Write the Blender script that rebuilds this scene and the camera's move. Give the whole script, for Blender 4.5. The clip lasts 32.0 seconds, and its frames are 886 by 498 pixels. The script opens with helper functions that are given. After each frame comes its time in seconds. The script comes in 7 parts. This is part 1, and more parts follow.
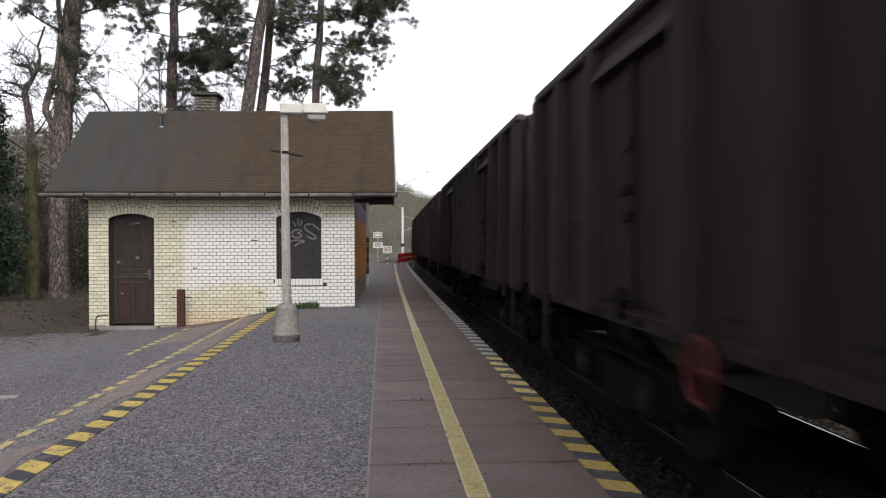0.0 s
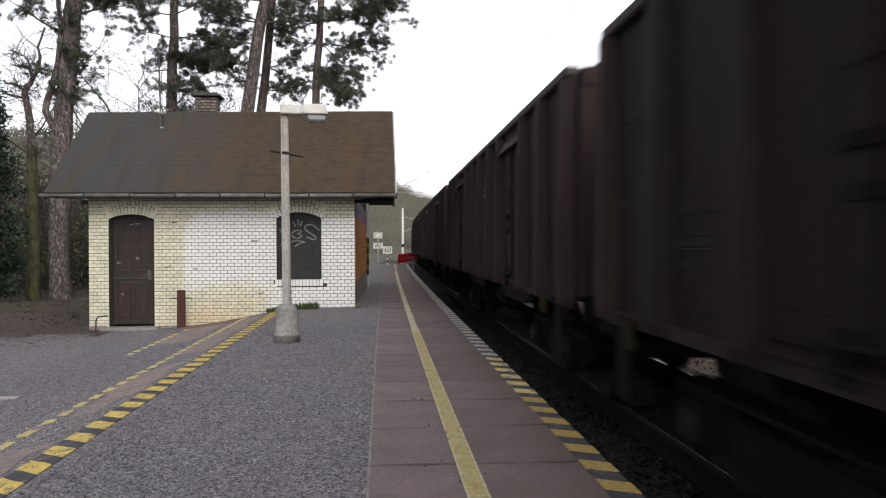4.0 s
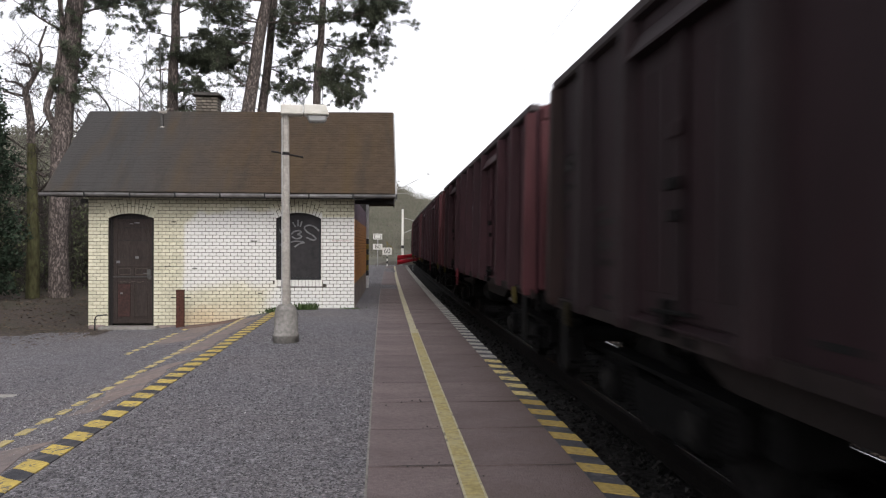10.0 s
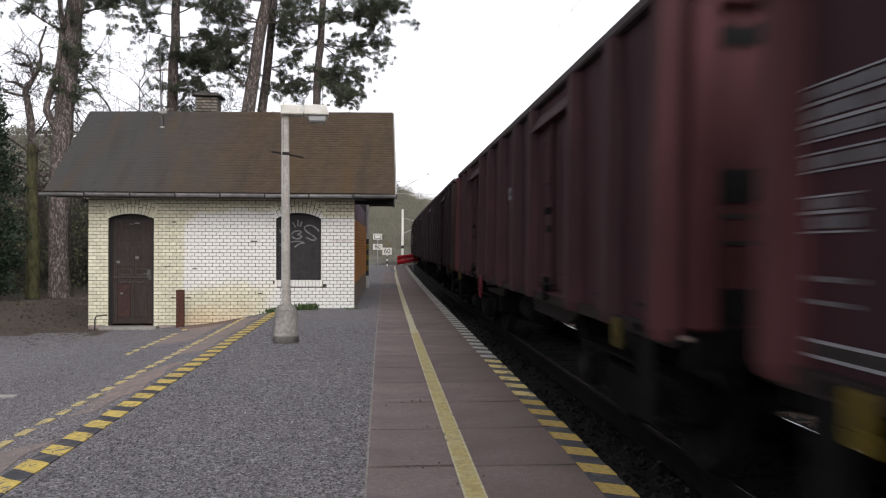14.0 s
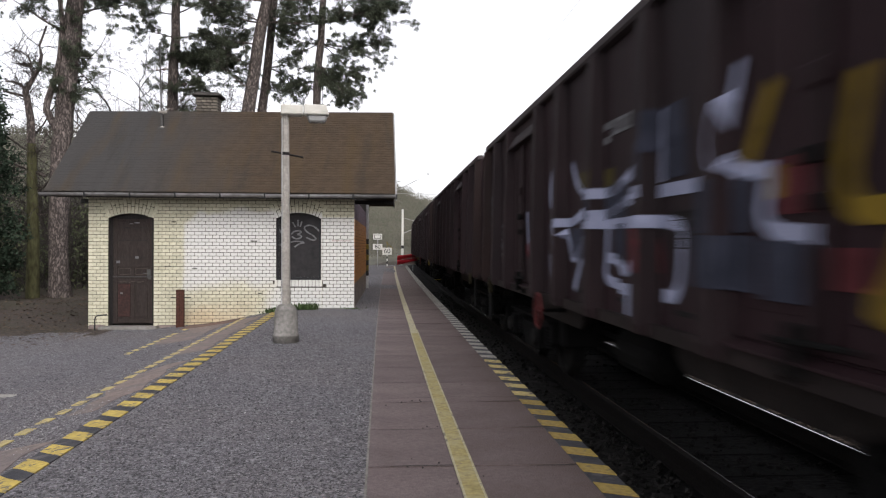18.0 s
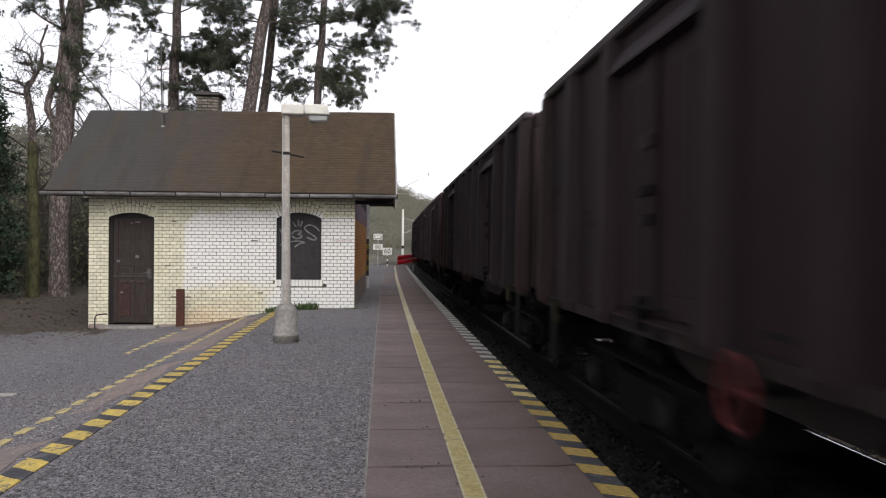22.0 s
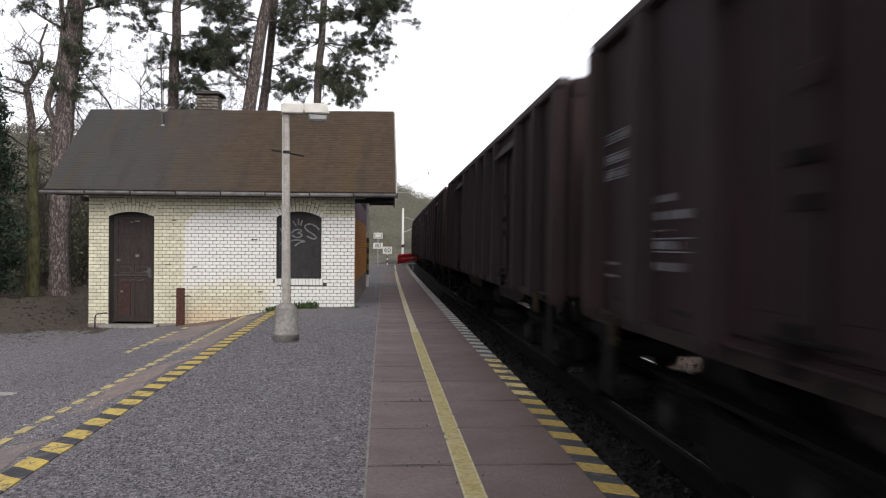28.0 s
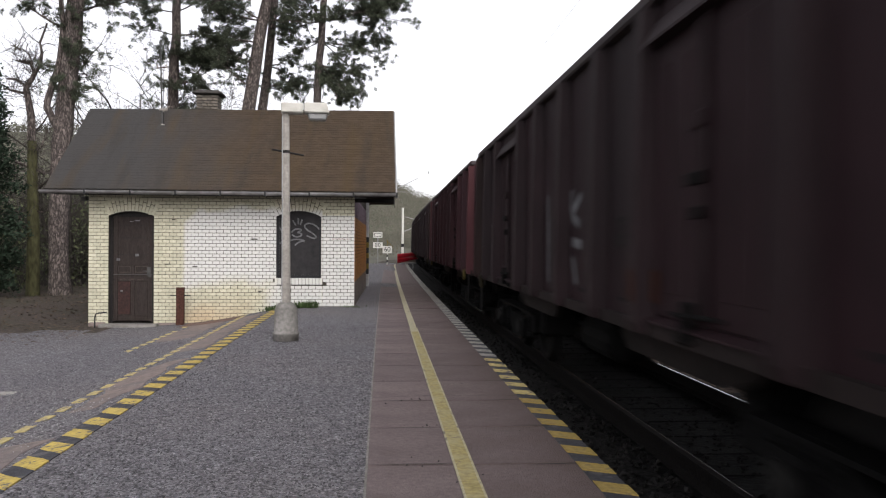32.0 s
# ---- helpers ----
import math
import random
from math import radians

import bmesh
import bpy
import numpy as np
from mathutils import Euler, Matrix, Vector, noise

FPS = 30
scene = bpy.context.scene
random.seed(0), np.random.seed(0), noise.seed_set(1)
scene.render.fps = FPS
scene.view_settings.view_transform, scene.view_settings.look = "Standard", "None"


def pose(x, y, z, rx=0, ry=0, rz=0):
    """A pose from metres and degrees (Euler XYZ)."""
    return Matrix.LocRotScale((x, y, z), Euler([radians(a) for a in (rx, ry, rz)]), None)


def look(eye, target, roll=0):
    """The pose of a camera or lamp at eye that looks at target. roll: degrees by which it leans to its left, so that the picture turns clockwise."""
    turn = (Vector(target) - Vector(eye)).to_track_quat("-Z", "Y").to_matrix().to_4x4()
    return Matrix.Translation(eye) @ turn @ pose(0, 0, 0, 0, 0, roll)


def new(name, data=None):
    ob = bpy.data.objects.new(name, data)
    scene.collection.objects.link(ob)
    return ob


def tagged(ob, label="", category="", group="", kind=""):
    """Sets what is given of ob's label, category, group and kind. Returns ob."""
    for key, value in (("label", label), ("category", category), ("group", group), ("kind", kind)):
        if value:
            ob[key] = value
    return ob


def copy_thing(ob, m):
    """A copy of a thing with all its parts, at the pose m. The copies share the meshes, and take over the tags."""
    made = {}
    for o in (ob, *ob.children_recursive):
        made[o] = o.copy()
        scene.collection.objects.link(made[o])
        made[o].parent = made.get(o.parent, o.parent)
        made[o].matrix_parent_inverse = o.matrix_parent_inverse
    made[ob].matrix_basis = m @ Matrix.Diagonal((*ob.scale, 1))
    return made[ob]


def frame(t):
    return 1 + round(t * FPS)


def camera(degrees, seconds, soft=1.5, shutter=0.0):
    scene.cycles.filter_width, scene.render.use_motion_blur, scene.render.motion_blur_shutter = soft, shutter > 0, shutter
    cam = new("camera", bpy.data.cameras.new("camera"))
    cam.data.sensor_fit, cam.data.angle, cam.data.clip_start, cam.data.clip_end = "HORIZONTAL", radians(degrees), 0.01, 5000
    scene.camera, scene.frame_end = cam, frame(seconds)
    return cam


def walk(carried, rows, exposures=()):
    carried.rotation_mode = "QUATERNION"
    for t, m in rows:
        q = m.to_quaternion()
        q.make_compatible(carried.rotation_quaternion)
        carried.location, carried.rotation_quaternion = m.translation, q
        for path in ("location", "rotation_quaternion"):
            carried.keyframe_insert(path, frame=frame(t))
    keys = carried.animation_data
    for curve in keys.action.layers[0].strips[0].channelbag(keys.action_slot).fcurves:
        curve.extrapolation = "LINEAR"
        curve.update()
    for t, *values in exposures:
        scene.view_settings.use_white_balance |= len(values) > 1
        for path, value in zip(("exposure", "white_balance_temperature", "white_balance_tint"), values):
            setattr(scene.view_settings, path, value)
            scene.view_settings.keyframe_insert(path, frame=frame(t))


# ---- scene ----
H_EYE = 1.27


def aim(yaw, pitch, roll):
    y, p = radians(yaw), radians(pitch)
    way = Vector((math.sin(y) * math.cos(p), math.cos(y) * math.cos(p), math.sin(p)))
    return look((0, 0, H_EYE), Vector((0, 0, H_EYE)) + way * 20, roll)


cam = camera(58.5, 32.0, 1.2, 0.6)
walk(cam, [
    (0.0, aim(4.520, -0.359, -0.219)), (1.5, aim(4.516, -0.365, -0.273)), (3.0, aim(4.513, -0.358, -0.330)),
    (4.5, aim(4.509, -0.299, -0.187)), (6.0, aim(4.514, -0.260, 0.039)), (8.0, aim(4.536, -0.235, 0.147)),
    (10.0, aim(4.536, -0.204, 0.200)), (13.0, aim(4.536, -0.198, 0.195)), (16.0, aim(4.536, -0.198, 0.170)),
    (19.0, aim(4.536, -0.193, 0.288)), (22.0, aim(4.519, -0.176, 0.425)), (25.0, aim(4.530, -0.229, 0.413)),
    (28.0, aim(4.516, -0.261, 0.383)), (30.0, aim(4.525, -0.287, 0.345)), (32.0, aim(4.528, -0.304, 0.382))],
    exposures=[(0.0, 0.92), (32.0, 0.92)])

# ---- overcast sky and a wide, weak sun from behind the camera ----
SUN_UP, SUN_TURN = 40.0, 168.0
world = bpy.data.worlds.new("overcast_sky")
scene.world = world
world.use_nodes = True
wn = world.node_tree.nodes
wl = world.node_tree.links
wn.clear()
sky = wn.new("ShaderNodeTexSky")
sky.sky_type = "NISHITA"
sky.sun_disc = False
sky.sun_elevation, sky.sun_rotation = radians(SUN_UP), radians(SUN_TURN)
sky.air_density, sky.dust_density, sky.ozone_density = 1.0, 2.5, 1.0
grey = wn.new("ShaderNodeHueSaturation")
grey.inputs["Saturation"].default_value = 0.14
cool = wn.new("ShaderNodeMix")
cool.data_type, cool.blend_type = "RGBA", "MULTIPLY"
cool.inputs["Factor"].default_value = 1.0
cool.inputs[7].default_value = (1.0, 0.98, 1.02, 1)
bg = wn.new("ShaderNodeBackground")
bg.inputs["Strength"].default_value = 0.15
wout = wn.new("ShaderNodeOutputWorld")
wl.new(sky.outputs["Color"], grey.inputs["Color"])
wl.new(grey.outputs["Color"], cool.inputs[6])
wl.new(cool.outputs[2], bg.inputs["Color"])
wl.new(bg.outputs["Background"], wout.inputs["Surface"])

sun = new("sun", bpy.data.lights.new("sun", "SUN"))
sun.data.energy, sun.data.angle, sun.data.color = 0.62, radians(35), (1.0, 0.97, 0.93)
a = radians(SUN_TURN)
sun.matrix_world = look((40 * math.sin(a), 40 * math.cos(a), 40 * math.tan(radians(SUN_UP))), (0, 0, 0))


# ---- materials ----
def material(name, colour, rough=0.8, metal=0.0, vary=0.25, grain=40.0, stain=0.0, stain_colour=(0.05, 0.04, 0.03),
             stain_scale=1.2, bump=0.3, bump_scale=60.0, random=0.0, island=0.0, stretch=(1, 1, 1), spec=0.22, specks=0.0):
    """A surface with fine grain, broad stains and fine relief, in metres of the object's own space."""
    m = bpy.data.materials.new(name)
    m.use_nodes = True
    n, l = m.node_tree.nodes, m.node_tree.links
    p = n["Principled BSDF"]
    p.inputs["Roughness"].default_value, p.inputs["Metallic"].default_value = rough, metal
    p.inputs["Specular IOR Level"].default_value = spec
    co = n.new("ShaderNodeTexCoord")
    mp = n.new("ShaderNodeMapping")
    mp.inputs["Scale"].default_value = stretch
    l.new(co.outputs["Object"], mp.inputs["Vector"])
    fine = n.new("ShaderNodeTexNoise")
    fine.inputs["Scale"].default_value, fine.inputs["Detail"].default_value = grain, 6.0
    l.new(mp.outputs["Vector"], fine.inputs["Vector"])
    ramp = n.new("ShaderNodeMapRange")
    ramp.inputs["From Min"].default_value, ramp.inputs["From Max"].default_value = 0.3, 0.7
    ramp.inputs["To Min"].default_value, ramp.inputs["To Max"].default_value = 1 - vary, 1 + vary
    l.new(fine.outputs["Fac"], ramp.inputs["Value"])
    value = ramp.outputs["Result"]
    for amount, source in ((random, "ShaderNodeObjectInfo"), (island, "ShaderNodeNewGeometry")):
        if amount:
            info = n.new(source)
            r2 = n.new("ShaderNodeMapRange")
            r2.inputs["To Min"].default_value, r2.inputs["To Max"].default_value = 1 - amount, 1 + amount
            l.new(info.outputs["Random" if source == "ShaderNodeObjectInfo" else "Random Per Island"], r2.inputs["Value"])
            mul = n.new("ShaderNodeMath")
            mul.operation = "MULTIPLY"
            l.new(value, mul.inputs[0])
            l.new(r2.outputs["Result"], mul.inputs[1])
            value = mul.outputs["Value"]
    scale = n.new("ShaderNodeVectorMath")
    scale.operation = "SCALE"
    scale.inputs[0].default_value = colour
    l.new(value, scale.inputs["Scale"])
    out = scale.outputs["Vector"]
    if stain:
        big = n.new("ShaderNodeTexNoise")
        big.inputs["Scale"].default_value, big.inputs["Detail"].default_value = stain_scale, 5.0
        l.new(mp.outputs["Vector"], big.inputs["Vector"])
        r3 = n.new("ShaderNodeMapRange")
        r3.inputs["From Min"].default_value, r3.inputs["From Max"].default_value = 0.42, 0.68
        r3.inputs["To Max"].default_value = stain
        l.new(big.outputs["Fac"], r3.inputs["Value"])
        mix = n.new("ShaderNodeMix")
        mix.data_type = "RGBA"
        l.new(r3.outputs["Result"], mix.inputs["Factor"])
        l.new(out, mix.inputs[6])
        mix.inputs[7].default_value = (*stain_colour, 1)
        out = mix.outputs[2]
    if specks:
        vo = n.new("ShaderNodeTexVoronoi")
        vo.inputs["Scale"].default_value = 78
        l.new(mp.outputs["Vector"], vo.inputs["Vector"])
        cell = n.new("ShaderNodeSeparateColor")
        l.new(vo.outputs["Color"], cell.inputs["Color"])
        r4 = n.new("ShaderNodeMapRange")
        r4.inputs["To Min"].default_value, r4.inputs["To Max"].default_value = 1 - specks, 1 + specks
        l.new(cell.outputs["Red"], r4.inputs["Value"])
        sc2 = n.new("ShaderNodeVectorMath")
        sc2.operation = "SCALE"
        l.new(out, sc2.inputs[0])
        l.new(r4.outputs["Result"], sc2.inputs["Scale"])
        out = sc2.outputs["Vector"]
        for scale2, amount in ((31.0, specks * 0.62), (9.0, specks * 0.22)):
            nz = n.new("ShaderNodeTexNoise")
            nz.inputs["Scale"].default_value, nz.inputs["Detail"].default_value = scale2, 3.0
            l.new(mp.outputs["Vector"], nz.inputs["Vector"])
            r5 = n.new("ShaderNodeMapRange")
            r5.inputs["From Min"].default_value, r5.inputs["From Max"].default_value = 0.3, 0.7
            r5.inputs["To Min"].default_value, r5.inputs["To Max"].default_value = 1 - amount, 1 + amount
            l.new(nz.outputs["Fac"], r5.inputs["Value"])
            sc3 = n.new("ShaderNodeVectorMath")
            sc3.operation = "SCALE"
            l.new(out, sc3.inputs[0])
            l.new(r5.outputs["Result"], sc3.inputs["Scale"])
            out = sc3.outputs["Vector"]
    l.new(out, p.inputs["Base Color"])
    if bump:
        bn = n.new("ShaderNodeTexNoise")
        bn.inputs["Scale"].default_value, bn.inputs["Detail"].default_value = bump_scale, 4.0
        l.new(mp.outputs["Vector"], bn.inputs["Vector"])
        b = n.new("ShaderNodeBump")
        b.inputs["Strength"].default_value, b.inputs["Distance"].default_value = bump, 0.02
        l.new(bn.outputs["Fac"], b.inputs["Height"])
        l.new(b.outputs["Normal"], p.inputs["Normal"])
    return m


ASPHALT = material("rolled_asphalt", (0.108, 0.104, 0.111), 0.9, vary=0.4, grain=85, stain=0.55, stain_colour=(0.126, 0.113, 0.113), stain_scale=0.45, bump=0.9, bump_scale=48, specks=0.66, spec=0.2)
CHIPPING = material("stone_chipping", (0.0975, 0.0935, 0.1000), 0.85, vary=0.3, grain=40, island=0.62, bump=0)
SOIL = material("leaf_litter_soil", (0.050, 0.039, 0.032), 0.95, vary=0.5, grain=14, stain=0.5, stain_colour=(0.03, 0.035, 0.015), stain_scale=0.5, bump=0.9, bump_scale=12)
SLAB = material("platform_concrete", (0.129, 0.101, 0.099), 0.85, vary=0.15, grain=25, stain=0.5, stain_colour=(0.070, 0.054, 0.052), stain_scale=2.4, bump=0.5, bump_scale=70, random=0.12, specks=0.10)
YELLOW = material("worn_yellow_paint", (0.42, 0.315, 0.075), 0.75, vary=0.25, grain=30, stain=0.35, stain_colour=(0.16, 0.13, 0.07), stain_scale=9, bump=0.2)
BLACKP = material("black_paint", (0.03, 0.03, 0.036), 0.75, vary=0.3, grain=30, stain=0.3, stain_colour=(0.07, 0.07, 0.075), stain_scale=8, bump=0.2)
# shoulder, ballast and sleeper colours hold the shade beside and under the train
SHOULDER = material("shaded_dusty_shoulder", (0.0185, 0.0175, 0.0168), 0.95, spec=0.08, vary=0.7, grain=22, bump=1.0, bump_scale=20)
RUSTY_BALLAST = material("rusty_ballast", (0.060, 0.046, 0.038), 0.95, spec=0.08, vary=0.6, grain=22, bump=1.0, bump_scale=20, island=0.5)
BALLAST = material("shaded_ballast", (0.0085, 0.0080, 0.0077), 0.95, spec=0.08, vary=0.7, grain=22, bump=1.0, bump_scale=20, island=0.5)
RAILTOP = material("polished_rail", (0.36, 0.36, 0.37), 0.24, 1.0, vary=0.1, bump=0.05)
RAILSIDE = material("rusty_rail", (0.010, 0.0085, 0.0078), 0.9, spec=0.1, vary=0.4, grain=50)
SLEEPER = material("shaded_sleeper", (0.0052, 0.0049, 0.0047), 0.9, spec=0.1, vary=0.4, grain=20, stretch=(1, 6, 6), random=0.2)
BRICK = material("cream_brick", (0.475, 0.452, 0.335), 0.6, vary=0.12, grain=20, stain=0.3, stain_colour=(0.43, 0.40, 0.28), stain_scale=1.3, random=0.10, island=0.10, bump=0.15, bump_scale=90)
BRICK_SIDE = material("side_brick", (0.20, 0.17, 0.14), 0.7, vary=0.25, grain=20, stain=0.6, stain_colour=(0.10, 0.08, 0.10), stain_scale=2.5, random=0.2, island=0.25)
ORANGE = material("orange_spray_paint", (0.36, 0.165, 0.05), 0.6, vary=0.3, grain=12, stain=0.5, stain_colour=(0.20, 0.10, 0.05), stain_scale=3, island=0.2)
PINK = material("violet_spray_paint", (0.13, 0.075, 0.10), 0.6, vary=0.4, grain=9, stain=0.6, stain_colour=(0.16, 0.16, 0.18), stain_scale=4, island=0.3)
MORTAR = material("dark_mortar", (0.048, 0.042, 0.034), 0.95, vary=0.3, grain=60, bump=0.6)
SHINGLE = material("bitumen_shingle", (0.054, 0.0385, 0.0255), 0.9, vary=0.25, grain=60, stain=0.4, stain_colour=(0.031, 0.026, 0.023), stain_scale=0.45, spec=0.1, bump=0.5, bump_scale=120, random=0.12, island=0.12)
ZINC = material("weathered_zinc", (0.30, 0.30, 0.30), 0.5, 0.4, vary=0.2, grain=12, stain=0.4, stain_colour=(0.14, 0.13, 0.12), stain_scale=3)
ROOF_FELT = material("dark_roofing_felt", (0.029, 0.025, 0.021), 0.95, vary=0.3, grain=40)
GUTTER = material("tarnished_gutter", (0.185, 0.18, 0.178), 0.55, 0.3, vary=0.3, grain=7, stain=0.6, stain_colour=(0.075, 0.066, 0.060), stain_scale=2.2, random=0.18)
TIMBER = material("dark_timber", (0.013, 0.0115, 0.011), 0.8, vary=0.4, grain=25, stretch=(6, 6, 1))
DOORW = material("brown_door_paint", (0.0205, 0.0140, 0.0118), 0.7, vary=0.35, grain=20, stain=0.6, stain_colour=(0.032, 0.0255, 0.0215), stain_scale=5, stretch=(4, 4, 1))
DOOR_PALE = material("worn_door_moulding", (0.046, 0.037, 0.031), 0.75, vary=0.4, grain=20)
CONCRETE = material("grey_concrete", (0.27, 0.25, 0.225), 0.85, vary=0.2, grain=30, stain=0.5, stain_colour=(0.15, 0.14, 0.12), stain_scale=5, bump=0.4)
BARK = material("pine_bark", (0.138, 0.114, 0.103), 0.95, vary=0.5, grain=14, stretch=(1, 1, 0.4), stain=0.35, stain_colour=(0.045, 0.037, 0.033), stain_scale=3, bump=1.0, bump_scale=10)
TWIG = material("bare_twig", (0.042, 0.036, 0.031), 0.95, vary=0.4, grain=10)
NEEDLE = material("pine_needles", (0.060, 0.069, 0.045), 0.8, vary=0.4, grain=3, island=0.45, bump=0)
# distant haze is mixed into the hill's own colour
HILLM = material("hazy_wooded_hill", (0.096, 0.092, 0.070), 0.95, vary=0.3, grain=0.15, stain=0.5, stain_colour=(0.064, 0.068, 0.050), stain_scale=0.03, bump=0)
STEELWHITE = material("white_enamel", (0.52, 0.51, 0.47), 0.5, vary=0.08, grain=8, stain=0.2, stain_colour=(0.4, 0.38, 0.33), stain_scale=3)
def paint(name, c, dirt):
    return material(name, c, 0.68, vary=0.22, grain=7, stain=0.7, stain_colour=dirt, stain_scale=1.1, stretch=(1, 1, 0.35), bump=0.25, bump_scale=9, spec=0.12)


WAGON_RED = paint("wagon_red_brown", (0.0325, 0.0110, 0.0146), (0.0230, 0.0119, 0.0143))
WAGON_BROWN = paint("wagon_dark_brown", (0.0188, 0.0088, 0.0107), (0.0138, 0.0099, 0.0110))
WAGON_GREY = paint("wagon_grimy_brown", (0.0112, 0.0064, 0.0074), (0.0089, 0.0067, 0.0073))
# ribs: paler, greyer copies of the side paints, for skylight and dust on posts
RIB_RED = paint("lit_dusty_red_rib", (0.0335, 0.0140, 0.0168), (0.0250, 0.0150, 0.0166))
RIB_BROWN = paint("lit_dusty_brown_rib", (0.0190, 0.0113, 0.0127), (0.0160, 0.0121, 0.0129))
RIB_GREY = paint("lit_dusty_grimy_rib", (0.0130, 0.0088, 0.0097), (0.0110, 0.0089, 0.0093))
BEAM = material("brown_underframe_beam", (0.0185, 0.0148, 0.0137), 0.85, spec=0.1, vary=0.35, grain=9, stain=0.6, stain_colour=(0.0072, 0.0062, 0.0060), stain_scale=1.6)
# axle covers lightened in colour to imitate reflections on the bogies
LIT_STEEL = material("lit_axle_cover", (0.013, 0.0122, 0.0115), 0.85, spec=0.1, vary=0.4, grain=14)
# top rail painted well above the sides' tone, for the skylight it catches
RAIL_LIT = paint("lit_top_rail", (0.052, 0.042, 0.043), (0.030, 0.024, 0.025))
# ends painted brighter than the sides, as they face the open sky
END_RED = paint("lit_end_red", (0.066, 0.022, 0.025), (0.036, 0.015, 0.016))
END_BROWN = paint("lit_end_brown", (0.022, 0.012, 0.011), (0.011, 0.008, 0.0075))
# one near-black colour for underframe, bogies and small fittings
UNDER_BLACK = material("underframe_black", (0.005, 0.0048, 0.0047), 0.9, spec=0.08, vary=0.4, grain=15)
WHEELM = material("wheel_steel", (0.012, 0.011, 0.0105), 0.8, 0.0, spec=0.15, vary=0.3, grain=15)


def wall_paint(m):
    """A whitewashed stretch of the cream brick, with a soft uneven edge, and rust wash near the ground."""
    n, l = m.node_tree.nodes, m.node_tree.links
    p = n["Principled BSDF"]
    old = p.inputs["Base Color"].links[0].from_socket
    geo = n.new("ShaderNodeNewGeometry")
    wob = n.new("ShaderNodeTexNoise")
    wob.inputs["Scale"].default_value = 1.6
    l.new(geo.outputs["Position"], wob.inputs["Vector"])
    sep = n.new("ShaderNodeSeparateXYZ")
    l.new(geo.outputs["Position"], sep.inputs["Vector"])

    def calc(op, a, b):
        k = n.new("ShaderNodeMath")
        k.operation = op
        for i, v in enumerate((a, b)):
            if isinstance(v, (int, float)):
                k.inputs[i].default_value = v
            else:
                l.new(v, k.inputs[i])
        return k.outputs["Value"]

    def step(v, lo, hi):
        r = n.new("ShaderNodeMapRange")
        r.interpolation_type = "SMOOTHSTEP"
        r.inputs["From Min"].default_value, r.inputs["From Max"].default_value = lo, hi
        l.new(v, r.inputs["Value"])
        return r.outputs["Result"]

    shift = calc("MULTIPLY", calc("SUBTRACT", wob.outputs["Fac"], 0.5), 0.5)
    x, z = calc("ADD", sep.outputs["X"], shift), calc("ADD", sep.outputs["Z"], shift)
    X, Z = sep.outputs["X"], sep.outputs["Z"]
    near = calc("ADD", X, calc("MULTIPLY", shift, 0.12))
    # a straight brushed edge at one side, its upper corner left bare, ragged below
    corner = calc("SUBTRACT", 1.0, step(calc("SUBTRACT", z, calc("MULTIPLY", calc("ADD", X, 3.95), 0.95)), 1.56, 1.72))
    low = calc("MULTIPLY", calc("MULTIPLY", step(near, -4.00, -3.90), corner), step(z, 0.28, 0.62))
    top = calc("MULTIPLY", step(X, -1.20, -1.17), calc("SUBTRACT", 1.0, step(Z, 1.835, 1.86)))
    left = calc("MULTIPLY", calc("SUBTRACT", 1.0, step(X, -1.20, -1.17)), calc("SUBTRACT", 1.0, step(z, 1.90, 2.06)))
    white = calc("MULTIPLY", calc("MAXIMUM", low, step(x, -2.5, -2.0)), calc("MAXIMUM", top, left))
    rust = calc("MULTIPLY", calc("MULTIPLY", step(x, -4.3, -3.7), calc("SUBTRACT", 1.0, step(x, -3.2, -2.2))), calc("SUBTRACT", 1.0, step(z, -0.25, 0.2)))
    for fac, col, most in ((white, (0.555, 0.555, 0.555, 1), 0.70), (rust, (0.45, 0.27, 0.13, 1), 0.42)):
        mix = n.new("ShaderNodeMix")
        mix.data_type = "RGBA"
        l.new(calc("MULTIPLY", fac, most), mix.inputs["Factor"])
        l.new(old, mix.inputs[6])
        mix.inputs[7].default_value = col
        old = mix.outputs[2]
    l.new(old, p.inputs["Base Color"])


wall_paint(BRICK)
STEEL_RED = material("red_brake_wheel", (0.080, 0.009, 0.014), 0.6, spec=0.2, vary=0.2, grain=10)
LEVER_YELLOW = material("yellow_lever", (0.112, 0.080, 0.011), 0.7, spec=0.2, vary=0.25, grain=12)
WHEEL_DISC = material("grimy_red_disc", (0.045, 0.010, 0.011), 0.7, spec=0.1, vary=0.3, grain=10)
LETTER = material("faded_white_lettering", (0.135, 0.135, 0.142), 0.8, spec=0.1, vary=0.35, grain=9)
LETTER_BRIGHT = material("white_ruling", (0.20, 0.20, 0.21), 0.8, spec=0.1, vary=0.3, grain=9)
LETTER_DIM = material("grimy_lettering", (0.024, 0.0215, 0.021), 0.8, spec=0.1, vary=0.35, grain=9)
LETTER_ORANGE = material("faded_orange_lettering", (0.075, 0.036, 0.017), 0.8, spec=0.1, vary=0.3, grain=9)
SPRAY_WHITE = material("pale_blue_spray", (0.25, 0.265, 0.36), 0.8, spec=0.1, vary=0.25, grain=5)
SPRAY_YELLOW = material("yellow_spray", (0.15, 0.10, 0.013), 0.8, spec=0.1, vary=0.25, grain=5)
SPRAY_GREEN = material("lime_spray", (0.064, 0.069, 0.011), 0.8, spec=0.1, vary=0.3, grain=5)
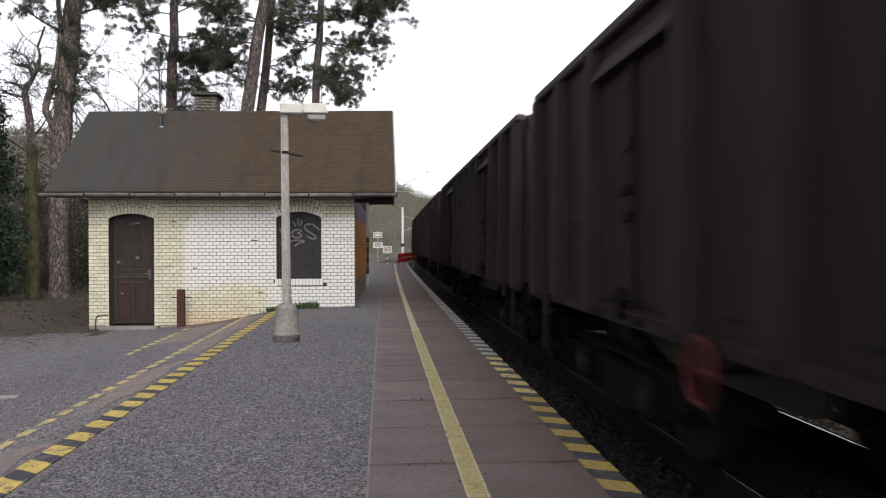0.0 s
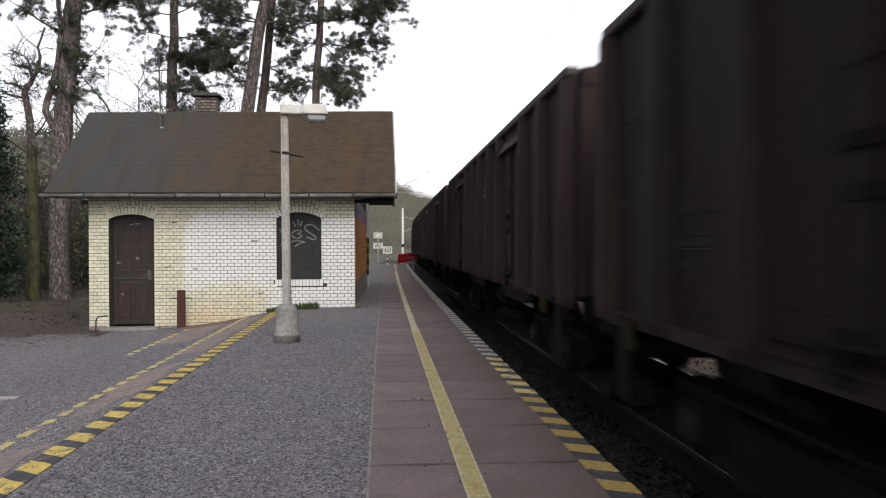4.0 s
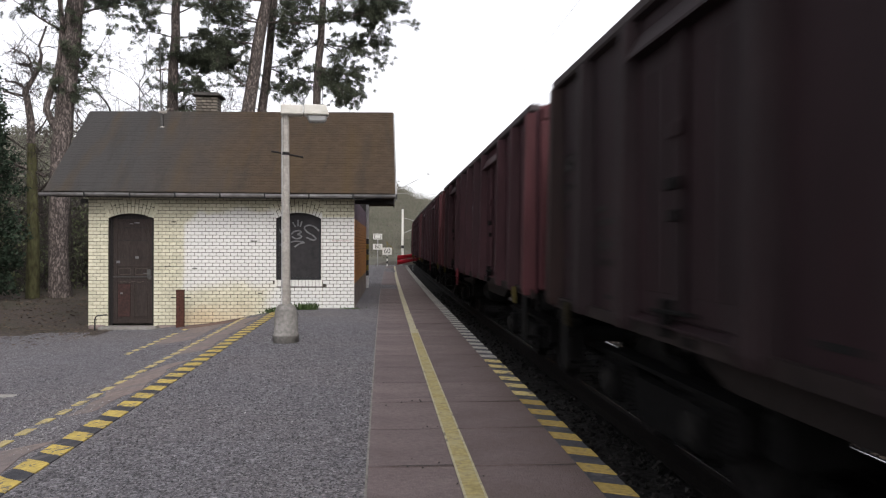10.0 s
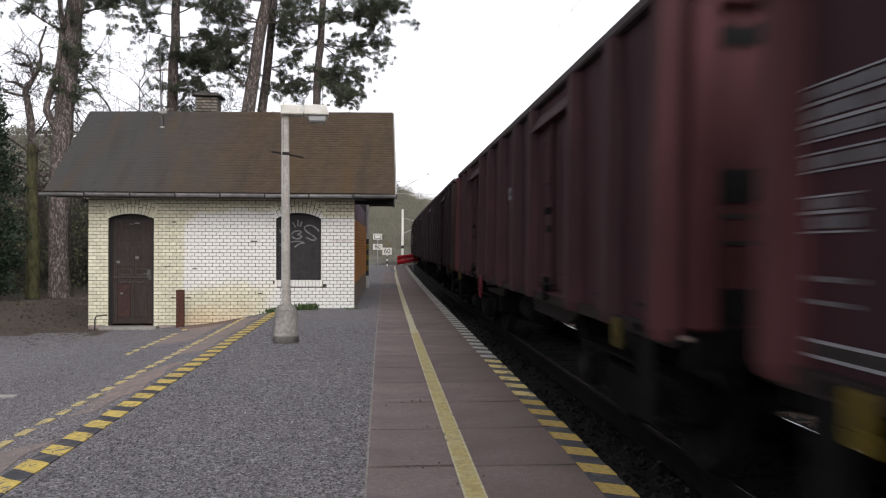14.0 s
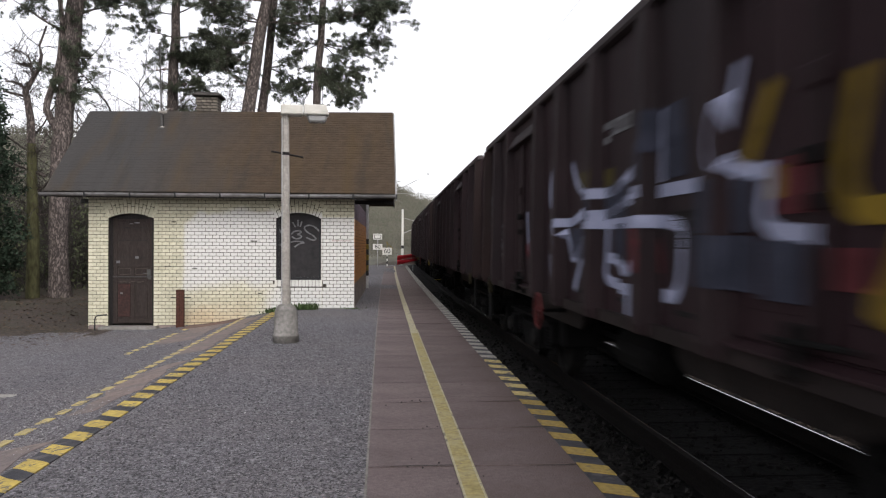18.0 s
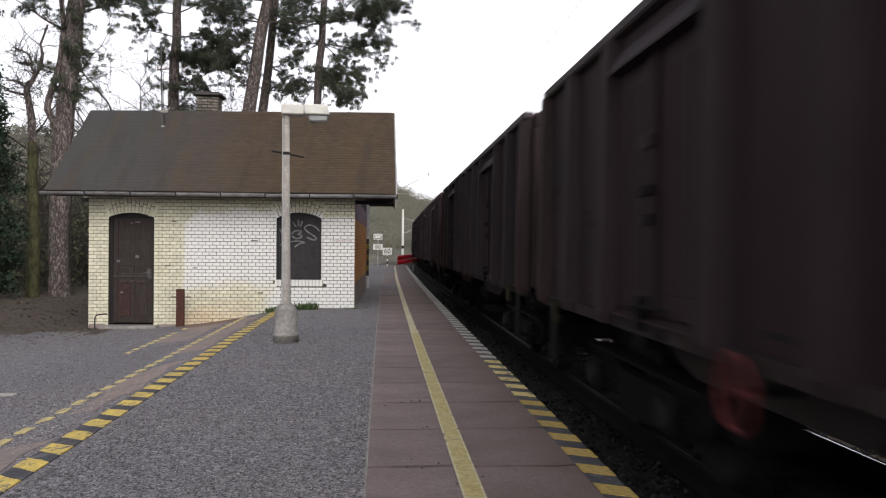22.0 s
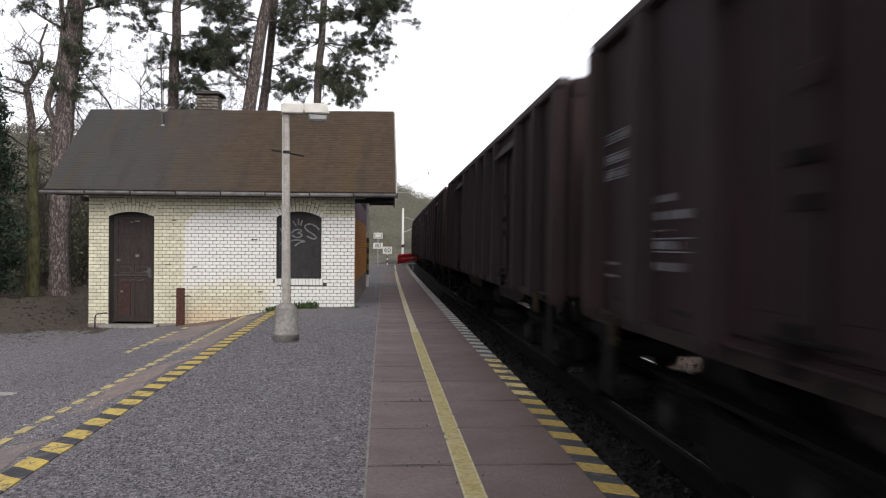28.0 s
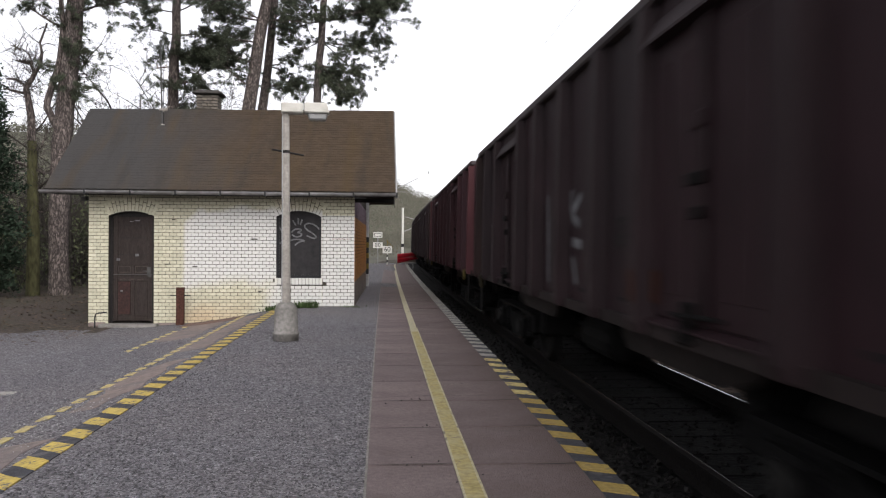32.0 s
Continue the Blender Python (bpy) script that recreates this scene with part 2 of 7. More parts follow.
SPRAY_RED = material("red_spray", (0.075, 0.018, 0.021), 0.8, spec=0.1, vary=0.3, grain=5)
SPRAY_BLUE = material("dark_blue_spray", (0.029, 0.031, 0.045), 0.8, spec=0.1, vary=0.3, grain=5)
SPRAY_ORANGE = material("orange_spray", (0.034, 0.0125, 0.008), 0.8, spec=0.1, vary=0.3, grain=5)
BLACK = material("black_enamel", (0.012, 0.012, 0.013), 0.5, vary=0.1)
FLAT_BLACK = material("flat_black", (0.004, 0.004, 0.004), 0.9, vary=0.1)
GLASS = material("frosted_bowl", (0.19, 0.19, 0.185), 0.25, vary=0.05)
RUST = material("rusted_steel", (0.055, 0.022, 0.015), 0.85, vary=0.4, grain=30, stain=0.4, stain_colour=(0.028, 0.014, 0.011), stain_scale=6)
WEED = material("green_weed", (0.042, 0.068, 0.022), 0.8, vary=0.3, grain=8, island=0.4, bump=0)
IVY = material("dark_ivy", (0.021, 0.031, 0.020), 0.8, spec=0.06, vary=0.3, grain=8, island=0.35, bump=0)
MOSS = material("mossy_bark", (0.060, 0.058, 0.028), 0.95, vary=0.5, grain=12, stretch=(1, 1, 0.3))
# far trees pale and low in contrast, with haze put into their colours
FARWOOD = material("hazy_far_twigs", (0.094, 0.089, 0.069), 0.95, vary=0.15, grain=1, island=0.12, bump=0)
FARGREEN = material("hazy_far_green", (0.076, 0.079, 0.057), 0.95, vary=0.15, grain=1, island=0.12, bump=0)
RED_PLASTIC = material("red_barrier", (0.42, 0.02, 0.035), 0.45, vary=0.15, grain=4, bump=0.1)
RUST_DIRT = material("rusty_dirt", (0.135, 0.082, 0.058), 0.95, vary=0.35, grain=16, stain=0.6, stain_colour=(0.105, 0.088, 0.083), stain_scale=3.5, bump=0.5)
PATCH = material("pinkish_concrete", (0.165, 0.132, 0.120), 0.9, vary=0.25, grain=14, stain=0.5, stain_colour=(0.098, 0.092, 0.095), stain_scale=2.2, bump=0.4)
WINDOW_BOARD = material("grey_window_board", (0.017, 0.0155, 0.016), 0.7, vary=0.3, grain=14, stain=0.5, stain_colour=(0.030, 0.027, 0.028), stain_scale=5)
SCRAWL = material("white_scrawl", (0.115, 0.115, 0.118), 0.8, vary=0.3, grain=12)
WIRE = material("overhead_wire", (0.3, 0.3, 0.3), 0.5, 0.5)
LITTER = material("dry_leaf", (0.075, 0.058, 0.042), 0.95, vary=0.3, island=0.6, bump=0)


DIM_LEAF = material("dim_leaf", (0.078, 0.086, 0.046), 0.9, vary=0.3, grain=1, island=0.5, bump=0)
PALE_PAINT = material("worn_pale_paint", (0.26, 0.25, 0.225), 0.75, vary=0.25, grain=30, stain=0.35, stain_colour=(0.13, 0.12, 0.11), stain_scale=9, bump=0.2)


def end_tint(m, x0, x1, colour):
    """Weathering that greys a surface towards one end of the building."""
    n, l = m.node_tree.nodes, m.node_tree.links
    p = n["Principled BSDF"]
    old = p.inputs["Base Color"].links[0].from_socket
    geo, sep, wob, add, r, mix = (n.new("ShaderNode" + k) for k in ("NewGeometry", "SeparateXYZ", "TexNoise", "Math", "MapRange", "Mix"))
    mix.data_type = "RGBA"
    wob.inputs["Scale"].default_value = 0.9
    l.new(geo.outputs["Position"], sep.inputs["Vector"])
    l.new(geo.outputs["Position"], wob.inputs["Vector"])
    add.operation = "MULTIPLY_ADD"
    l.new(wob.outputs["Fac"], add.inputs[0])
    add.inputs[1].default_value = 2.4
    l.new(sep.outputs["X"], add.inputs[2])
    r.inputs["From Min"].default_value, r.inputs["From Max"].default_value = x0 + 1.2, x1 + 1.2
    r.inputs["To Max"].default_value = 0.85
    l.new(add.outputs["Value"], r.inputs["Value"])
    l.new(r.outputs["Result"], mix.inputs["Factor"])
    l.new(old, mix.inputs[6])
    mix.inputs[7].default_value = (*colour, 1)
    l.new(mix.outputs[2], p.inputs["Base Color"])


LAMP_WHITE = material("aged_lamp_white", (0.47, 0.455, 0.41), 0.6, vary=0.08, grain=8, stain=0.35, stain_colour=(0.27, 0.25, 0.21), stain_scale=5)
OLD_BRICK = material("sooty_brick", (0.135, 0.118, 0.098), 0.9, random=0.4, vary=0.3, grain=20, stain=0.5, stain_colour=(0.04, 0.037, 0.035), stain_scale=6)
# loose stones carry the same painted shade as the ballast
SHOULDER_STONE = material("shaded_dusty_stone", (0.0195, 0.0185, 0.0176), 0.95, spec=0.08, vary=0.5, grain=22, island=0.7, bump=0)
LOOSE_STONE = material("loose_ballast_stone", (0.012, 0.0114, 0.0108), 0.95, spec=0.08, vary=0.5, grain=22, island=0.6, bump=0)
PALE_GRIT = material("pale_grit", (0.27, 0.265, 0.26), 0.9, vary=0.2, grain=40, island=0.3, bump=0)
# sill colour raised to stand for light along the wagon's lower edge
SILL = material("lit_sill", (0.0190, 0.0139, 0.0133), 0.8, vary=0.4, grain=9, stain=0.6, stain_colour=(0.0120, 0.0099, 0.0094), stain_scale=1.4, spec=0.1, bump=0.25, bump_scale=9)
PALE_STRIP = material("dull_metal_strip", (0.065, 0.064, 0.062), 0.7, 0.1, vary=0.2, grain=12)
FAINT = material("faint_red_scrawl", (0.36, 0.27, 0.25), 0.8, vary=0.3, grain=12)
CAPSTONE = material("dark_cap_slab", (0.052, 0.048, 0.044), 0.9, vary=0.3, grain=14, stain=0.5, stain_colour=(0.03, 0.029, 0.027), stain_scale=5)
WORN_PANEL = material("worn_red_panel", (0.034, 0.017, 0.0145), 0.85, vary=0.4, grain=30, stain=0.4, stain_colour=(0.018, 0.013, 0.012), stain_scale=6)
BASE_CONCRETE = material("stained_concrete", (0.175, 0.166, 0.154), 0.85, vary=0.25, grain=24, stain=0.6, stain_colour=(0.10, 0.092, 0.08), stain_scale=5, bump=0.5)
LETTER_MID = material("grey_spray", (0.100, 0.100, 0.104), 0.8, spec=0.1, vary=0.35, grain=9)
CHALK = material("violet_chalk", (0.046, 0.042, 0.050), 0.9, spec=0.08, vary=0.5, grain=14)
LEVER_MID = material("dull_yellow_lever", (0.020, 0.0165, 0.009), 0.8, vary=0.3, grain=12, spec=0.1)
LETTER_TAN = material("tan_lettering", (0.066, 0.051, 0.041), 0.8, spec=0.1, vary=0.35, grain=9)
RED_DIM = material("faded_red_wheel", (0.070, 0.014, 0.014), 0.7, spec=0.15, vary=0.3, grain=10)
LEVER_DIM = material("grimy_yellow_lever", (0.055, 0.044, 0.014), 0.8, vary=0.3, grain=12, spec=0.1)


def plates(m, scale, stretch, colour, width):
    """Dark fissures between long plates of bark."""
    n, l = m.node_tree.nodes, m.node_tree.links
    p = n["Principled BSDF"]
    old = p.inputs["Base Color"].links[0].from_socket
    co, mp, wob, mixv, vor, r, mix = (n.new("ShaderNode" + k) for k in ("TexCoord", "Mapping", "TexNoise", "Mix", "TexVoronoi", "MapRange", "Mix"))
    mixv.data_type, mix.data_type = "VECTOR", "RGBA"
    mp.inputs["Scale"].default_value = stretch
    l.new(co.outputs["Object"], mp.inputs["Vector"])
    wob.inputs["Scale"].default_value = 9.0
    l.new(mp.outputs["Vector"], wob.inputs["Vector"])
    mixv.inputs["Factor"].default_value = 0.26
    l.new(mp.outputs["Vector"], mixv.inputs[4])
    l.new(wob.outputs["Color"], mixv.inputs[5])
    vor.feature = "DISTANCE_TO_EDGE"
    vor.inputs["Scale"].default_value = scale
    l.new(mixv.outputs[1], vor.inputs["Vector"])
    r.inputs["From Min"].default_value, r.inputs["From Max"].default_value = 0.02, width
    r.inputs["To Min"].default_value, r.inputs["To Max"].default_value = 0.95, 0.0
    l.new(vor.outputs["Distance"], r.inputs["Value"])
    l.new(r.outputs["Result"], mix.inputs["Factor"])
    l.new(old, mix.inputs[6])
    mix.inputs[7].default_value = (*colour, 1)
    l.new(mix.outputs[2], p.inputs["Base Color"])


def wear(m, colour, scale, lo, hi, most=0.9):
    """Paint worn away in ragged spots down to what lies under it."""
    n, l = m.node_tree.nodes, m.node_tree.links
    p = n["Principled BSDF"]
    old = p.inputs["Base Color"].links[0].from_socket
    geo, spot, r, mix = (n.new("ShaderNode" + k) for k in ("NewGeometry", "TexNoise", "MapRange", "Mix"))
    mix.data_type = "RGBA"
    spot.inputs["Scale"].default_value, spot.inputs["Detail"].default_value, spot.inputs["Roughness"].default_value = scale, 9.0, 0.68
    l.new(geo.outputs["Position"], spot.inputs["Vector"])
    r.inputs["From Min"].default_value, r.inputs["From Max"].default_value = lo, hi
    r.inputs["To Max"].default_value = most
    l.new(spot.outputs["Fac"], r.inputs["Value"])
    l.new(r.outputs["Result"], mix.inputs["Factor"])
    l.new(old, mix.inputs[6])
    mix.inputs[7].default_value = (*colour, 1)
    l.new(mix.outputs[2], p.inputs["Base Color"])


EDGE_YELLOW = material("dull_yellow_edge_paint", (0.275, 0.196, 0.050), 0.8, vary=0.28, grain=30, stain=0.45, stain_colour=(0.15, 0.115, 0.06), stain_scale=7, bump=0.2)
JOINT = material("dirt_filled_joint", (0.034, 0.031, 0.030), 0.95, vary=0.5, grain=30)
PALE_LINE = material("line_faded_to_white", (0.31, 0.285, 0.20), 0.75, vary=0.25, grain=30, stain=0.5, stain_colour=(0.30, 0.26, 0.12), stain_scale=4, bump=0.2)
FADED = material("fading_yellow_paint", (0.39, 0.315, 0.125), 0.75, vary=0.25, grain=30, stain=0.4, stain_colour=(0.22, 0.19, 0.12), stain_scale=8, bump=0.2)
SAFETY = material("faded_yellow_line", (0.2440, 0.2016, 0.0826), 0.75, vary=0.3, grain=30, stain=0.5, stain_colour=(0.30, 0.275, 0.17), stain_scale=7, bump=0.2)
wear(YELLOW, (0.085, 0.080, 0.080), 11.0, 0.555, 0.595)
wear(EDGE_YELLOW, (0.085, 0.075, 0.072), 8.0, 0.58, 0.63)
wear(SAFETY, (0.10, 0.085, 0.078), 8.0, 0.60, 0.64, 0.8)
wear(FADED, (0.085, 0.080, 0.080), 9.0, 0.545, 0.585)
wear(PALE_LINE, (0.10, 0.085, 0.078), 6.0, 0.56, 0.62, 0.85)
wear(PALE_PAINT, (0.085, 0.075, 0.072), 7.0, 0.57, 0.62, 0.85)
wear(BLACKP, (0.10, 0.095, 0.095), 5.0, 0.55, 0.62, 0.7)
plates(BARK, 13.0, (1, 1, 0.36), (0.026, 0.021, 0.019), 0.26)
end_tint(SHINGLE, -2.2, -5.4, (0.043, 0.043, 0.043))


def streaks(m, colour, stretch, lo, hi, most):
    """Long run-off streaks in the place's own space, widest along the smallest stretch."""
    n, l = m.node_tree.nodes, m.node_tree.links
    p = n["Principled BSDF"]
    old = p.inputs["Base Color"].links[0].from_socket
    geo, mp, spot, r, mix = (n.new("ShaderNode" + k) for k in ("NewGeometry", "Mapping", "TexNoise", "MapRange", "Mix"))
    mix.data_type = "RGBA"
    mp.inputs["Scale"].default_value = stretch
    l.new(geo.outputs["Position"], mp.inputs["Vector"])
    spot.inputs["Scale"].default_value, spot.inputs["Detail"].default_value = 1.0, 6.0
    l.new(mp.outputs["Vector"], spot.inputs["Vector"])
    r.inputs["From Min"].default_value, r.inputs["From Max"].default_value = lo, hi
    r.inputs["To Max"].default_value = most
    l.new(spot.outputs["Fac"], r.inputs["Value"])
    l.new(r.outputs["Result"], mix.inputs["Factor"])
    l.new(old, mix.inputs[6])
    mix.inputs[7].default_value = (*colour, 1)
    l.new(mix.outputs[2], p.inputs["Base Color"])


streaks(SHINGLE, (0.062, 0.042, 0.020), (2.6, 0.35, 0.35), 0.50, 0.72, 0.55)
streaks(SHINGLE, (0.026, 0.024, 0.021), (3.8, 0.5, 0.5), 0.54, 0.74, 0.45)
streaks(SLAB, (0.150, 0.122, 0.120), (2.4, 6.0, 1.0), 0.54, 0.74, 0.34)


def cracks(m, scale, colour, width):
    """Thin wandering cracks in a hard surface."""
    n, l = m.node_tree.nodes, m.node_tree.links
    p = n["Principled BSDF"]
    old = p.inputs["Base Color"].links[0].from_socket
    geo, wob, mixv, vor, r, mix = (n.new("ShaderNode" + k) for k in ("NewGeometry", "TexNoise", "Mix", "TexVoronoi", "MapRange", "Mix"))
    mixv.data_type, mix.data_type = "VECTOR", "RGBA"
    wob.inputs["Scale"].default_value, wob.inputs["Detail"].default_value = 3.0, 6.0
    l.new(geo.outputs["Position"], wob.inputs["Vector"])
    mixv.inputs["Factor"].default_value = 0.25
    l.new(geo.outputs["Position"], mixv.inputs[4])
    l.new(wob.outputs["Color"], mixv.inputs[5])
    vor.feature = "DISTANCE_TO_EDGE"
    vor.inputs["Scale"].default_value = scale
    l.new(mixv.outputs[1], vor.inputs["Vector"])
    r.inputs["From Min"].default_value, r.inputs["From Max"].default_value = 0.0, width
    r.inputs["To Min"].default_value, r.inputs["To Max"].default_value = 0.8, 0.0
    l.new(vor.outputs["Distance"], r.inputs["Value"])
    l.new(r.outputs["Result"], mix.inputs["Factor"])
    l.new(old, mix.inputs[6])
    mix.inputs[7].default_value = (*colour, 1)
    l.new(mix.outputs[2], p.inputs["Base Color"])


def edge_dust_shade(m, x0, x1, colour, most):
    """Brake dust and the train's shade, both painted on the slabs towards the track, with a ragged edge."""
    n, l = m.node_tree.nodes, m.node_tree.links
    p = n["Principled BSDF"]
    old = p.inputs["Base Color"].links[0].from_socket
    geo, sep, wob, add, r, mix = (n.new("ShaderNode" + k) for k in ("NewGeometry", "SeparateXYZ", "TexNoise", "Math", "MapRange", "Mix"))
    mix.data_type = "RGBA"
    wob.inputs["Scale"].default_value, wob.inputs["Detail"].default_value = 2.2, 7.0
    l.new(geo.outputs["Position"], sep.inputs["Vector"])
    l.new(geo.outputs["Position"], wob.inputs["Vector"])
    add.operation = "MULTIPLY_ADD"
    l.new(wob.outputs["Fac"], add.inputs[0])
    add.inputs[1].default_value = 1.1
    l.new(sep.outputs["X"], add.inputs[2])
    r.inputs["From Min"].default_value, r.inputs["From Max"].default_value = x0 + 0.55, x1 + 0.55
    r.inputs["To Max"].default_value = most
    l.new(add.outputs["Value"], r.inputs["Value"])
    l.new(r.outputs["Result"], mix.inputs["Factor"])
    l.new(old, mix.inputs[6])
    mix.inputs[7].default_value = (*colour, 1)
    l.new(mix.outputs[2], p.inputs["Base Color"])


# brown tint stands for brake dust and for shade from the train
edge_dust_shade(SLAB, 0.25, 1.25, (0.078, 0.056, 0.050), 0.75)
cracks(SLAB, 0.34, (0.045, 0.036, 0.034), 0.003)


# ---- mesh helpers ----
def part(name, bm, mat, parent=None, label="", smooth=False):
    me = bpy.data.meshes.new(name)
    bm.to_mesh(me)
    bm.free()
    if smooth:
        me.polygons.foreach_set("use_smooth", [True] * len(me.polygons))
    for m in (mat if isinstance(mat, (list, tuple)) else [mat]):
        me.materials.append(m)
    ob = new(name, me)
    if parent is not None:
        ob.parent = parent
    return tagged(ob, label)


def empty(name, m=None):
    ob = new(name)
    ob.empty_display_size = 0.1
    if m is not None:
        ob.matrix_world = m
    return ob


def box(bm, x0, y0, z0, x1, y1, z1, bevel=0.0, m=None):
    r = bmesh.ops.create_cube(bm, size=1, matrix=Matrix.Translation(((x0 + x1) / 2, (y0 + y1) / 2, (z0 + z1) / 2)) @ Matrix.Diagonal((x1 - x0, y1 - y0, z1 - z0, 1)))
    vs = r["verts"]
    if m is not None:
        bmesh.ops.transform(bm, matrix=m, verts=vs)
    if bevel:
        es = list({e for v in vs for e in v.link_edges})
        bmesh.ops.bevel(bm, geom=es, offset=bevel, segments=1, affect="EDGES")
    return bm


def tube(bm, p0, p1, r0, r1=None, seg=12, caps=True):
    p0, p1 = Vector(p0), Vector(p1)
    r1 = r0 if r1 is None else r1
    d = p1 - p0
    q = d.to_track_quat("Z", "Y").to_matrix().to_4x4()
    bmesh.ops.create_cone(bm, cap_ends=caps, segments=seg, radius1=r0, radius2=r1, depth=d.length, matrix=Matrix.Translation((p0 + p1) / 2) @ q)
    return bm


def spin(bm, profile, seg=20, m=None):
    """A turned solid: profile of (radius, height)."""
    rings = []
    for r, z in profile:
        rings.append([bm.verts.new((r * math.cos(2 * math.pi * i / seg), r * math.sin(2 * math.pi * i / seg), z)) for i in range(seg)])
    for a, b in zip(rings, rings[1:]):
        for i in range(seg):
            bm.faces.new((a[i], a[(i + 1) % seg], b[(i + 1) % seg], b[i]))
    bm.faces.new(list(reversed(rings[0])))
    bm.faces.new(rings[-1])
    if m is not None:
        bmesh.ops.transform(bm, matrix=m, verts=[v for r in rings for v in r])
    return bm


def prism(bm, outline, y0, y1, m=None):
    """An outline of (x, z) drawn out from y0 to y1."""
    a = [bm.verts.new((x, y0, z)) for x, z in outline]
    b = [bm.verts.new((x, y1, z)) for x, z in outline]
    k = len(outline)
    fs = [bm.faces.new(a), bm.faces.new(list(reversed(b)))]
    fs += [bm.faces.new((a[i], b[i], b[(i + 1) % k], a[(i + 1) % k])) for i in range(k)]
    bmesh.ops.recalc_face_normals(bm, faces=fs)
    if m is not None:
        bmesh.ops.transform(bm, matrix=m, verts=a + b)
    return bm


class Raw:
    """A quick heap of faces for leaves, twigs and stones."""

    def __init__(self):
        self.v, self.f, self.k = [], [], []

    def face(self, pts, k=0):
        i = len(self.v)
        self.v.extend(pts)
        self.f.append(tuple(range(i, i + len(pts))))
        self.k.append(k)

    def limb(self, path, radii, seg=5):
        base = len(self.v)
        for j, p in enumerate(path):
            d = (path[min(j + 1, len(path) - 1)] - path[max(j - 1, 0)]).normalized()
            a = d.orthogonal().normalized()
            b = d.cross(a)
            for i in range(seg):
                t = 2 * math.pi * i / seg
                self.v.append(p + (a * math.cos(t) + b * math.sin(t)) * radii[j])
        for j in range(len(path) - 1):
            for i in range(seg):
                q = base + j * seg
                self.f.append((q + i, q + (i + 1) % seg, q + seg + (i + 1) % seg, q + seg + i))
                self.k.append(0)

    def stone(self, c, r, rng):
        ax = [Vector((rng.uniform(.6, 1.2) * r, 0, 0)), Vector((0, rng.uniform(.6, 1.2) * r, 0)), Vector((0, 0, rng.uniform(.5, .9) * r))]
        q = Euler((rng.uniform(-.7, .7), rng.uniform(-.7, .7), rng.uniform(0, 6))).to_matrix()
        ax = [q @ a for a in ax]
        i = len(self.v)
        self.v.extend([c + ax[0], c + ax[1], c - ax[0], c - ax[1], c + ax[2], c - ax[2]])
        for a, b in ((0, 1), (1, 2), (2, 3), (3, 0)):
            self.f.append((i + a, i + b, i + 4))
            self.f.append((i + b, i + a, i + 5))
            self.k.extend((0, 0))

    def make(self, name, mat, parent=None, label="", smooth=False):
        me = bpy.data.meshes.new(name)
        me.from_pydata([tuple(p) for p in self.v], [], self.f)
        for m in (mat if isinstance(mat, (list, tuple)) else [mat]):
            me.materials.append(m)
        if any(self.k):
            me.polygons.foreach_set("material_index", self.k)
        if smooth:
            me.polygons.foreach_set("use_smooth", [True] * len(me.polygons))
        ob = new(name, me)
        if parent is not None:
            ob.parent = parent
        return tagged(ob, label)


def B():
    return bmesh.new()


def sweep(points, section, closed=True):
    """A section of (offset, height) swept along points of (place, sideways way)."""
    bm = B()
    rings = [[bm.verts.new((p.x + n.x * o, p.y + n.y * o, z)) for o, z in section] for p, n in points]
    k = len(section)
    fs = []
    for a, b in zip(rings, rings[1:]):
        for i in range(k if closed else k - 1):
            fs.append(bm.faces.new((a[i], a[(i + 1) % k], b[(i + 1) % k], b[i])))
    if closed:
        fs.append(bm.faces.new(rings[0]))
        fs.append(bm.faces.new(list(reversed(rings[-1]))))
    bmesh.ops.recalc_face_normals(bm, faces=fs)
    return bm


# ---- the line of the track: nearly straight, a tighter bend to the right past 45 m ----
K1, K2, BEND = 1 / 2931, 1 / 600, 45.0
AXIS, RAIL_Z = 3.09, -0.31


def line(s, off=0.0):
    """The place, sideways way and heading at s metres along the platform line, off metres to its right."""
    if s <= BEND:
        h = K1 * s
        x, y = (1 - math.cos(h)) / K1, math.sin(h) / K1
    else:
        h1 = K1 * BEND
        x, y = (1 - math.cos(h1)) / K1, math.sin(h1) / K1
        h = h1 + K2 * (s - BEND)
        x += (math.cos(h1) - math.cos(h)) / K2
        y += (math.sin(h) - math.sin(h1)) / K2
    side = Vector((math.cos(h), -math.sin(h), 0))
    return Vector((x, y, 0)) + side * off, side, h


def stretch_of(s0, s1, step, off=0.0):
    n = max(1, round((s1 - s0) / step))
    return [line(s0 + (s1 - s0) * i / n, off)[:2] for i in range(n + 1)]


def at_line(s, off, z=0.0):
    p, _, h = line(s, off)
    return Matrix.Translation((p.x, p.y, z)) @ Matrix.Rotation(-h, 4, "Z")


def smooth(a, b, v):
    t = min(1, max(0, (v - a) / (b - a)))
    return t * t * (3 - 2 * t)


def off_line(x, y):
    """How far a place lies to the right of the platform line."""
    if y <= BEND:
        return x - y * y * K1 / 2
    s = BEND + (y - BEND) * 1.003
    p, n, h = line(s)
    return (x - p.x) / math.cos(h)


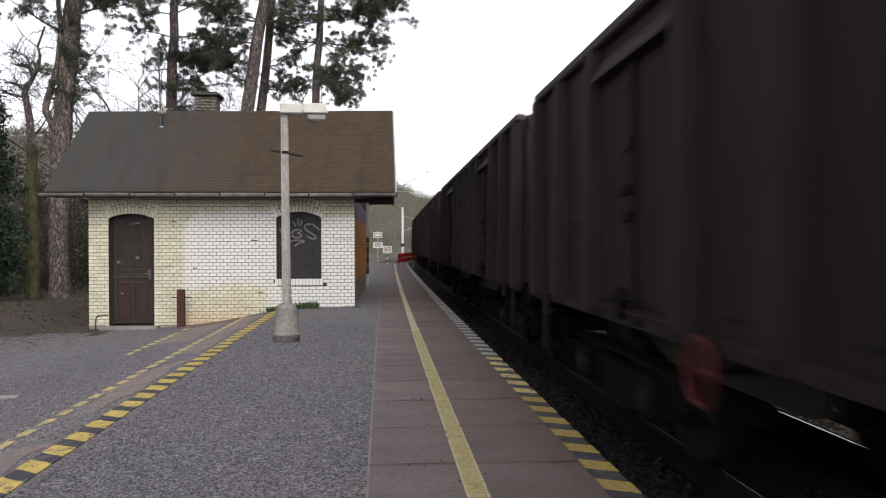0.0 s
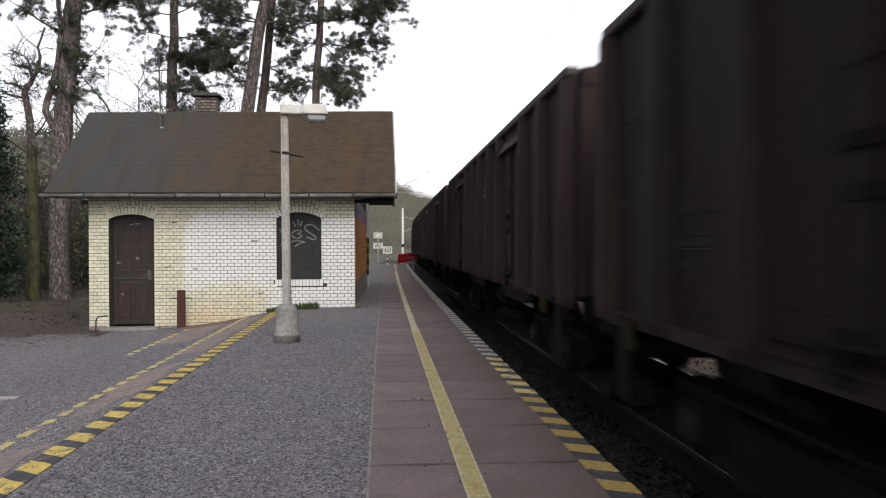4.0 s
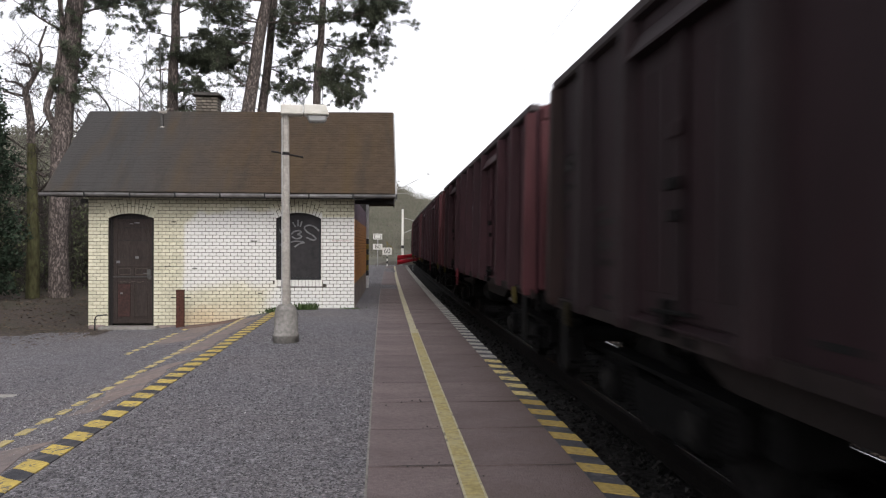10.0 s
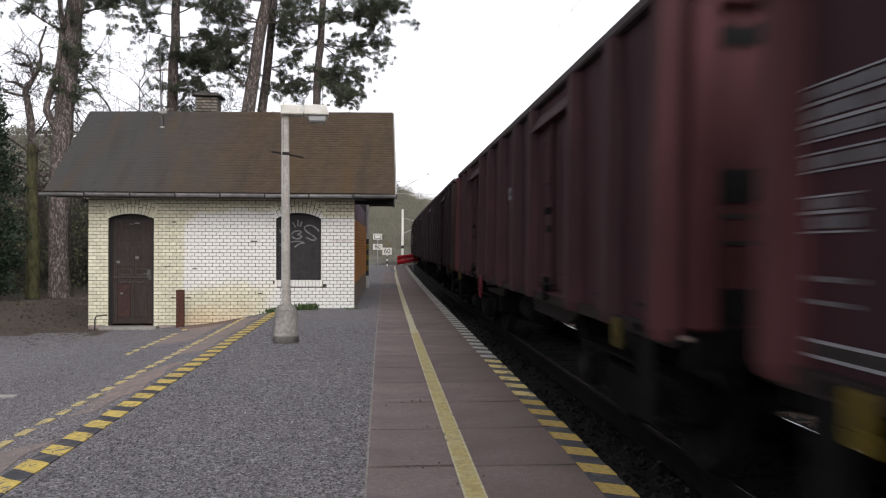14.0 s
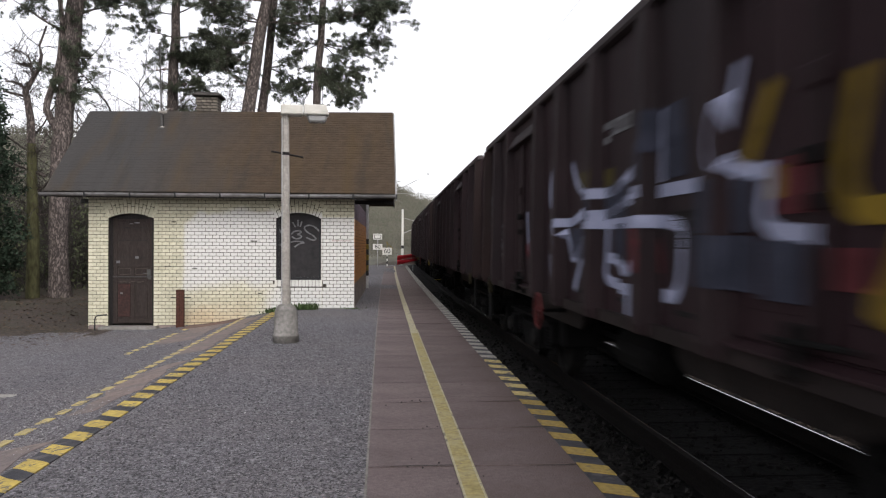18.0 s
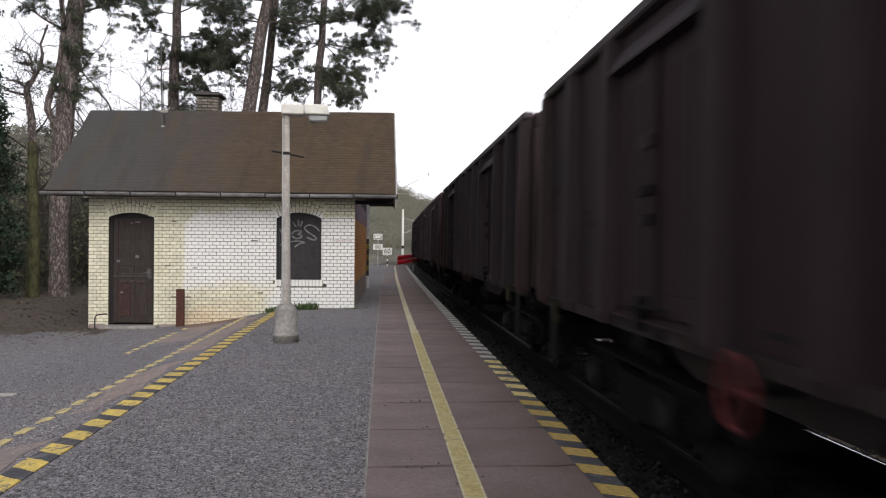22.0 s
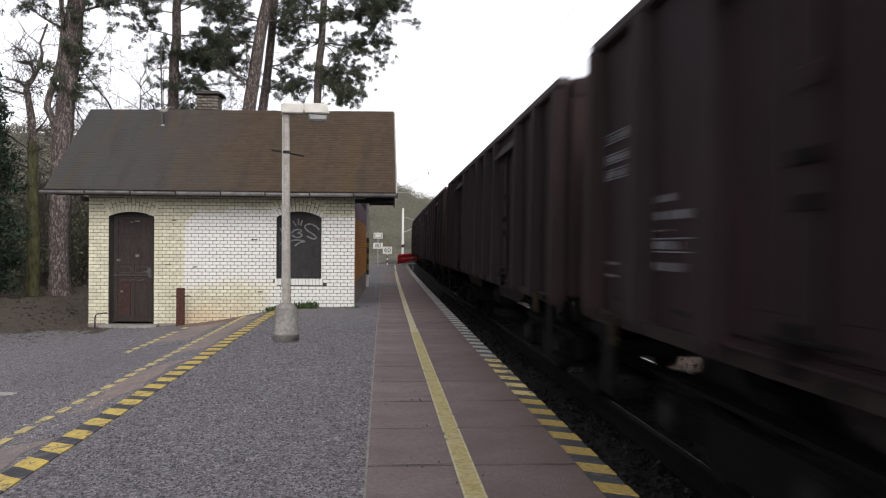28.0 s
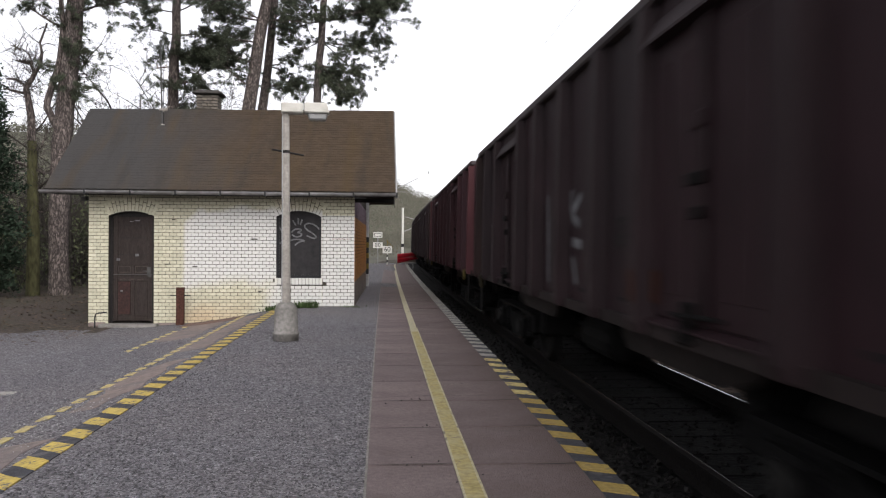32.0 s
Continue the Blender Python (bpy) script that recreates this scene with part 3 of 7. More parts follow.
def ground_z(x, y):
    o = off_line(x, y)
    if o > 0.6:
        return -0.490 + 0.018 * smooth(2.26, 2.12, o) + 0.28 * smooth(7, 14, o)
    z = -0.012 - 0.30 * smooth(-1.6, -3.8, o) - 0.10 * smooth(-3.3, -4.9, o)
    z += 1.2 * smooth(-12, -40, o) * smooth(8, 30, y)
    z -= 0.5 * smooth(53, 58, y) * smooth(-8, -2, o)
    if y > 20:
        z += 0.10 * noise.noise((x * 0.3, y * 0.3, 0)) * smooth(20, 24, y)
    return z

# ---- ground: one sheet out to the horizon ----
def sheet_lines(lo, hi, near, fine):
    """Grid lines, close together within near, ever wider out to lo and hi."""
    a, b = near
    v = [a + (b - a) * i / fine for i in range(fine + 1)]
    step = (b - a) / fine
    g, p = step, a
    left = []
    while p > lo:
        g *= 1.25
        p -= g
        left.append(max(p, lo))
    g, p = step, b
    while p < hi:
        g *= 1.25
        p += g
        v.append(min(p, hi))
    return sorted(left) + v


def build_ground():
    xs, ys = sheet_lines(-2500, 2500, (-14, 9), 92), sheet_lines(-2500, 2500, (-8, 64), 140)
    bm = B()
    vs = [[bm.verts.new((x, y, ground_z(x, y))) for x in xs] for y in ys]
    for j in range(len(ys) - 1):
        for i in range(len(xs) - 1):
            fc = bm.faces.new((vs[j][i], vs[j][i + 1], vs[j + 1][i + 1], vs[j + 1][i]))
            x, y = (xs[i] + xs[i + 1]) / 2, (ys[j] + ys[j + 1]) / 2
            o = off_line(x, y)
            wob = 0.6 * noise.noise((x * 0.5, y * 0.5, 3)) + 0.8 * noise.noise((x * 2.3, y * 2.3, 8))
            if o > 0.6:
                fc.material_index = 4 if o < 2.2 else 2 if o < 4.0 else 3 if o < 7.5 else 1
            elif o < -5.3 and y - 0.25 * (x + 6) + wob > 15.2 or y > 52 or o < -18 or (o < -3 and y > 19):
                fc.material_index = 1
    ob = part("ground", bm, [ASPHALT, SOIL, BALLAST, RUSTY_BALLAST, SHOULDER], smooth=True)
    tagged(ob, "grey gravelled asphalt ground with a leafy wooded edge", "ground", kind="structure")


build_ground()

SLAB_L, SLAB_R, PLAT_END = -0.071, 1.311, 52.0


def build_platform():
    plat = empty("platform")
    tagged(plat, "long platform of reddish-brown concrete slabs with painted edge", "platform", kind="structure")
    pitch = 0.935
    n = int((PLAT_END + 10) / pitch)
    bm = B()
    box(bm, SLAB_L + 0.003, -pitch / 2 + 0.011, -0.11, SLAB_R - 0.1663, pitch / 2 - 0.011, 0.0)
    me = None
    for i in range(n):
        s = -9.475 + pitch * (i + 0.5)
        m = at_line(s, 0.0, random.uniform(-0.003, 0.002)) @ pose(0, 0, 0, random.uniform(-.12, .12), random.uniform(-.08, .08), random.uniform(-.15, .15))
        if me is None:
            ob = part("slab", bm, SLAB, plat)
            me = ob.data
        else:
            ob = new("slab", me)
            ob.parent = plat
        ob.matrix_basis = m
    fill = None
    for i in range(n + 1):
        if fill is None:
            fill = part("joint_filler", box(B(), SLAB_L + 0.004, -0.0115, -0.10, SLAB_R - 0.17, 0.0115, -0.0085), FLAT_BLACK, plat)
            first = fill
        else:
            fill = new("joint_filler", first.data)
            fill.parent = plat
        fill.matrix_basis = at_line(-9.475 + pitch * i, 0.0)
    # ragged cracks that follow the joints
    rng = random.Random(41)
    for i in range(13, 30):
        s0 = -9.475 + pitch * i
        o, side = SLAB_L + 0.03, 1 if i % 2 else -1
        while o < 1.05:
            run_ = rng.uniform(0.25, 0.6)
            bm, rows = B(), []
            for q in range(9):
                oo = o + run_ * q / 8
                dy = side * (0.010 + 0.022 * abs(noise.noise((oo * 4.0, i * 3.1, 0.5)))) + 0.008 * noise.noise((oo * 15, i, 2.0))
                wd = 0.0055 * math.sin(math.pi * (q + 0.15) / 8.3) + 0.0012
                p, sd, _ = line(s0 + dy, oo)
                rows.append((bm.verts.new((p.x, p.y - wd, 0.0028)), bm.verts.new((p.x, p.y + wd, 0.0028))))
            for a, b in zip(rows, rows[1:]):
                bm.faces.new((a[0], b[0], b[1], a[1]))
            part("crack", bm, JOINT, plat, "ragged crack beside a slab joint")
            o += run_ + rng.uniform(0.15, 0.7)
            side = -side if rng.random() < 0.5 else side
    pts = stretch_of(-10, PLAT_END, 2.0)
    part("edge_strip", sweep(pts, [(SLAB_R - 0.166, -0.12), (SLAB_R, -0.12), (SLAB_R, 0.0), (SLAB_R - 0.166, 0.0)]), BLACKP, plat, "black painted platform edge strip")
    part("kerb_wall", sweep(pts, [(SLAB_R - 0.30, -0.62), (SLAB_R - 0.12, -0.62), (SLAB_R - 0.12, -0.121), (SLAB_R - 0.30, -0.121)]), CONCRETE, plat)
    for s0, s1, mat_, lab in ((-10, 11.5, SAFETY, "worn yellow painted safety line"), (11.5, PLAT_END, PALE_LINE, "worn line faded to white")):
        bm = B()
        rows = []
        n = int((s1 - s0) / 0.16)
        for i in range(n + 1):
            s = s0 + (s1 - s0) * i / n
            p, sd, _ = line(s)
            a, b = 0.432 + 0.004 * noise.noise((s * 1.1, 1, 0)), 0.532 + 0.005 * noise.noise((s * 1.3, 7, 0))
            rows.append([bm.verts.new((p.x + sd.x * o, p.y + sd.y * o, z)) for o, z in ((a, 0.001), (a, 0.007), (b, 0.007), (b, 0.001))])
        for p, q in zip(rows, rows[1:]):
            for k in range(3):
                bm.faces.new((p[k], q[k], q[k + 1], p[k + 1]))
        bmesh.ops.recalc_face_normals(bm, faces=bm.faces[:])
        part("safety_line", bm, mat_, plat, lab)
    # pale borders left along the yellow line
    for o in (0.424, 0.530):
        part("line_border", sweep(stretch_of(-10, 12, 1.0, 0.0), [(o, 0.002), (o + 0.012, 0.002), (o + 0.012, 0.0085), (o, 0.0085)]), PALE_LINE, plat, "pale border of the line")
    part("edge_joint", sweep(pts, [(SLAB_L - 0.010, -0.03), (SLAB_L + 0.002, -0.03), (SLAB_L + 0.002, 0.002), (SLAB_L - 0.010, 0.001)]), BASE_CONCRETE, plat, "pale worn concrete lip beside the asphalt")
    # slanting yellow bars of the edge strip
    bm, stage = None, 0
    for i in range(162):
        s = -9.47 + i * 0.385
        if bm is None:
            bm = B()
            lo = [bm.verts.new((SLAB_R - 0.166, 0.0, 0)), bm.verts.new((SLAB_R + 0.001, -0.09, 0)), bm.verts.new((SLAB_R + 0.001, 0.085, 0)), bm.verts.new((SLAB_R - 0.166, 0.175, 0))]
            r = bmesh.ops.extrude_face_region(bm, geom=[bm.faces.new(lo)])
            bmesh.ops.translate(bm, vec=(0, 0, 0.005), verts=[v for v in r["geom"] if isinstance(v, bmesh.types.BMVert)])
            ob = part("hazard_bar", bm, EDGE_YELLOW, plat, "dull yellow hazard bar")
            me = ob.data
        else:
            if s > (6.6, 9.0, 99)[stage]:
                me = me.copy()
                me.materials[0] = (FADED, PALE_PAINT)[stage]
                stage += 1
            ob = new("hazard_bar", me)
            ob.parent = plat
        ob.matrix_basis = at_line(s, 0, 0.001)


build_platform()


def build_track():
    tr = empty("railway_track")
    tagged(tr, "rusty railway track with shiny rail heads on dark ballast", "railway track", kind="structure")
    z = RAIL_Z
    pts = stretch_of(-460, 460, 5.0)
    for name, o, w0, w1 in (("rail", AXIS - 0.7525, .0192, .022), ("rail", AXIS + 0.635, -.026, -.004)):
        sec = [(o - .07, z - .17), (o + .07, z - .17), (o + .07, z - .155), (o + .012, z - .13), (o + .012, z - .045), (o + .036, z - .035), (o + .036, z - .004), (o - .036, z - .004), (o - .036, z - .035), (o - .012, z - .045), (o - .012, z - .13), (o - .07, z - .155)]
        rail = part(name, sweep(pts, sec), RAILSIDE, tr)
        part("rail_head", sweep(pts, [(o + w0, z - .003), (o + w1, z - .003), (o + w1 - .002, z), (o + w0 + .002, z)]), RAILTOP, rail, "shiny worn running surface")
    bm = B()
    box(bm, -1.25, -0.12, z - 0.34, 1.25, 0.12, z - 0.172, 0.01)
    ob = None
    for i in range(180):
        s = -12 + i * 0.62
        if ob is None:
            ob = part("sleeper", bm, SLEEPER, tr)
            me = ob.data
        else:
            ob = new("sleeper", me)
            ob.parent = tr
        ob.matrix_basis = at_line(s, AXIS)


build_track()


def build_markings():
    """The old platform's edge: bars painted along it, and strips of bare concrete between."""
    strip = empty("old_edge_strip")
    tagged(strip, "patchy pinkish concrete strip with worn yellow-black edge bars", "painted strip", kind="structure")
    rng = random.Random(5)

    def patch(x0, x1, y0, y1, n, name, mat_=PATCH, lift=0.0045, label="bare pinkish concrete patch"):
        bm = B()
        rows = []
        for i in range(n + 1):
            y = y0 + (y1 - y0) * i / n
            a, b = x0 + 0.22 * noise.noise((y * 1.7, x0, 0)), x1 + 0.16 * noise.noise((y * 2.1, x1, 0))
            if i in (0, n):
                a, b = (a * .6 + b * .4), (a * .4 + b * .6)
            xs = [a - 0.02] + [a + (b - a) * k / 4 for k in range(5)] + [b + 0.02]
            rows.append([bm.verts.new((x, y, ground_z(x, y) + (lift if 0 < k < 6 and 0 < i < n else -0.02))) for k, x in enumerate(xs)])
        for p, q in zip(rows, rows[1:]):
            for k in range(6):
                bm.faces.new((p[k], p[k + 1], q[k + 1], q[k]))
        part(name, bm, mat_, strip, label)

    patch(-2.62, -2.24, 3.2, 5.75, 14, "concrete_patch")
    patch(-2.60, -2.28, 6.45, 9.7, 12, "concrete_patch")
    patch(-2.64, -2.26, 10.1, 15.9, 16, "concrete_patch")
    patch(-3.60, -2.95, 12.6, 16.1, 14, "concrete_patch")
    patch(-3.72, -2.72, 15.35, 16.22, 10, "dirt_patch", RUST_DIRT, 0.009, "rust-brown dirt at the foot of the wall")

    def bars(x0, x1, y0, y1, pitch, fill, black):
        y = y0
        while y < y1:
            if not black and rng.random() < 0.05:
                y += pitch
                continue
            for k, mat_, name in ((0, YELLOW, "yellow_bar"), (1, BLACKP, "black_bar")):
                if k and not black:
                    continue
                a = y + k * pitch * fill
                b = y + pitch * fill if k == 0 else y + pitch
                sk = -0.215 if black else -0.09
                bm = B()
                xs = [x0 + (x1 - x0) * i / 3 for i in range(4)]
                wob = [rng.uniform(-.008, .008) for _ in xs]
                lo = [bm.verts.new((x, a + sk * i / 3 + w, ground_z(x, a) + 0.0045 + 0.002 * (1 - k))) for i, (x, w) in enumerate(zip(xs, wob))]
                hi = [bm.verts.new((x, b + sk * i / 3 + w, ground_z(x, b) + 0.0045 + 0.002 * (1 - k))) for i, (x, w) in enumerate(zip(xs, reversed(wob)))]
                for i in range(3):
                    bm.faces.new((lo[i], lo[i + 1], hi[i + 1], hi[i]))
                rim = lo + hi[::-1]
                under = [bm.verts.new((v.co.x, v.co.y, v.co.z - 0.02)) for v in rim]
                for i in range(len(rim)):
                    j = (i + 1) % len(rim)
                    bm.faces.new((rim[i], under[i], under[j], rim[j]))
                part(name, bm, FADED if mat_ is YELLOW and not black else mat_, strip, "worn yellow bar" if k == 0 else "")
            y += pitch

    bars(-2.170, -1.955, 3.4, 16.0, 0.370, 0.55, True)
    bars(-2.757, -2.638, 3.253, 16.1, 0.37, 0.54, False)
    bars(-3.737, -3.625, 11.9, 15.9, 0.37, 0.54, False)
    bm = B()
    box(bm, -4.6, 8.70, ground_z(-4.2, 8.6) + 0.004, -3.74, 8.86, ground_z(-4.2, 8.6) + 0.03)
    part("white_bar", bm, PALE_PAINT, strip, "worn white bar")


build_markings()


def build_stones():
    rng = random.Random(11)
    heap, shoulder = Raw(), Raw()
    for i in range(5200):
        s = rng.uniform(1.2, 9) if i < 1700 else rng.uniform(2, 30)
        o = rng.choice([rng.uniform(1.30, 2.2), rng.uniform(2.45, 3.75)]) if i % 3 else rng.uniform(1.26, 2.25)
        p = line(s, o)[0]
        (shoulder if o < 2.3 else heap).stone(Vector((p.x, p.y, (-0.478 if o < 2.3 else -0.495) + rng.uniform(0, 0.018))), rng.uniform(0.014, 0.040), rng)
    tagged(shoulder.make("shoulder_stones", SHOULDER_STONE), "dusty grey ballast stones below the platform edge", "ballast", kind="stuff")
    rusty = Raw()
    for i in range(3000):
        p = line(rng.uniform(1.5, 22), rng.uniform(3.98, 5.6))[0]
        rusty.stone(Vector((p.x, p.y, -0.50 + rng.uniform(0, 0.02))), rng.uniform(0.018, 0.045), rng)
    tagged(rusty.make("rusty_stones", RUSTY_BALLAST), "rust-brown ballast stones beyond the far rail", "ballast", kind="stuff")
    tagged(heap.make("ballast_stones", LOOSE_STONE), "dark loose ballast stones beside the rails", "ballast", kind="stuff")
    grit = Raw()
    for i in range(900):
        y = 3.0 + 12 * rng.random() ** 1.6
        x = rng.uniform(-5.5, -0.1)
        if abs(x + 2.2) < 0.6:
            continue
        r = rng.uniform(0.0025, 0.0095 if y > 5.5 else 0.006)
        grit.stone(Vector((x, y, ground_z(x, y) + r * 0.4)), r, rng)
    # crumbled paint and concrete where the old strip has broken up
    for i in range(420):
        x, y = rng.gauss(-2.62, 0.22), rng.uniform(5.3, 7.2) if i % 3 else rng.uniform(3.4, 12)
        if x > -2.18:
            continue
        r = rng.uniform(0.003, 0.008)
        grit.stone(Vector((x, y, ground_z(x, y) + r * 0.4 + 0.003)), r, rng)
    chips = Raw()
    for i in range(42000):
        y = 2.9 + 9.5 * rng.random() ** 1.4
        x = rng.uniform(-4.8, -0.09)
        if -2.85 < x < -1.9:
            continue
        r = rng.uniform(0.005, 0.013)
        chips.stone(Vector((x, y, ground_z(x, y) + r * 0.05)), r, rng)
    tagged(chips.make("asphalt_chippings", CHIPPING), "dark grey stone chippings standing out of the asphalt", "chippings", kind="stuff")
    tagged(grit.make("loose_grit", PALE_GRIT), "pale grit scattered over the asphalt", "grit", kind="stuff")
    leaf = Raw()
    for i in range(3800):
        x, y = rng.uniform(-16, -3.2), rng.uniform(16.5, 30)
        if -7 < x and y < 22:
            if x > -5.9:
                continue
        z = ground_z(x, y) + 0.02
        a = rng.uniform(0, 6.3)
        r = rng.uniform(0.02, 0.055)
        leaf.face([Vector((x + r * math.cos(a + t), y + r * math.sin(a + t), z + rng.uniform(-.01, .03))) for t in (0, 1.2, 3.1, 4.4)])
    for i in range(1500):
        x, y = rng.uniform(-13, -5.3), 13.2 + 3.6 * rng.random() ** .5
        z = ground_z(x, y) + 0.012
        a = rng.uniform(0, 6.3)
        r = rng.uniform(0.015, 0.05)
        leaf.face([Vector((x + r * math.cos(a + t), y + r * math.sin(a + t), z + rng.uniform(-.004, .012))) for t in (0, 1.2, 3.1, 4.4)])
    crumbs = Raw()
    for s0 in (4.55, 5.485, 6.42, 7.355):
        for i in range(7):
            o, y = rng.uniform(0.0, 0.42) if i % 4 else rng.uniform(0.55, 1.1), s0 + rng.gauss(0.02, 0.03 if i % 3 else 0.16)
            p = line(y, o)[0]
            r = rng.uniform(0.004, 0.011)
            crumbs.stone(Vector((p.x, p.y, r * 0.3)), r, rng)
    tagged(crumbs.make("dirt_crumbs", JOINT), "dark crumbs of dirt along the slab joints", "dirt", kind="stuff")
    tagged(leaf.make("leaf_litter", LITTER), "dry brown leaves and twigs on the soil", "leaf litter", kind="stuff")


build_stones()

# ---- station hut ----
HUT = Matrix.Translation((-0.536, 16.3, 0)) @ Matrix.Rotation(radians(-0.75), 4, "Z")
HUT_W, HUT_D, EAVE, RIDGE_Y, RIDGE_Z = 5.285, 8.5, 2.30, 2.1, 4.33
DOOR = (-4.905, -4.010, -0.36, 1.81, 0.095)
WINDOW = (-1.577, -0.667, 0.575, 1.82, 0.12)


def arch(o):
    """Centre, radius and half angle of an opening's arch."""
    x0, x1, _, zs, rise = o
    a = (x1 - x0) / 2
    r = (a * a + rise * rise) / (2 * rise)
    return (x0 + x1) / 2, zs + rise - r, r, math.asin(a / r)


def arch_points(o, r_add=0.0, n=10):
    cx, cz, r, h = arch(o)
    return [(cx + (r + r_add) * math.sin(-h + 2 * h * i / n), cz + (r + r_add) * math.cos(-h + 2 * h * i / n)) for i in range(n + 1)]


def opening_at(x, z):
    for o in (DOOR, WINDOW):
        cx, cz, r, h = arch(o)
        if o[0] - 0.001 < x < o[1] + 0.001 and o[2] < z < cz + math.sqrt(max(0, r * r - (x - cx) ** 2)):
            return True
        d, ang = math.hypot(x - cx, z - cz), math.atan2(x - cx, z - cz)
        if abs(ang) < h - 0.07 and r - 0.01 < d < r + 0.25 and z > cz:
            return True
    x0, x1, zb, _, _ = WINDOW
    return x0 - 0.04 < x < x1 + 0.04 and zb - 0.15 < z < zb


def pieces(name, bm, mat_, parent, places, label="", scales=None):
    """Alike pieces, each an object of its own on one mesh."""
    first = part(name, bm, mat_, parent, label)
    first.matrix_basis = places[0]
    for m in places[1:]:
        ob = new(name, first.data)
        ob.parent = parent
        ob.matrix_basis = m
        tagged(ob, label)


def build_hut():
    rng = random.Random(3)
    hut = empty("station_hut", HUT)
    tagged(hut, "small cream brick station hut with a brown shingle roof", "building")
    W, D, ZB, ZT = HUT_W, HUT_D, -0.6, 2.26
    # front wall of mortar with its two openings
    front = empty("front_wall")
    front.parent = hut
    xs = [-W, DOOR[0], DOOR[1], WINDOW[0], WINDOW[1], 0.0]
    for a, b in ((0, 1), (2, 3), (4, 5)):
        part("wall_pier", box(B(), xs[a], 0, ZB, xs[b], 0.30, ZT), MORTAR, front)
    for o in (DOOR, WINDOW):
        part("wall_apron", box(B(), o[0], 0, ZB, o[1], 0.30, o[2]), MORTAR, front)
        part("wall_lintel", prism(B(), arch_points(o) + [(o[1], ZT), (o[0], ZT)], 0, 0.30), MORTAR, front)
    part("left_wall", box(B(), -W, 0.3, ZB, -W + 0.3, D - 0.3, ZT), MORTAR, hut)
    right = part("right_wall", box(B(), -0.3, 0.3, ZB, 0, D - 0.3, ZT), MORTAR, hut)
    part("back_wall", box(B(), -W, D - 0.3, ZB, 0, D, ZT + 0.22), MORTAR, hut)
    for x in (-W, -0.3):
        part("gable_wall", prism(B(), [(0, ZT), (D - 0.3, ZT), (D - 0.3, ZT + 0.22), (RIDGE_Y, RIDGE_Z - 0.25)], x, x + 0.3, Matrix.Rotation(radians(90), 4, "Z") @ Matrix.Diagonal((1, -1, 1, 1))), MORTAR, hut)
    # bricks laid as headers, each its own piece near the window, the rest joined
    CP, HP = 0.0707, W / 37
    singles, rest = [], B()
    rows = int((ZT - ZB) / CP)
    for j in range(rows):
        z = ZT - CP * (j + 0.5) - 0.004
        start = 0.0 if j % 2 else HP / 2
        n = int(W / HP) + 1
        for i in range(-1, n):
            x1 = 0.005 - start - i * HP
            x0 = x1 - HP + 0.010
            x1, x0 = min(x1, 0.006), max(x0, -W - 0.006)
            if x0 < -W + 0.03:
                x0 = -W - 0.006
            for o in (DOOR, WINDOW):
                if o[2] < z < o[3] + 0.02:
                    if abs(x1 - o[0]) < 0.03:
                        x1 = o[0]
                    if abs(x0 - o[1]) < 0.03:
                        x0 = o[1]
                    if x0 < o[0] < x1:
                        x1 = o[0]
                    if x0 < o[1] < x1:
                        x0 = o[1]
            if x1 - x0 < 0.025 or opening_at((x0 + x1) / 2, z) :
                continue
            full = abs(x1 - x0 - HP + 0.010) < 0.002
            dy = rng.uniform(-0.003, 0.002)
            if full and -3.1 < x0 < -0.05 and 0.2 < z < 1.55 and len(singles) < 300:
                singles.append(Matrix.Translation(((x0 + x1) / 2, dy, z)) @ pose(0, 0, 0, 0, rng.uniform(-.5, .5), rng.uniform(-.4, .4)))
            else:
                box(rest, x0, -0.011 + dy, z - 0.0302, x1, 0.012, z + 0.0302)
    pieces("brick", box(B(), -0.066, -0.011, -0.0302, 0.066, 0.012, 0.0302, 0.002), BRICK, front, singles)
    tagged(part("brickwork", rest, BRICK, front), kind="stuff")
    # arches of upright bricks and the window's sill course
    for o in (DOOR, WINDOW):
        cx, cz, r, h = arch(o)
        n = 14
        for i in range(n):
            t = -h + 2 * h * (i + 0.5) / n
            m = Matrix.Translation((cx, 0, cz)) @ Matrix.Rotation(t, 4, "Y")
            w = h * r / n - 0.0056
            cut = 0.14 if i % 2 else 0.20
            for z0, z1 in ((0.003, cut - 0.006), (cut + 0.006, 0.29)):
                bm = B()
                k0, k1 = (r + z0) / r, (r + z1) / r
                prism(bm, [(-w * k0, r + z0), (w * k0, r + z0), (w * k1, r + z1), (-w * k1, r + z1)], -0.016, 0.02)
                ob = part("arch_brick", bm, BRICK, front)
                ob.matrix_basis = m
    n = 14
    places = [pose(WINDOW[0] - 0.03 + (WINDOW[1] - WINDOW[0] + 0.06) * (i + 0.5) / n, -0.02, WINDOW[2] - 0.07) for i in range(n)]
    pieces("sill_brick", box(B(), -0.030, -0.012, -0.066, 0.030, 0.10, 0.066, 0.004), BRICK, front, places)
    # side wall bricks with sprayed colours
    for (lo, hi), mat_ in (((ZB, 0.50), BRICK_SIDE), ((0.50, 1.80), ORANGE), ((1.80, ZT), PINK)):
        bm = B()
        for j in range(rows):
            z = ZT - CP * (j + 0.5) - 0.004
            if not lo <= z < hi:
                continue
            y = 0.02 - (HP / 2 if j % 2 else 0)
            while y < D - 0.05:
                if y > -0.05:
                    box(bm, -0.012, max(y, 0.013), z - 0.0305, 0.011, min(y + HP - 0.01, D), z + 0.0305)
                y += HP
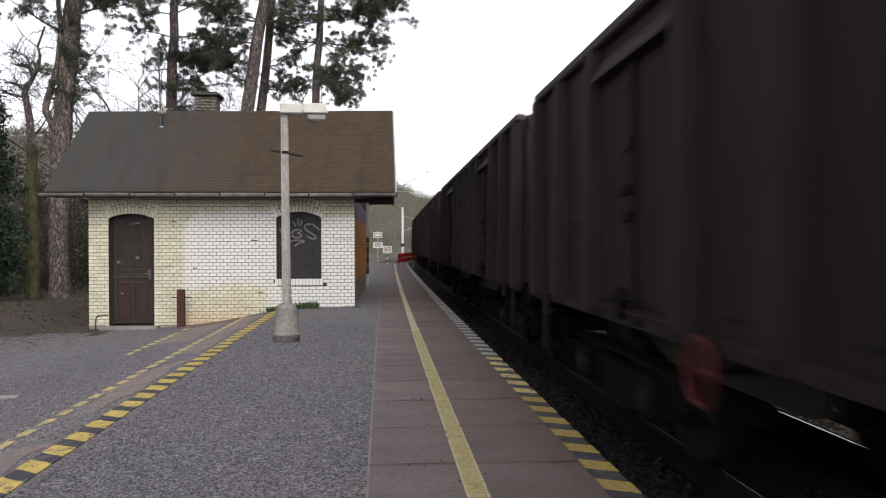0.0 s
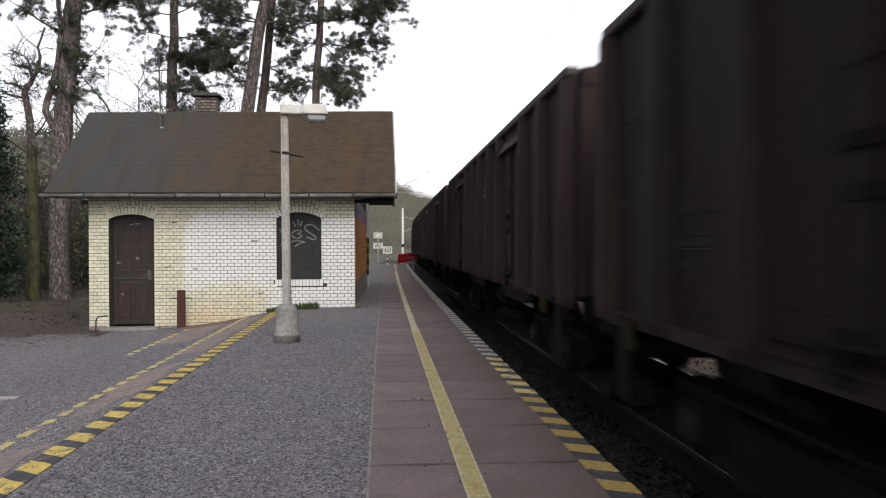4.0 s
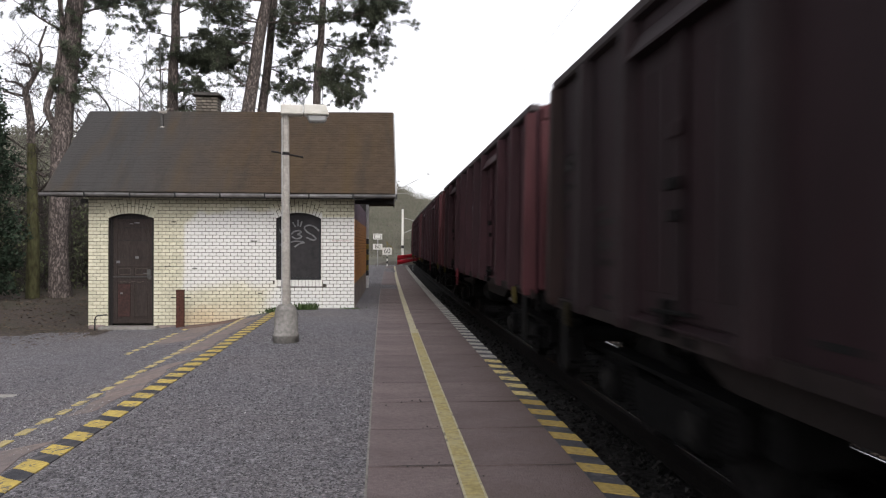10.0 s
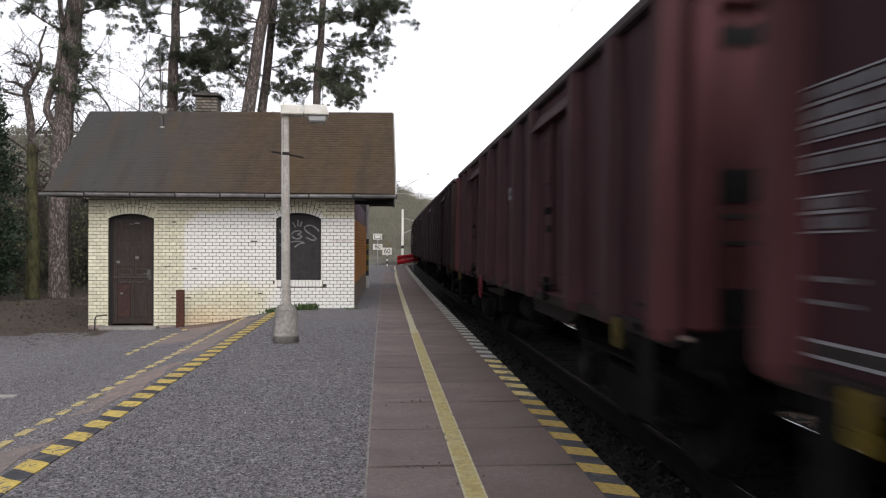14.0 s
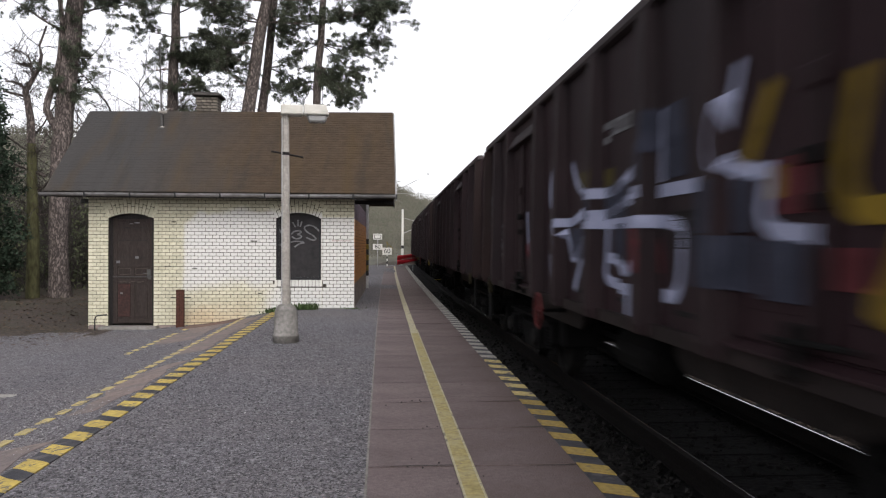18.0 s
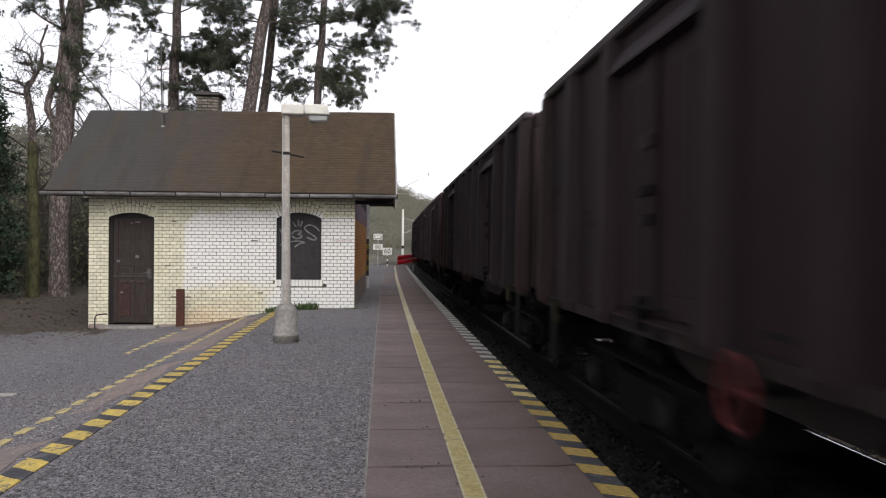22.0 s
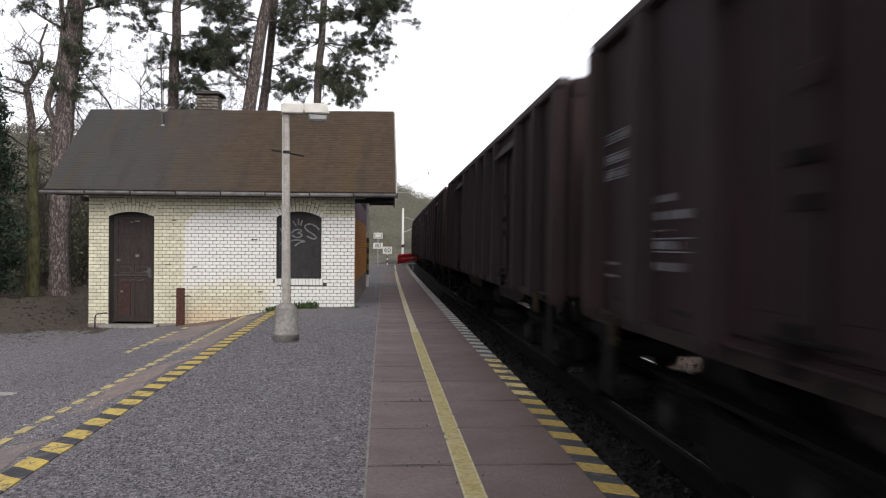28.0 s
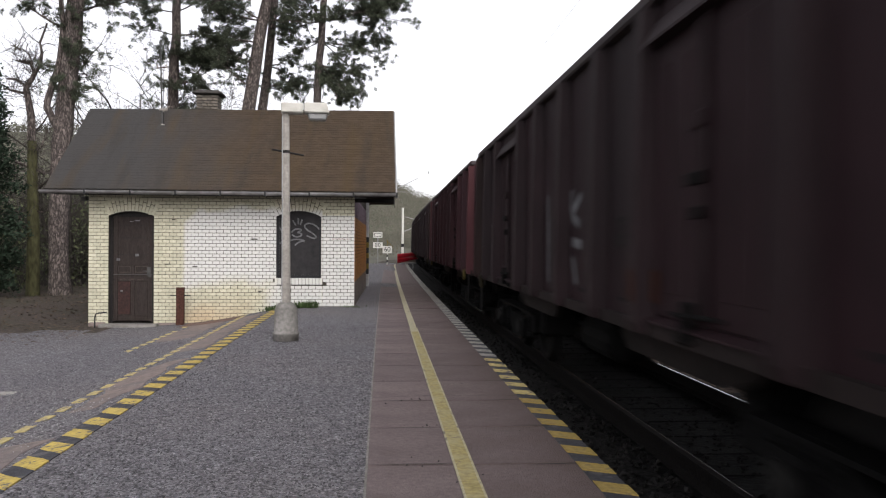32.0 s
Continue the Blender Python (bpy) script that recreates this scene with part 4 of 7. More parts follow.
        tagged(part("side_brickwork", bm, mat_, right), kind="stuff")
    # plinth stones at the low end and the door step
    for x, z, w in ((-3.74, 0.843, 0.06), (-2.02, 1.36, 0.07), (-3.2, 0.80, 0.05), (-1.9, 0.30, 0.04), (-3.62, 1.74, 0.04)):
        part("wall_chip", box(B(), x - w, -0.0155, z - 0.011, x + w, 0.0, z + 0.011, 0.004), MORTAR, front, "chipped brick")
    for x0, x1, z1 in ((-5.28, -4.95, -0.33), (-3.95, -3.55, -0.34)):
        part("plinth_stone", box(B(), x0, -0.06, -0.6, x1, 0.02, z1, 0.02), PATCH, hut)
    part("door_step", box(B(), -5.02, -0.27, -0.62, -3.88, 0.1, -0.352, 0.02), BASE_CONCRETE, hut, "worn concrete door step")
    bm = B()
    for k in range(7):
        x = -0.45 + 0.055 * k
        ribbon(bm, [(x, 1.35), (x + 0.02, 1.40), (x + 0.04, 1.35), (x + 0.045, 1.39)], 0.010, -0.0145)
    part("faint_scrawl", bm, FAINT, front, "faint reddish scrawl")
    build_door(hut)
    build_window(hut)
    build_roof(hut)
    return hut


def build_door(hut):
    x0, x1, zb, zs, rise = DOOR
    d = empty("door")
    d.parent = hut
    tagged(d, "closed dark brown panelled wooden door")
    y = 0.12
    part("frame", box(box(B(), x0, y - 0.03, zb, x0 + 0.06, y + 0.05, zs), x1 - 0.06, y - 0.03, zb, x1, y + 0.05, zs), TIMBER, d)
    part("fanlight_board", prism(B(), arch_points(DOOR) + [(x1, zs - 0.02), (x0, zs - 0.02)], y - 0.01, y + 0.03), TIMBER, d)
    a, b = x0 + 0.06, x1 - 0.06
    part("leaf", box(B(), a, y, zb + 0.04, b, y + 0.04, zs), DOORW, d)
    zm = 0.585
    for z, t in ((zb + 0.10, 0.09), (zm - 0.02, 0.07), (zm + 0.24, 0.03), (zs - 0.04, 0.05)):
        part("rail", box(B(), a + 0.09, y - 0.016, z - t / 2, b - 0.09, y, z + t / 2, 0.004), DOORW, d)
    part("mid_strip", box(B(), a, y - 0.03, zm + 0.034, b, y - 0.002, zm + 0.050, 0.003), PALE_STRIP, d, "pale weathered metal strip")
    # moulded frames of the two small panels over the mid strip
    bm = B()
    for xa, xb in ((a + 0.10, (a + b) / 2 - 0.04), ((a + b) / 2 + 0.04, b - 0.10)):
        for p0, p1 in (((xa, 0.665), (xb, 0.680)), ((xa, 0.785), (xb, 0.800)), ((xa, 0.680), (xa + 0.016, 0.785)), ((xb - 0.016, 0.680), (xb, 0.785))):
            box(bm, p0[0], y - 0.020, p0[1], p1[0], y - 0.001, p1[1])
    part("panel_moulding", bm, DOOR_PALE, d, "paler worn panel moulding")
    bm = B()
    for k in range(9):
        xa = a + 0.13 + 0.055 * k + 0.012 * math.sin(k * 2.3)
        box(bm, xa, y - 0.0195, 0.515 + 0.010 * math.sin(k * 1.7), xa + 0.042, y - 0.017, 0.535 + 0.010 * math.sin(k * 1.7))
    part("flaked_paint", bm, DOOR_PALE, d, "flaked paint on the mid rail")
    for z in (1.02, 1.36, 1.62):
        part("glazing_line", box(B(), a + 0.10, y - 0.006, z, b - 0.10, y, z + 0.012), LETTER_DIM, d)
    for x in (a + 0.045, b - 0.045):
        part("stile", box(B(), x - 0.045, y - 0.018, zb + 0.04, x + 0.045, y, zs, 0.004), DOORW, d)
    part("centre_stile", box(B(), (a + b) / 2 - 0.04, y - 0.018, zb + 0.14, (a + b) / 2 + 0.04, y, zm - 0.05, 0.004), DOORW, d)
    part("centre_stile", box(B(), (a + b) / 2 - 0.03, y - 0.014, zm + 0.06, (a + b) / 2 + 0.03, y, zm + 0.22, 0.004), DOORW, d)
    part("lower_panel", box(B(), a + 0.09, y - 0.012, zb + 0.18, (a + b) / 2 - 0.05, y, zm - 0.1, 0.006), WORN_PANEL, d, "reddish worn lower panel")
    part("lower_panel", box(B(), (a + b) / 2 + 0.05, y - 0.012, zb + 0.18, b - 0.09, y, zm - 0.1, 0.006), DOORW, d)
    bm = box(B(), b - 0.10, y - 0.03, 0.60, b - 0.03, y - 0.018, 0.78)
    tube(bm, (b - 0.065, y - 0.02, 0.70), (b - 0.065, y - 0.06, 0.70), 0.008, seg=8)
    tube(bm, (b - 0.065, y - 0.055, 0.70), (b - 0.17, y - 0.055, 0.70), 0.008, seg=8)
    part("lock", box(B(), b - 0.075, y - 0.034, 0.575, b - 0.02, y - 0.0305, 0.645, 0.004), PALE_STRIP, d, "dull metal lock plate")
    part("handle", bm, PALE_STRIP, d, "dull metal door handle")
    for x, z, s in ((a + 0.10, 0.93, 0.035), (a + 0.47, 1.02, 0.035), (a + 0.167, 0.295, 0.025), (a + 0.36, 1.70, 0.035), (a + 0.47, 1.72, 0.05)):
        part("paper_scrap", box(B(), x - s, y - 0.026, z - s * (.7 if z < 1.5 else .22), x + s, y - 0.023, z + s * (.7 if z < 1.5 else .22)), SCRAWL if z < 1.5 else LETTER, d)


def ribbon(bm, pts, w, y=0.0, thick=0.004):
    """A painted stroke through points of (x, z) on an upright face."""
    P = [Vector((x, 0, z)) for x, z in pts]
    # rounded path
    for _ in range(2):
        Q = [P[0]]
        for a, b in zip(P, P[1:]):
            Q += [a.lerp(b, .25), a.lerp(b, .75)]
        P = Q + [P[-1]]
    rows = []
    for i, p in enumerate(P):
        d = (P[min(i + 1, len(P) - 1)] - P[max(i - 1, 0)]).normalized()
        n = Vector((-d.z, 0, d.x)) * w / 2
        rows.append((p + n, p - n))
    f = [(bm.verts.new((a.x, y, a.z)), bm.verts.new((b.x, y, b.z))) for a, b in rows]
    g = [(bm.verts.new((a.x, y - thick, a.z)), bm.verts.new((b.x, y - thick, b.z))) for a, b in rows]
    for i in range(len(f) - 1):
        bm.faces.new((g[i][0], g[i + 1][0], g[i + 1][1], g[i][1]))
        bm.faces.new((f[i][0], f[i + 1][0], g[i + 1][0], g[i][0]))
        bm.faces.new((f[i][1], g[i][1], g[i + 1][1], f[i + 1][1]))
    return bm


def build_window(hut):
    x0, x1, zb, zs, rise = WINDOW
    w = empty("window")
    w.parent = hut
    tagged(w, "boarded-up dark window with white scrawl")
    y = 0.10
    part("board", prism(B(), arch_points(WINDOW) + [(x1, zb), (x0, zb)], y, y + 0.04), WINDOW_BOARD, w)
    part("frame", box(box(box(B(), x0, y - 0.03, zb, x0 + 0.05, y, zs), x1 - 0.05, y - 0.03, zb, x1, y, zs), x0 + .05, y - 0.03, zb, x1 - .05, y, zb + 0.05), BLACK, w)
    bm = B()
    strokes = [[(-1.254, 1.75), (-1.194, 1.65)], [(-1.144, 1.80), (-1.144, 1.67)], [(-1.064, 1.77), (-1.104, 1.66)],
               [(-0.704, 1.56), (-0.814, 1.67), (-0.944, 1.70), (-1.034, 1.64), (-0.964, 1.55), (-0.834, 1.48), (-0.764, 1.40), (-0.844, 1.38), (-0.974, 1.44)],
               [(-1.284, 1.50), (-1.224, 1.57), (-1.104, 1.58), (-1.074, 1.54), (-1.174, 1.50), (-1.094, 1.49), (-1.064, 1.44), (-1.184, 1.40), (-1.274, 1.46)],
               [(-1.304, 1.34), (-1.174, 1.37), (-0.984, 1.33), (-1.114, 1.32), (-1.214, 1.24)],
               # the next stroke paints a light reflection at the board's left
               [(-1.55, 1.63), (-1.504, 1.58), (-1.464, 1.49)], [(-1.514, 1.27), (-1.454, 1.33)]]
    for st in strokes:
        ribbon(bm, st, 0.030, y - 0.022)
    part("scrawl", bm, SCRAWL, w, "white sprayed scrawl with a painted reflection at its left")


def build_roof(hut):
    rng = random.Random(8)
    W, D = HUT_W, HUT_D
    e = 0.5
    slope = math.atan2(RIDGE_Z - EAVE, RIDGE_Y + e)
    L = math.hypot(RIDGE_Z - EAVE, RIDGE_Y + e)
    roof = empty("roof")
    roof.parent = hut
    tagged(roof, "brown bitumen shingle gable roof, greyer at one end")
    XL, XR = -5.95, 0.84
    # the long rear slope is flatter and ends higher
    BACK = 2.58

    def ends(u):
        """Left and right edge at a part u of the slope."""
        return XL - 0.10 * u, XR - 0.045 * u

    def sunk(x):
        """How far the old ridge has settled towards its far gable."""
        return 0.062 * max(0.0, -x / W)

    def slab(bm, y0, z0, y1, z1, t):
        v = []
        for y, z, u in ((y0, z0, 0), (y1, z1, 1)):
            a, b = ends(u)
            v += [(a, y, z - sunk(a) * u), (b, y, z)]
        n = Vector((0, -(z1 - z0), y1 - y0)).normalized()
        n = n if n.z > 0 else -n
        top = [bm.verts.new(p) for p in v]
        low = [bm.verts.new(Vector(p) - n * t) for p in v]
        fs = [bm.faces.new((top[0], top[1], top[3], top[2])), bm.faces.new((low[0], low[2], low[3], low[1]))]
        for a, b in ((0, 1), (1, 3), (3, 2), (2, 0)):
            fs.append(bm.faces.new((top[a], low[a], low[b], top[b])))
        bmesh.ops.recalc_face_normals(bm, faces=fs)

    bm = B()
    slab(bm, -e, EAVE, RIDGE_Y, RIDGE_Z, 0.05)
    part("front_sheathing", bm, ROOF_FELT, roof)
    bm = B()
    slab(bm, D + e, BACK, RIDGE_Y, RIDGE_Z, 0.05)
    part("back_slope", bm, SHINGLE, roof)
    # shingles, laid in rows with wavy lower edges
    rows, sw = 33, 0.15
    singles, rest = [], B()
    tilt = Matrix.Rotation(slope, 4, "X")

    def shingle(bm, w, h, m=None):
        k = [(-w / 2, 0.030), (-w / 3, 0.007), (0, 0.0), (w / 3, 0.007), (w / 2, 0.030), (w / 2, h), (-w / 2, h)]
        a = [bm.verts.new((x, y, 0.0075 if y < 0.05 else 0.002)) for x, y in k]
        b = [bm.verts.new((x, y, 0.0)) for x, y in k[:5]]
        bm.faces.new(a)
        for i in range(4):
            bm.faces.new((a[i + 1], a[i], b[i], b[i + 1]))
        if m is not None:
            bmesh.ops.transform(bm, matrix=m, verts=a + b)
        return bm

    h = L / rows
    for j in range(rows):
        u = j / rows
        a, b = ends(u)
        y, z = -e - 0.03 + (RIDGE_Y + e) * u, EAVE + (RIDGE_Z - EAVE) * u + 0.004
        x = a + (0 if j % 2 else -sw / 2)
        while x < b:
            x0, x1 = max(x, a), min(x + sw - 0.003, b)
            x += sw
            if x1 - x0 < 0.04:
                continue
            m = Matrix.Translation(((x0 + x1) / 2, y, z - sunk(x0) * u + rng.uniform(0, .003))) @ tilt @ pose(0, 0, 0, rng.uniform(-.4, .2), 0, 0)
            if abs(x1 - x0 - sw + 0.003) < 0.001 and len(singles) < 290 and j < 10:
                singles.append(m)
            else:
                shingle(rest, x1 - x0, h + 0.03, m)
    pieces("shingle", shingle(B(), sw - 0.003, h + 0.03), SHINGLE, roof, singles)
    tagged(part("shingle_field", rest, SHINGLE, roof), kind="stuff")
    a, b = ends(1)
    bm = prism(B(), [(-0.12, -0.085), (0, 0.02), (0.12, -0.085), (0.12, -0.105), (0, -0.005), (-0.12, -0.105)], a, b, Matrix.Translation((0, RIDGE_Y, RIDGE_Z + 0.02)) @ Matrix.Rotation(radians(90), 4, "Z") @ Matrix.Diagonal((1, -1, 1, 1)))
    for v in bm.verts:
        v.co.z -= sunk(v.co.x)
    part("ridge_cap", bm, SHINGLE, roof)
    # barge boards and purlin ends
    for x, u in ((XL, 0), (XR, 0)):
        for sy in (-1, 1):
            bm = B()
            y0, y1 = (-e, RIDGE_Y) if sy < 0 else (D + e, RIDGE_Y)
            sh = -0.10 if x < -1 else -0.045
            zl = EAVE if sy < 0 else BACK
            v = [(x, y0, zl + 0.02), (x + sh, y1, RIDGE_Z + 0.02 - sunk(x)), (x + sh, y1, RIDGE_Z - 0.16 - sunk(x)), (x, y0, zl - 0.13)]
            o = 0.03
            p = [bm.verts.new(q) for q in v]
            q = [bm.verts.new((c[0] + o, c[1], c[2])) for c in v]
            fs = [bm.faces.new(p), bm.faces.new(list(reversed(q)))] + [bm.faces.new((p[i], q[i], q[(i + 1) % 4], p[(i + 1) % 4])) for i in range(4)]
            bmesh.ops.recalc_face_normals(bm, faces=fs)
            part("barge_board", bm, ZINC if x > 0 else TIMBER, roof, "pale weathered barge board" if x > 0 else "")
    for y, z in ((-0.05, 2.20), (RIDGE_Y, 4.08), (D + 0.05, 2.20)):
        for xa, xb in ((XL + 0.08, -W - 0.015), (0.015, XR - 0.03)):
            if y > D or (y < 0 and xa < -1):
                continue
            part("purlin", box(B(), xa, y - 0.06, z - 0.08, xb, y + 0.06, z, 0.005), TIMBER, roof)
    part("beam_end", box(B(), -W - 0.13, -0.10, 2.10, -W - 0.02, 0.02, 2.19, 0.006), PALE_STRIP, roof, "weathered grey beam end at the corner")
    part("soffit", box(B(), XL + 0.05, -e + 0.02, EAVE - 0.075, XR - 0.05, -0.02, EAVE - 0.055), TIMBER, roof)
    # gutter in joined lengths with brackets
    gut = empty("gutter")
    gut.parent = hut
    tagged(gut, "weathered grey zinc half-round gutter")
    prof = [(0.070 * math.cos(t), 0.070 * math.sin(t)) for t in [math.pi + math.pi * i / 8 for i in range(9)]]
    prof += [(0.064 * math.cos(t), 0.064 * math.sin(t)) for t in [2 * math.pi - math.pi * i / 8 for i in range(9)]]
    n = 8
    for i in range(n):
        xa, xb = XL - 0.05 + (XR + 0.08 - XL) * i / n, XL - 0.05 + (XR + 0.08 - XL) * (i + 1) / n - 0.008
        m = Matrix.Translation((0, -e - 0.075, EAVE - 0.02 + 0.004 * math.sin(i * 2.1))) @ Matrix.Rotation(radians(90), 4, "Z") @ Matrix.Diagonal((1, -1, 1, 1))
        part("gutter_length", prism(B(), prof, xa, xb, m), GUTTER, gut)
        bx = xb + 0.004
        part("bracket", box(B(), bx - 0.014, -e - 0.152, EAVE - 0.100, bx + 0.014, -e + 0.02, EAVE - 0.005), BLACK, gut)


build_hut()


def build_chimney():
    c = empty("chimney", HUT @ pose(-3.48, 2.45, 4.135))
    tagged(c, "weathered brick chimney with a layered concrete cap on the roof", "chimney")
    part("core", box(B(), -0.23, -0.2, -0.3, 0.23, 0.2, 0.55), MORTAR, c)
    for k in range(-2, 6):
        z = 0.16 + 0.068 * k
        n = 3 if k % 2 else 4
        w = 0.50 / n
        for i in range(n):
            ob = part("brick", box(B(), -w / 2 + 0.004, -0.22, 0, w / 2 - 0.010, 0.22, 0.046 + 0.006 * math.sin(k * 3 + i), 0.006), OLD_BRICK, c)
            ob.matrix_basis = pose(-0.25 + w * (i + 0.5), 0.012 * math.sin(k * 5 + i * 2.2), z, 0, 1.6 * math.sin(k * 2.1 + i * 1.7), 0)
    part("cap", box(B(), -0.33, -0.3, 0.57, 0.33, 0.3, 0.615, 0.012), CAPSTONE, c)
    part("cap", box(B(), -0.27, -0.24, 0.615, 0.27, 0.24, 0.66, 0.012), CAPSTONE, c, "upper cap slab")


build_chimney()


def build_roof_pole():
    p = empty("roof_mast", HUT @ pose(-4.28, 1.52, 3.76))
    tagged(p, "thin grey service mast standing on the roof", "mast")
    part("pole", tube(B(), (0, 0, -0.35), (-0.06, 0, 1.98), 0.022, 0.016, 10), PALE_STRIP, p)
    part("collar", tube(B(), (0, 0, 0.02), (0, 0, 0.13), 0.055, 0.04, 12), CONCRETE, p, "pale mortar collar")
    part("junction_box", box(B(), -0.075, -0.06, -0.02, 0.055, 0.02, 0.10, 0.01), PALE_STRIP, p, "small grey junction box")
    part("clamp", box(B(), -0.07, -0.05, 0.42, 0.10, 0.03, 0.47, 0.008), CONCRETE, p, "pale clamp")
    part("clamp", tube(B(), (0.02, -0.03, 0.40), (0.16, -0.05, 0.52), 0.014, 0.014, 8), CONCRETE, p)
    part("cable", tube(B(), (0.028, -0.02, 0.1), (0.008, -0.02, 1.30), 0.008, 0.008, 6), TIMBER, p, "dark cable")
    part("crossarm", tube(B(), (-0.14, 0, 1.36), (0.08, 0, 1.38), 0.012, 0.012, 8), RUST, p)
    for x in (-0.12, 0.07):
        part("insulator", tube(B(), (x, 0, 1.37), (x, 0, 1.44), 0.022, 0.018, 8), CONCRETE, p)


build_roof_pole()


def build_service_wire():
    """A thin wire from the roof mast to the big pine."""
    h = Raw()
    a, b = HUT @ Vector((-4.36, 1.52, 5.20)), Vector((-9.72, 26.0, 7.55))
    pts = [a.lerp(b, i / 12) + Vector((0, 0, -0.10 * math.sin(math.pi * i / 12))) for i in range(13)]
    h.limb(pts, [0.004] * 13, 5)
    tagged(h.make("service_wire", TIMBER), "thin dark service wire between the mast and a pine", "wire")


build_service_wire()


def build_lamp():
    lp = empty("platform_lamp", pose(-1.245, 10.637, -0.03, 0, 0, 4.5))
    tagged(lp, "concrete lamp post with a white box lamp head", "street lamp")
    prof = [(0.170, 0), (0.168, 0.098), (0.175, 0.106), (0.175, 0.122), (0.160, 0.13), (0.153, 0.36), (0.146, 0.43), (0.128, 0.48), (0.098, 0.51), (0.068, 0.525)]
    part("base", spin(B(), prof, 28), BASE_CONCRETE, lp, smooth=True)
    part("pole", tube(B(), (0, 0, 0.5), (-0.016, 0, 3.035), 0.061, 0.047, 10), CONCRETE, lp)
    head = part("lamp_head", box(B(), -0.075, -0.11, 3.03, 0.215, 0.11, 3.16, 0.014), LAMP_WHITE, lp, "white enamelled lamp housing")
    bm = box(B(), 0.222, -0.11, 3.035, 0.555, 0.11, 3.17, 0.014)
    for v in bm.verts:
        if v.co.x > 0.5 and v.co.z > 3.125:
            v.co.x -= 0.03
    part("hood", bm, LAMP_WHITE, head)
    bm = box(B(), 0.27, -0.085, 2.945, 0.53, 0.085, 3.033, 0.02)
    for v in bm.verts:
        if v.co.z < 2.98:
            v.co.x = 0.40 + (v.co.x - 0.40) * 0.88
    part("bowl", bm, GLASS, head, "cloudy plastic bowl")
    bm = tube(B(), (-0.20, 0.055, 2.555), (0.22, 0.062, 2.485), 0.013, 0.013, 8)
    part("crossbar", bm, TIMBER, lp, "dark wooden crossbar")
    part("clamp", tube(B(), (-0.014, 0, 2.50), (-0.014, 0, 2.54), 0.053, 0.053, 20), TIMBER, lp)
    part("conduit", tube(B(), (-0.05, -0.03, 0.5), (-0.058, -0.03, 2.98), 0.008, 0.008, 6), ZINC, lp)


build_lamp()


def build_rust_post():
    p = empty("rusty_post", pose(-3.93, 16.02, -0.40))
    tagged(p, "short rusty double steel post beside the hut wall", "post")
    for x in (-0.075, 0.0):
        part("channel", box(box(box(B(), x - 0.012, -0.04, 0, x + 0.060, -0.028, 0.79), x - 0.012, -0.028, 0, x, 0.04, 0.79), x - 0.012, 0.04, 0, x + 0.060, 0.052, 0.79), RUST, p)
    part("bolt", tube(B(), (-0.20, 0, 0.63), (0.19, 0, 0.63), 0.012, 0.012, 8), BLACK, p)


build_rust_post()


def build_bent_pipe():
    """A bent bit of pipe standing out of the ground at the hut's corner."""
    h = Raw()
    h.limb([Vector((-5.58, 16.0, -0.48)), Vector((-5.575, 16.0, -0.20)), Vector((-5.565, 16.0, -0.15)), Vector((-5.53, 16.02, -0.12)), Vector((-5.36, 16.04, -0.105))], [0.014] * 5, 8)
    tagged(h.make("bent_pipe", BLACK, smooth=True), "dark bent pipe at the foot of the hut wall", "pipe")



build_bent_pipe()


def build_weeds():
    rng = random.Random(21)
    for cx, cy, n, sp, hh in ((-1.47, 16.02, 200, 0.24, 0.15), (-2.15, 16.08, 120, 0.16, 0.10), (-0.55, 16.14, 40, 0.25, 0.05)):
        r = Raw()
        for i in range(n):
            x, y = cx + rng.gauss(0, sp * .5), cy + rng.uniform(-.12, .08)
            z = ground_z(x, y)
            a, l = rng.uniform(0, 6.3), hh * rng.uniform(.4, 1.1)
            tip = Vector((x + math.cos(a) * l * .6, y + math.sin(a) * l * .4, z + l))
            w = Vector((math.sin(a), -math.cos(a), 0)) * 0.012
            b = Vector((x, y, z))
            r.face([b - w * .4, b + w * .4, b.lerp(tip, .6) + w, tip, b.lerp(tip, .6) - w])
        tagged(r.make("weed_tuft", WEED), "green weeds growing at the hut wall", "weeds")


build_weeds()

# ---- far things along the line ----
def ridge(azimuth):
    """Height of the wooded hills at 220 m, by the bearing in degrees."""
    pts = [(-75, 27), (-30, 28), (-20, 28), (-13, 25), (-10, 21), (-2, 16.0), (1.2, 14.8), (1.7, 14.4), (2.6, 12.4), (3.8, 11.6), (8, 10), (20, 9), (60, 14)]
    for (a, x), (b, y) in zip(pts, pts[1:]):
        if a <= azimuth <= b:
            return x + (y - x) * (azimuth - a) / (b - a)
    return 14


def hill_z(az, d):
    r = ridge(az) + 0.6 * noise.noise((az * 0.35, 0, 5)) + 0.5 * noise.noise((az * 1.3, 0, 9))
    return -0.6 + (r + 0.6) * smooth(92, 222, d) + 0.8 * noise.noise((az * 0.8, d * 0.05, 2)) * smooth(92, 120, d)


def bearing(az, d):
    a = radians(az)
    return Vector((math.sin(a) * d, math.cos(a) * d, 0))


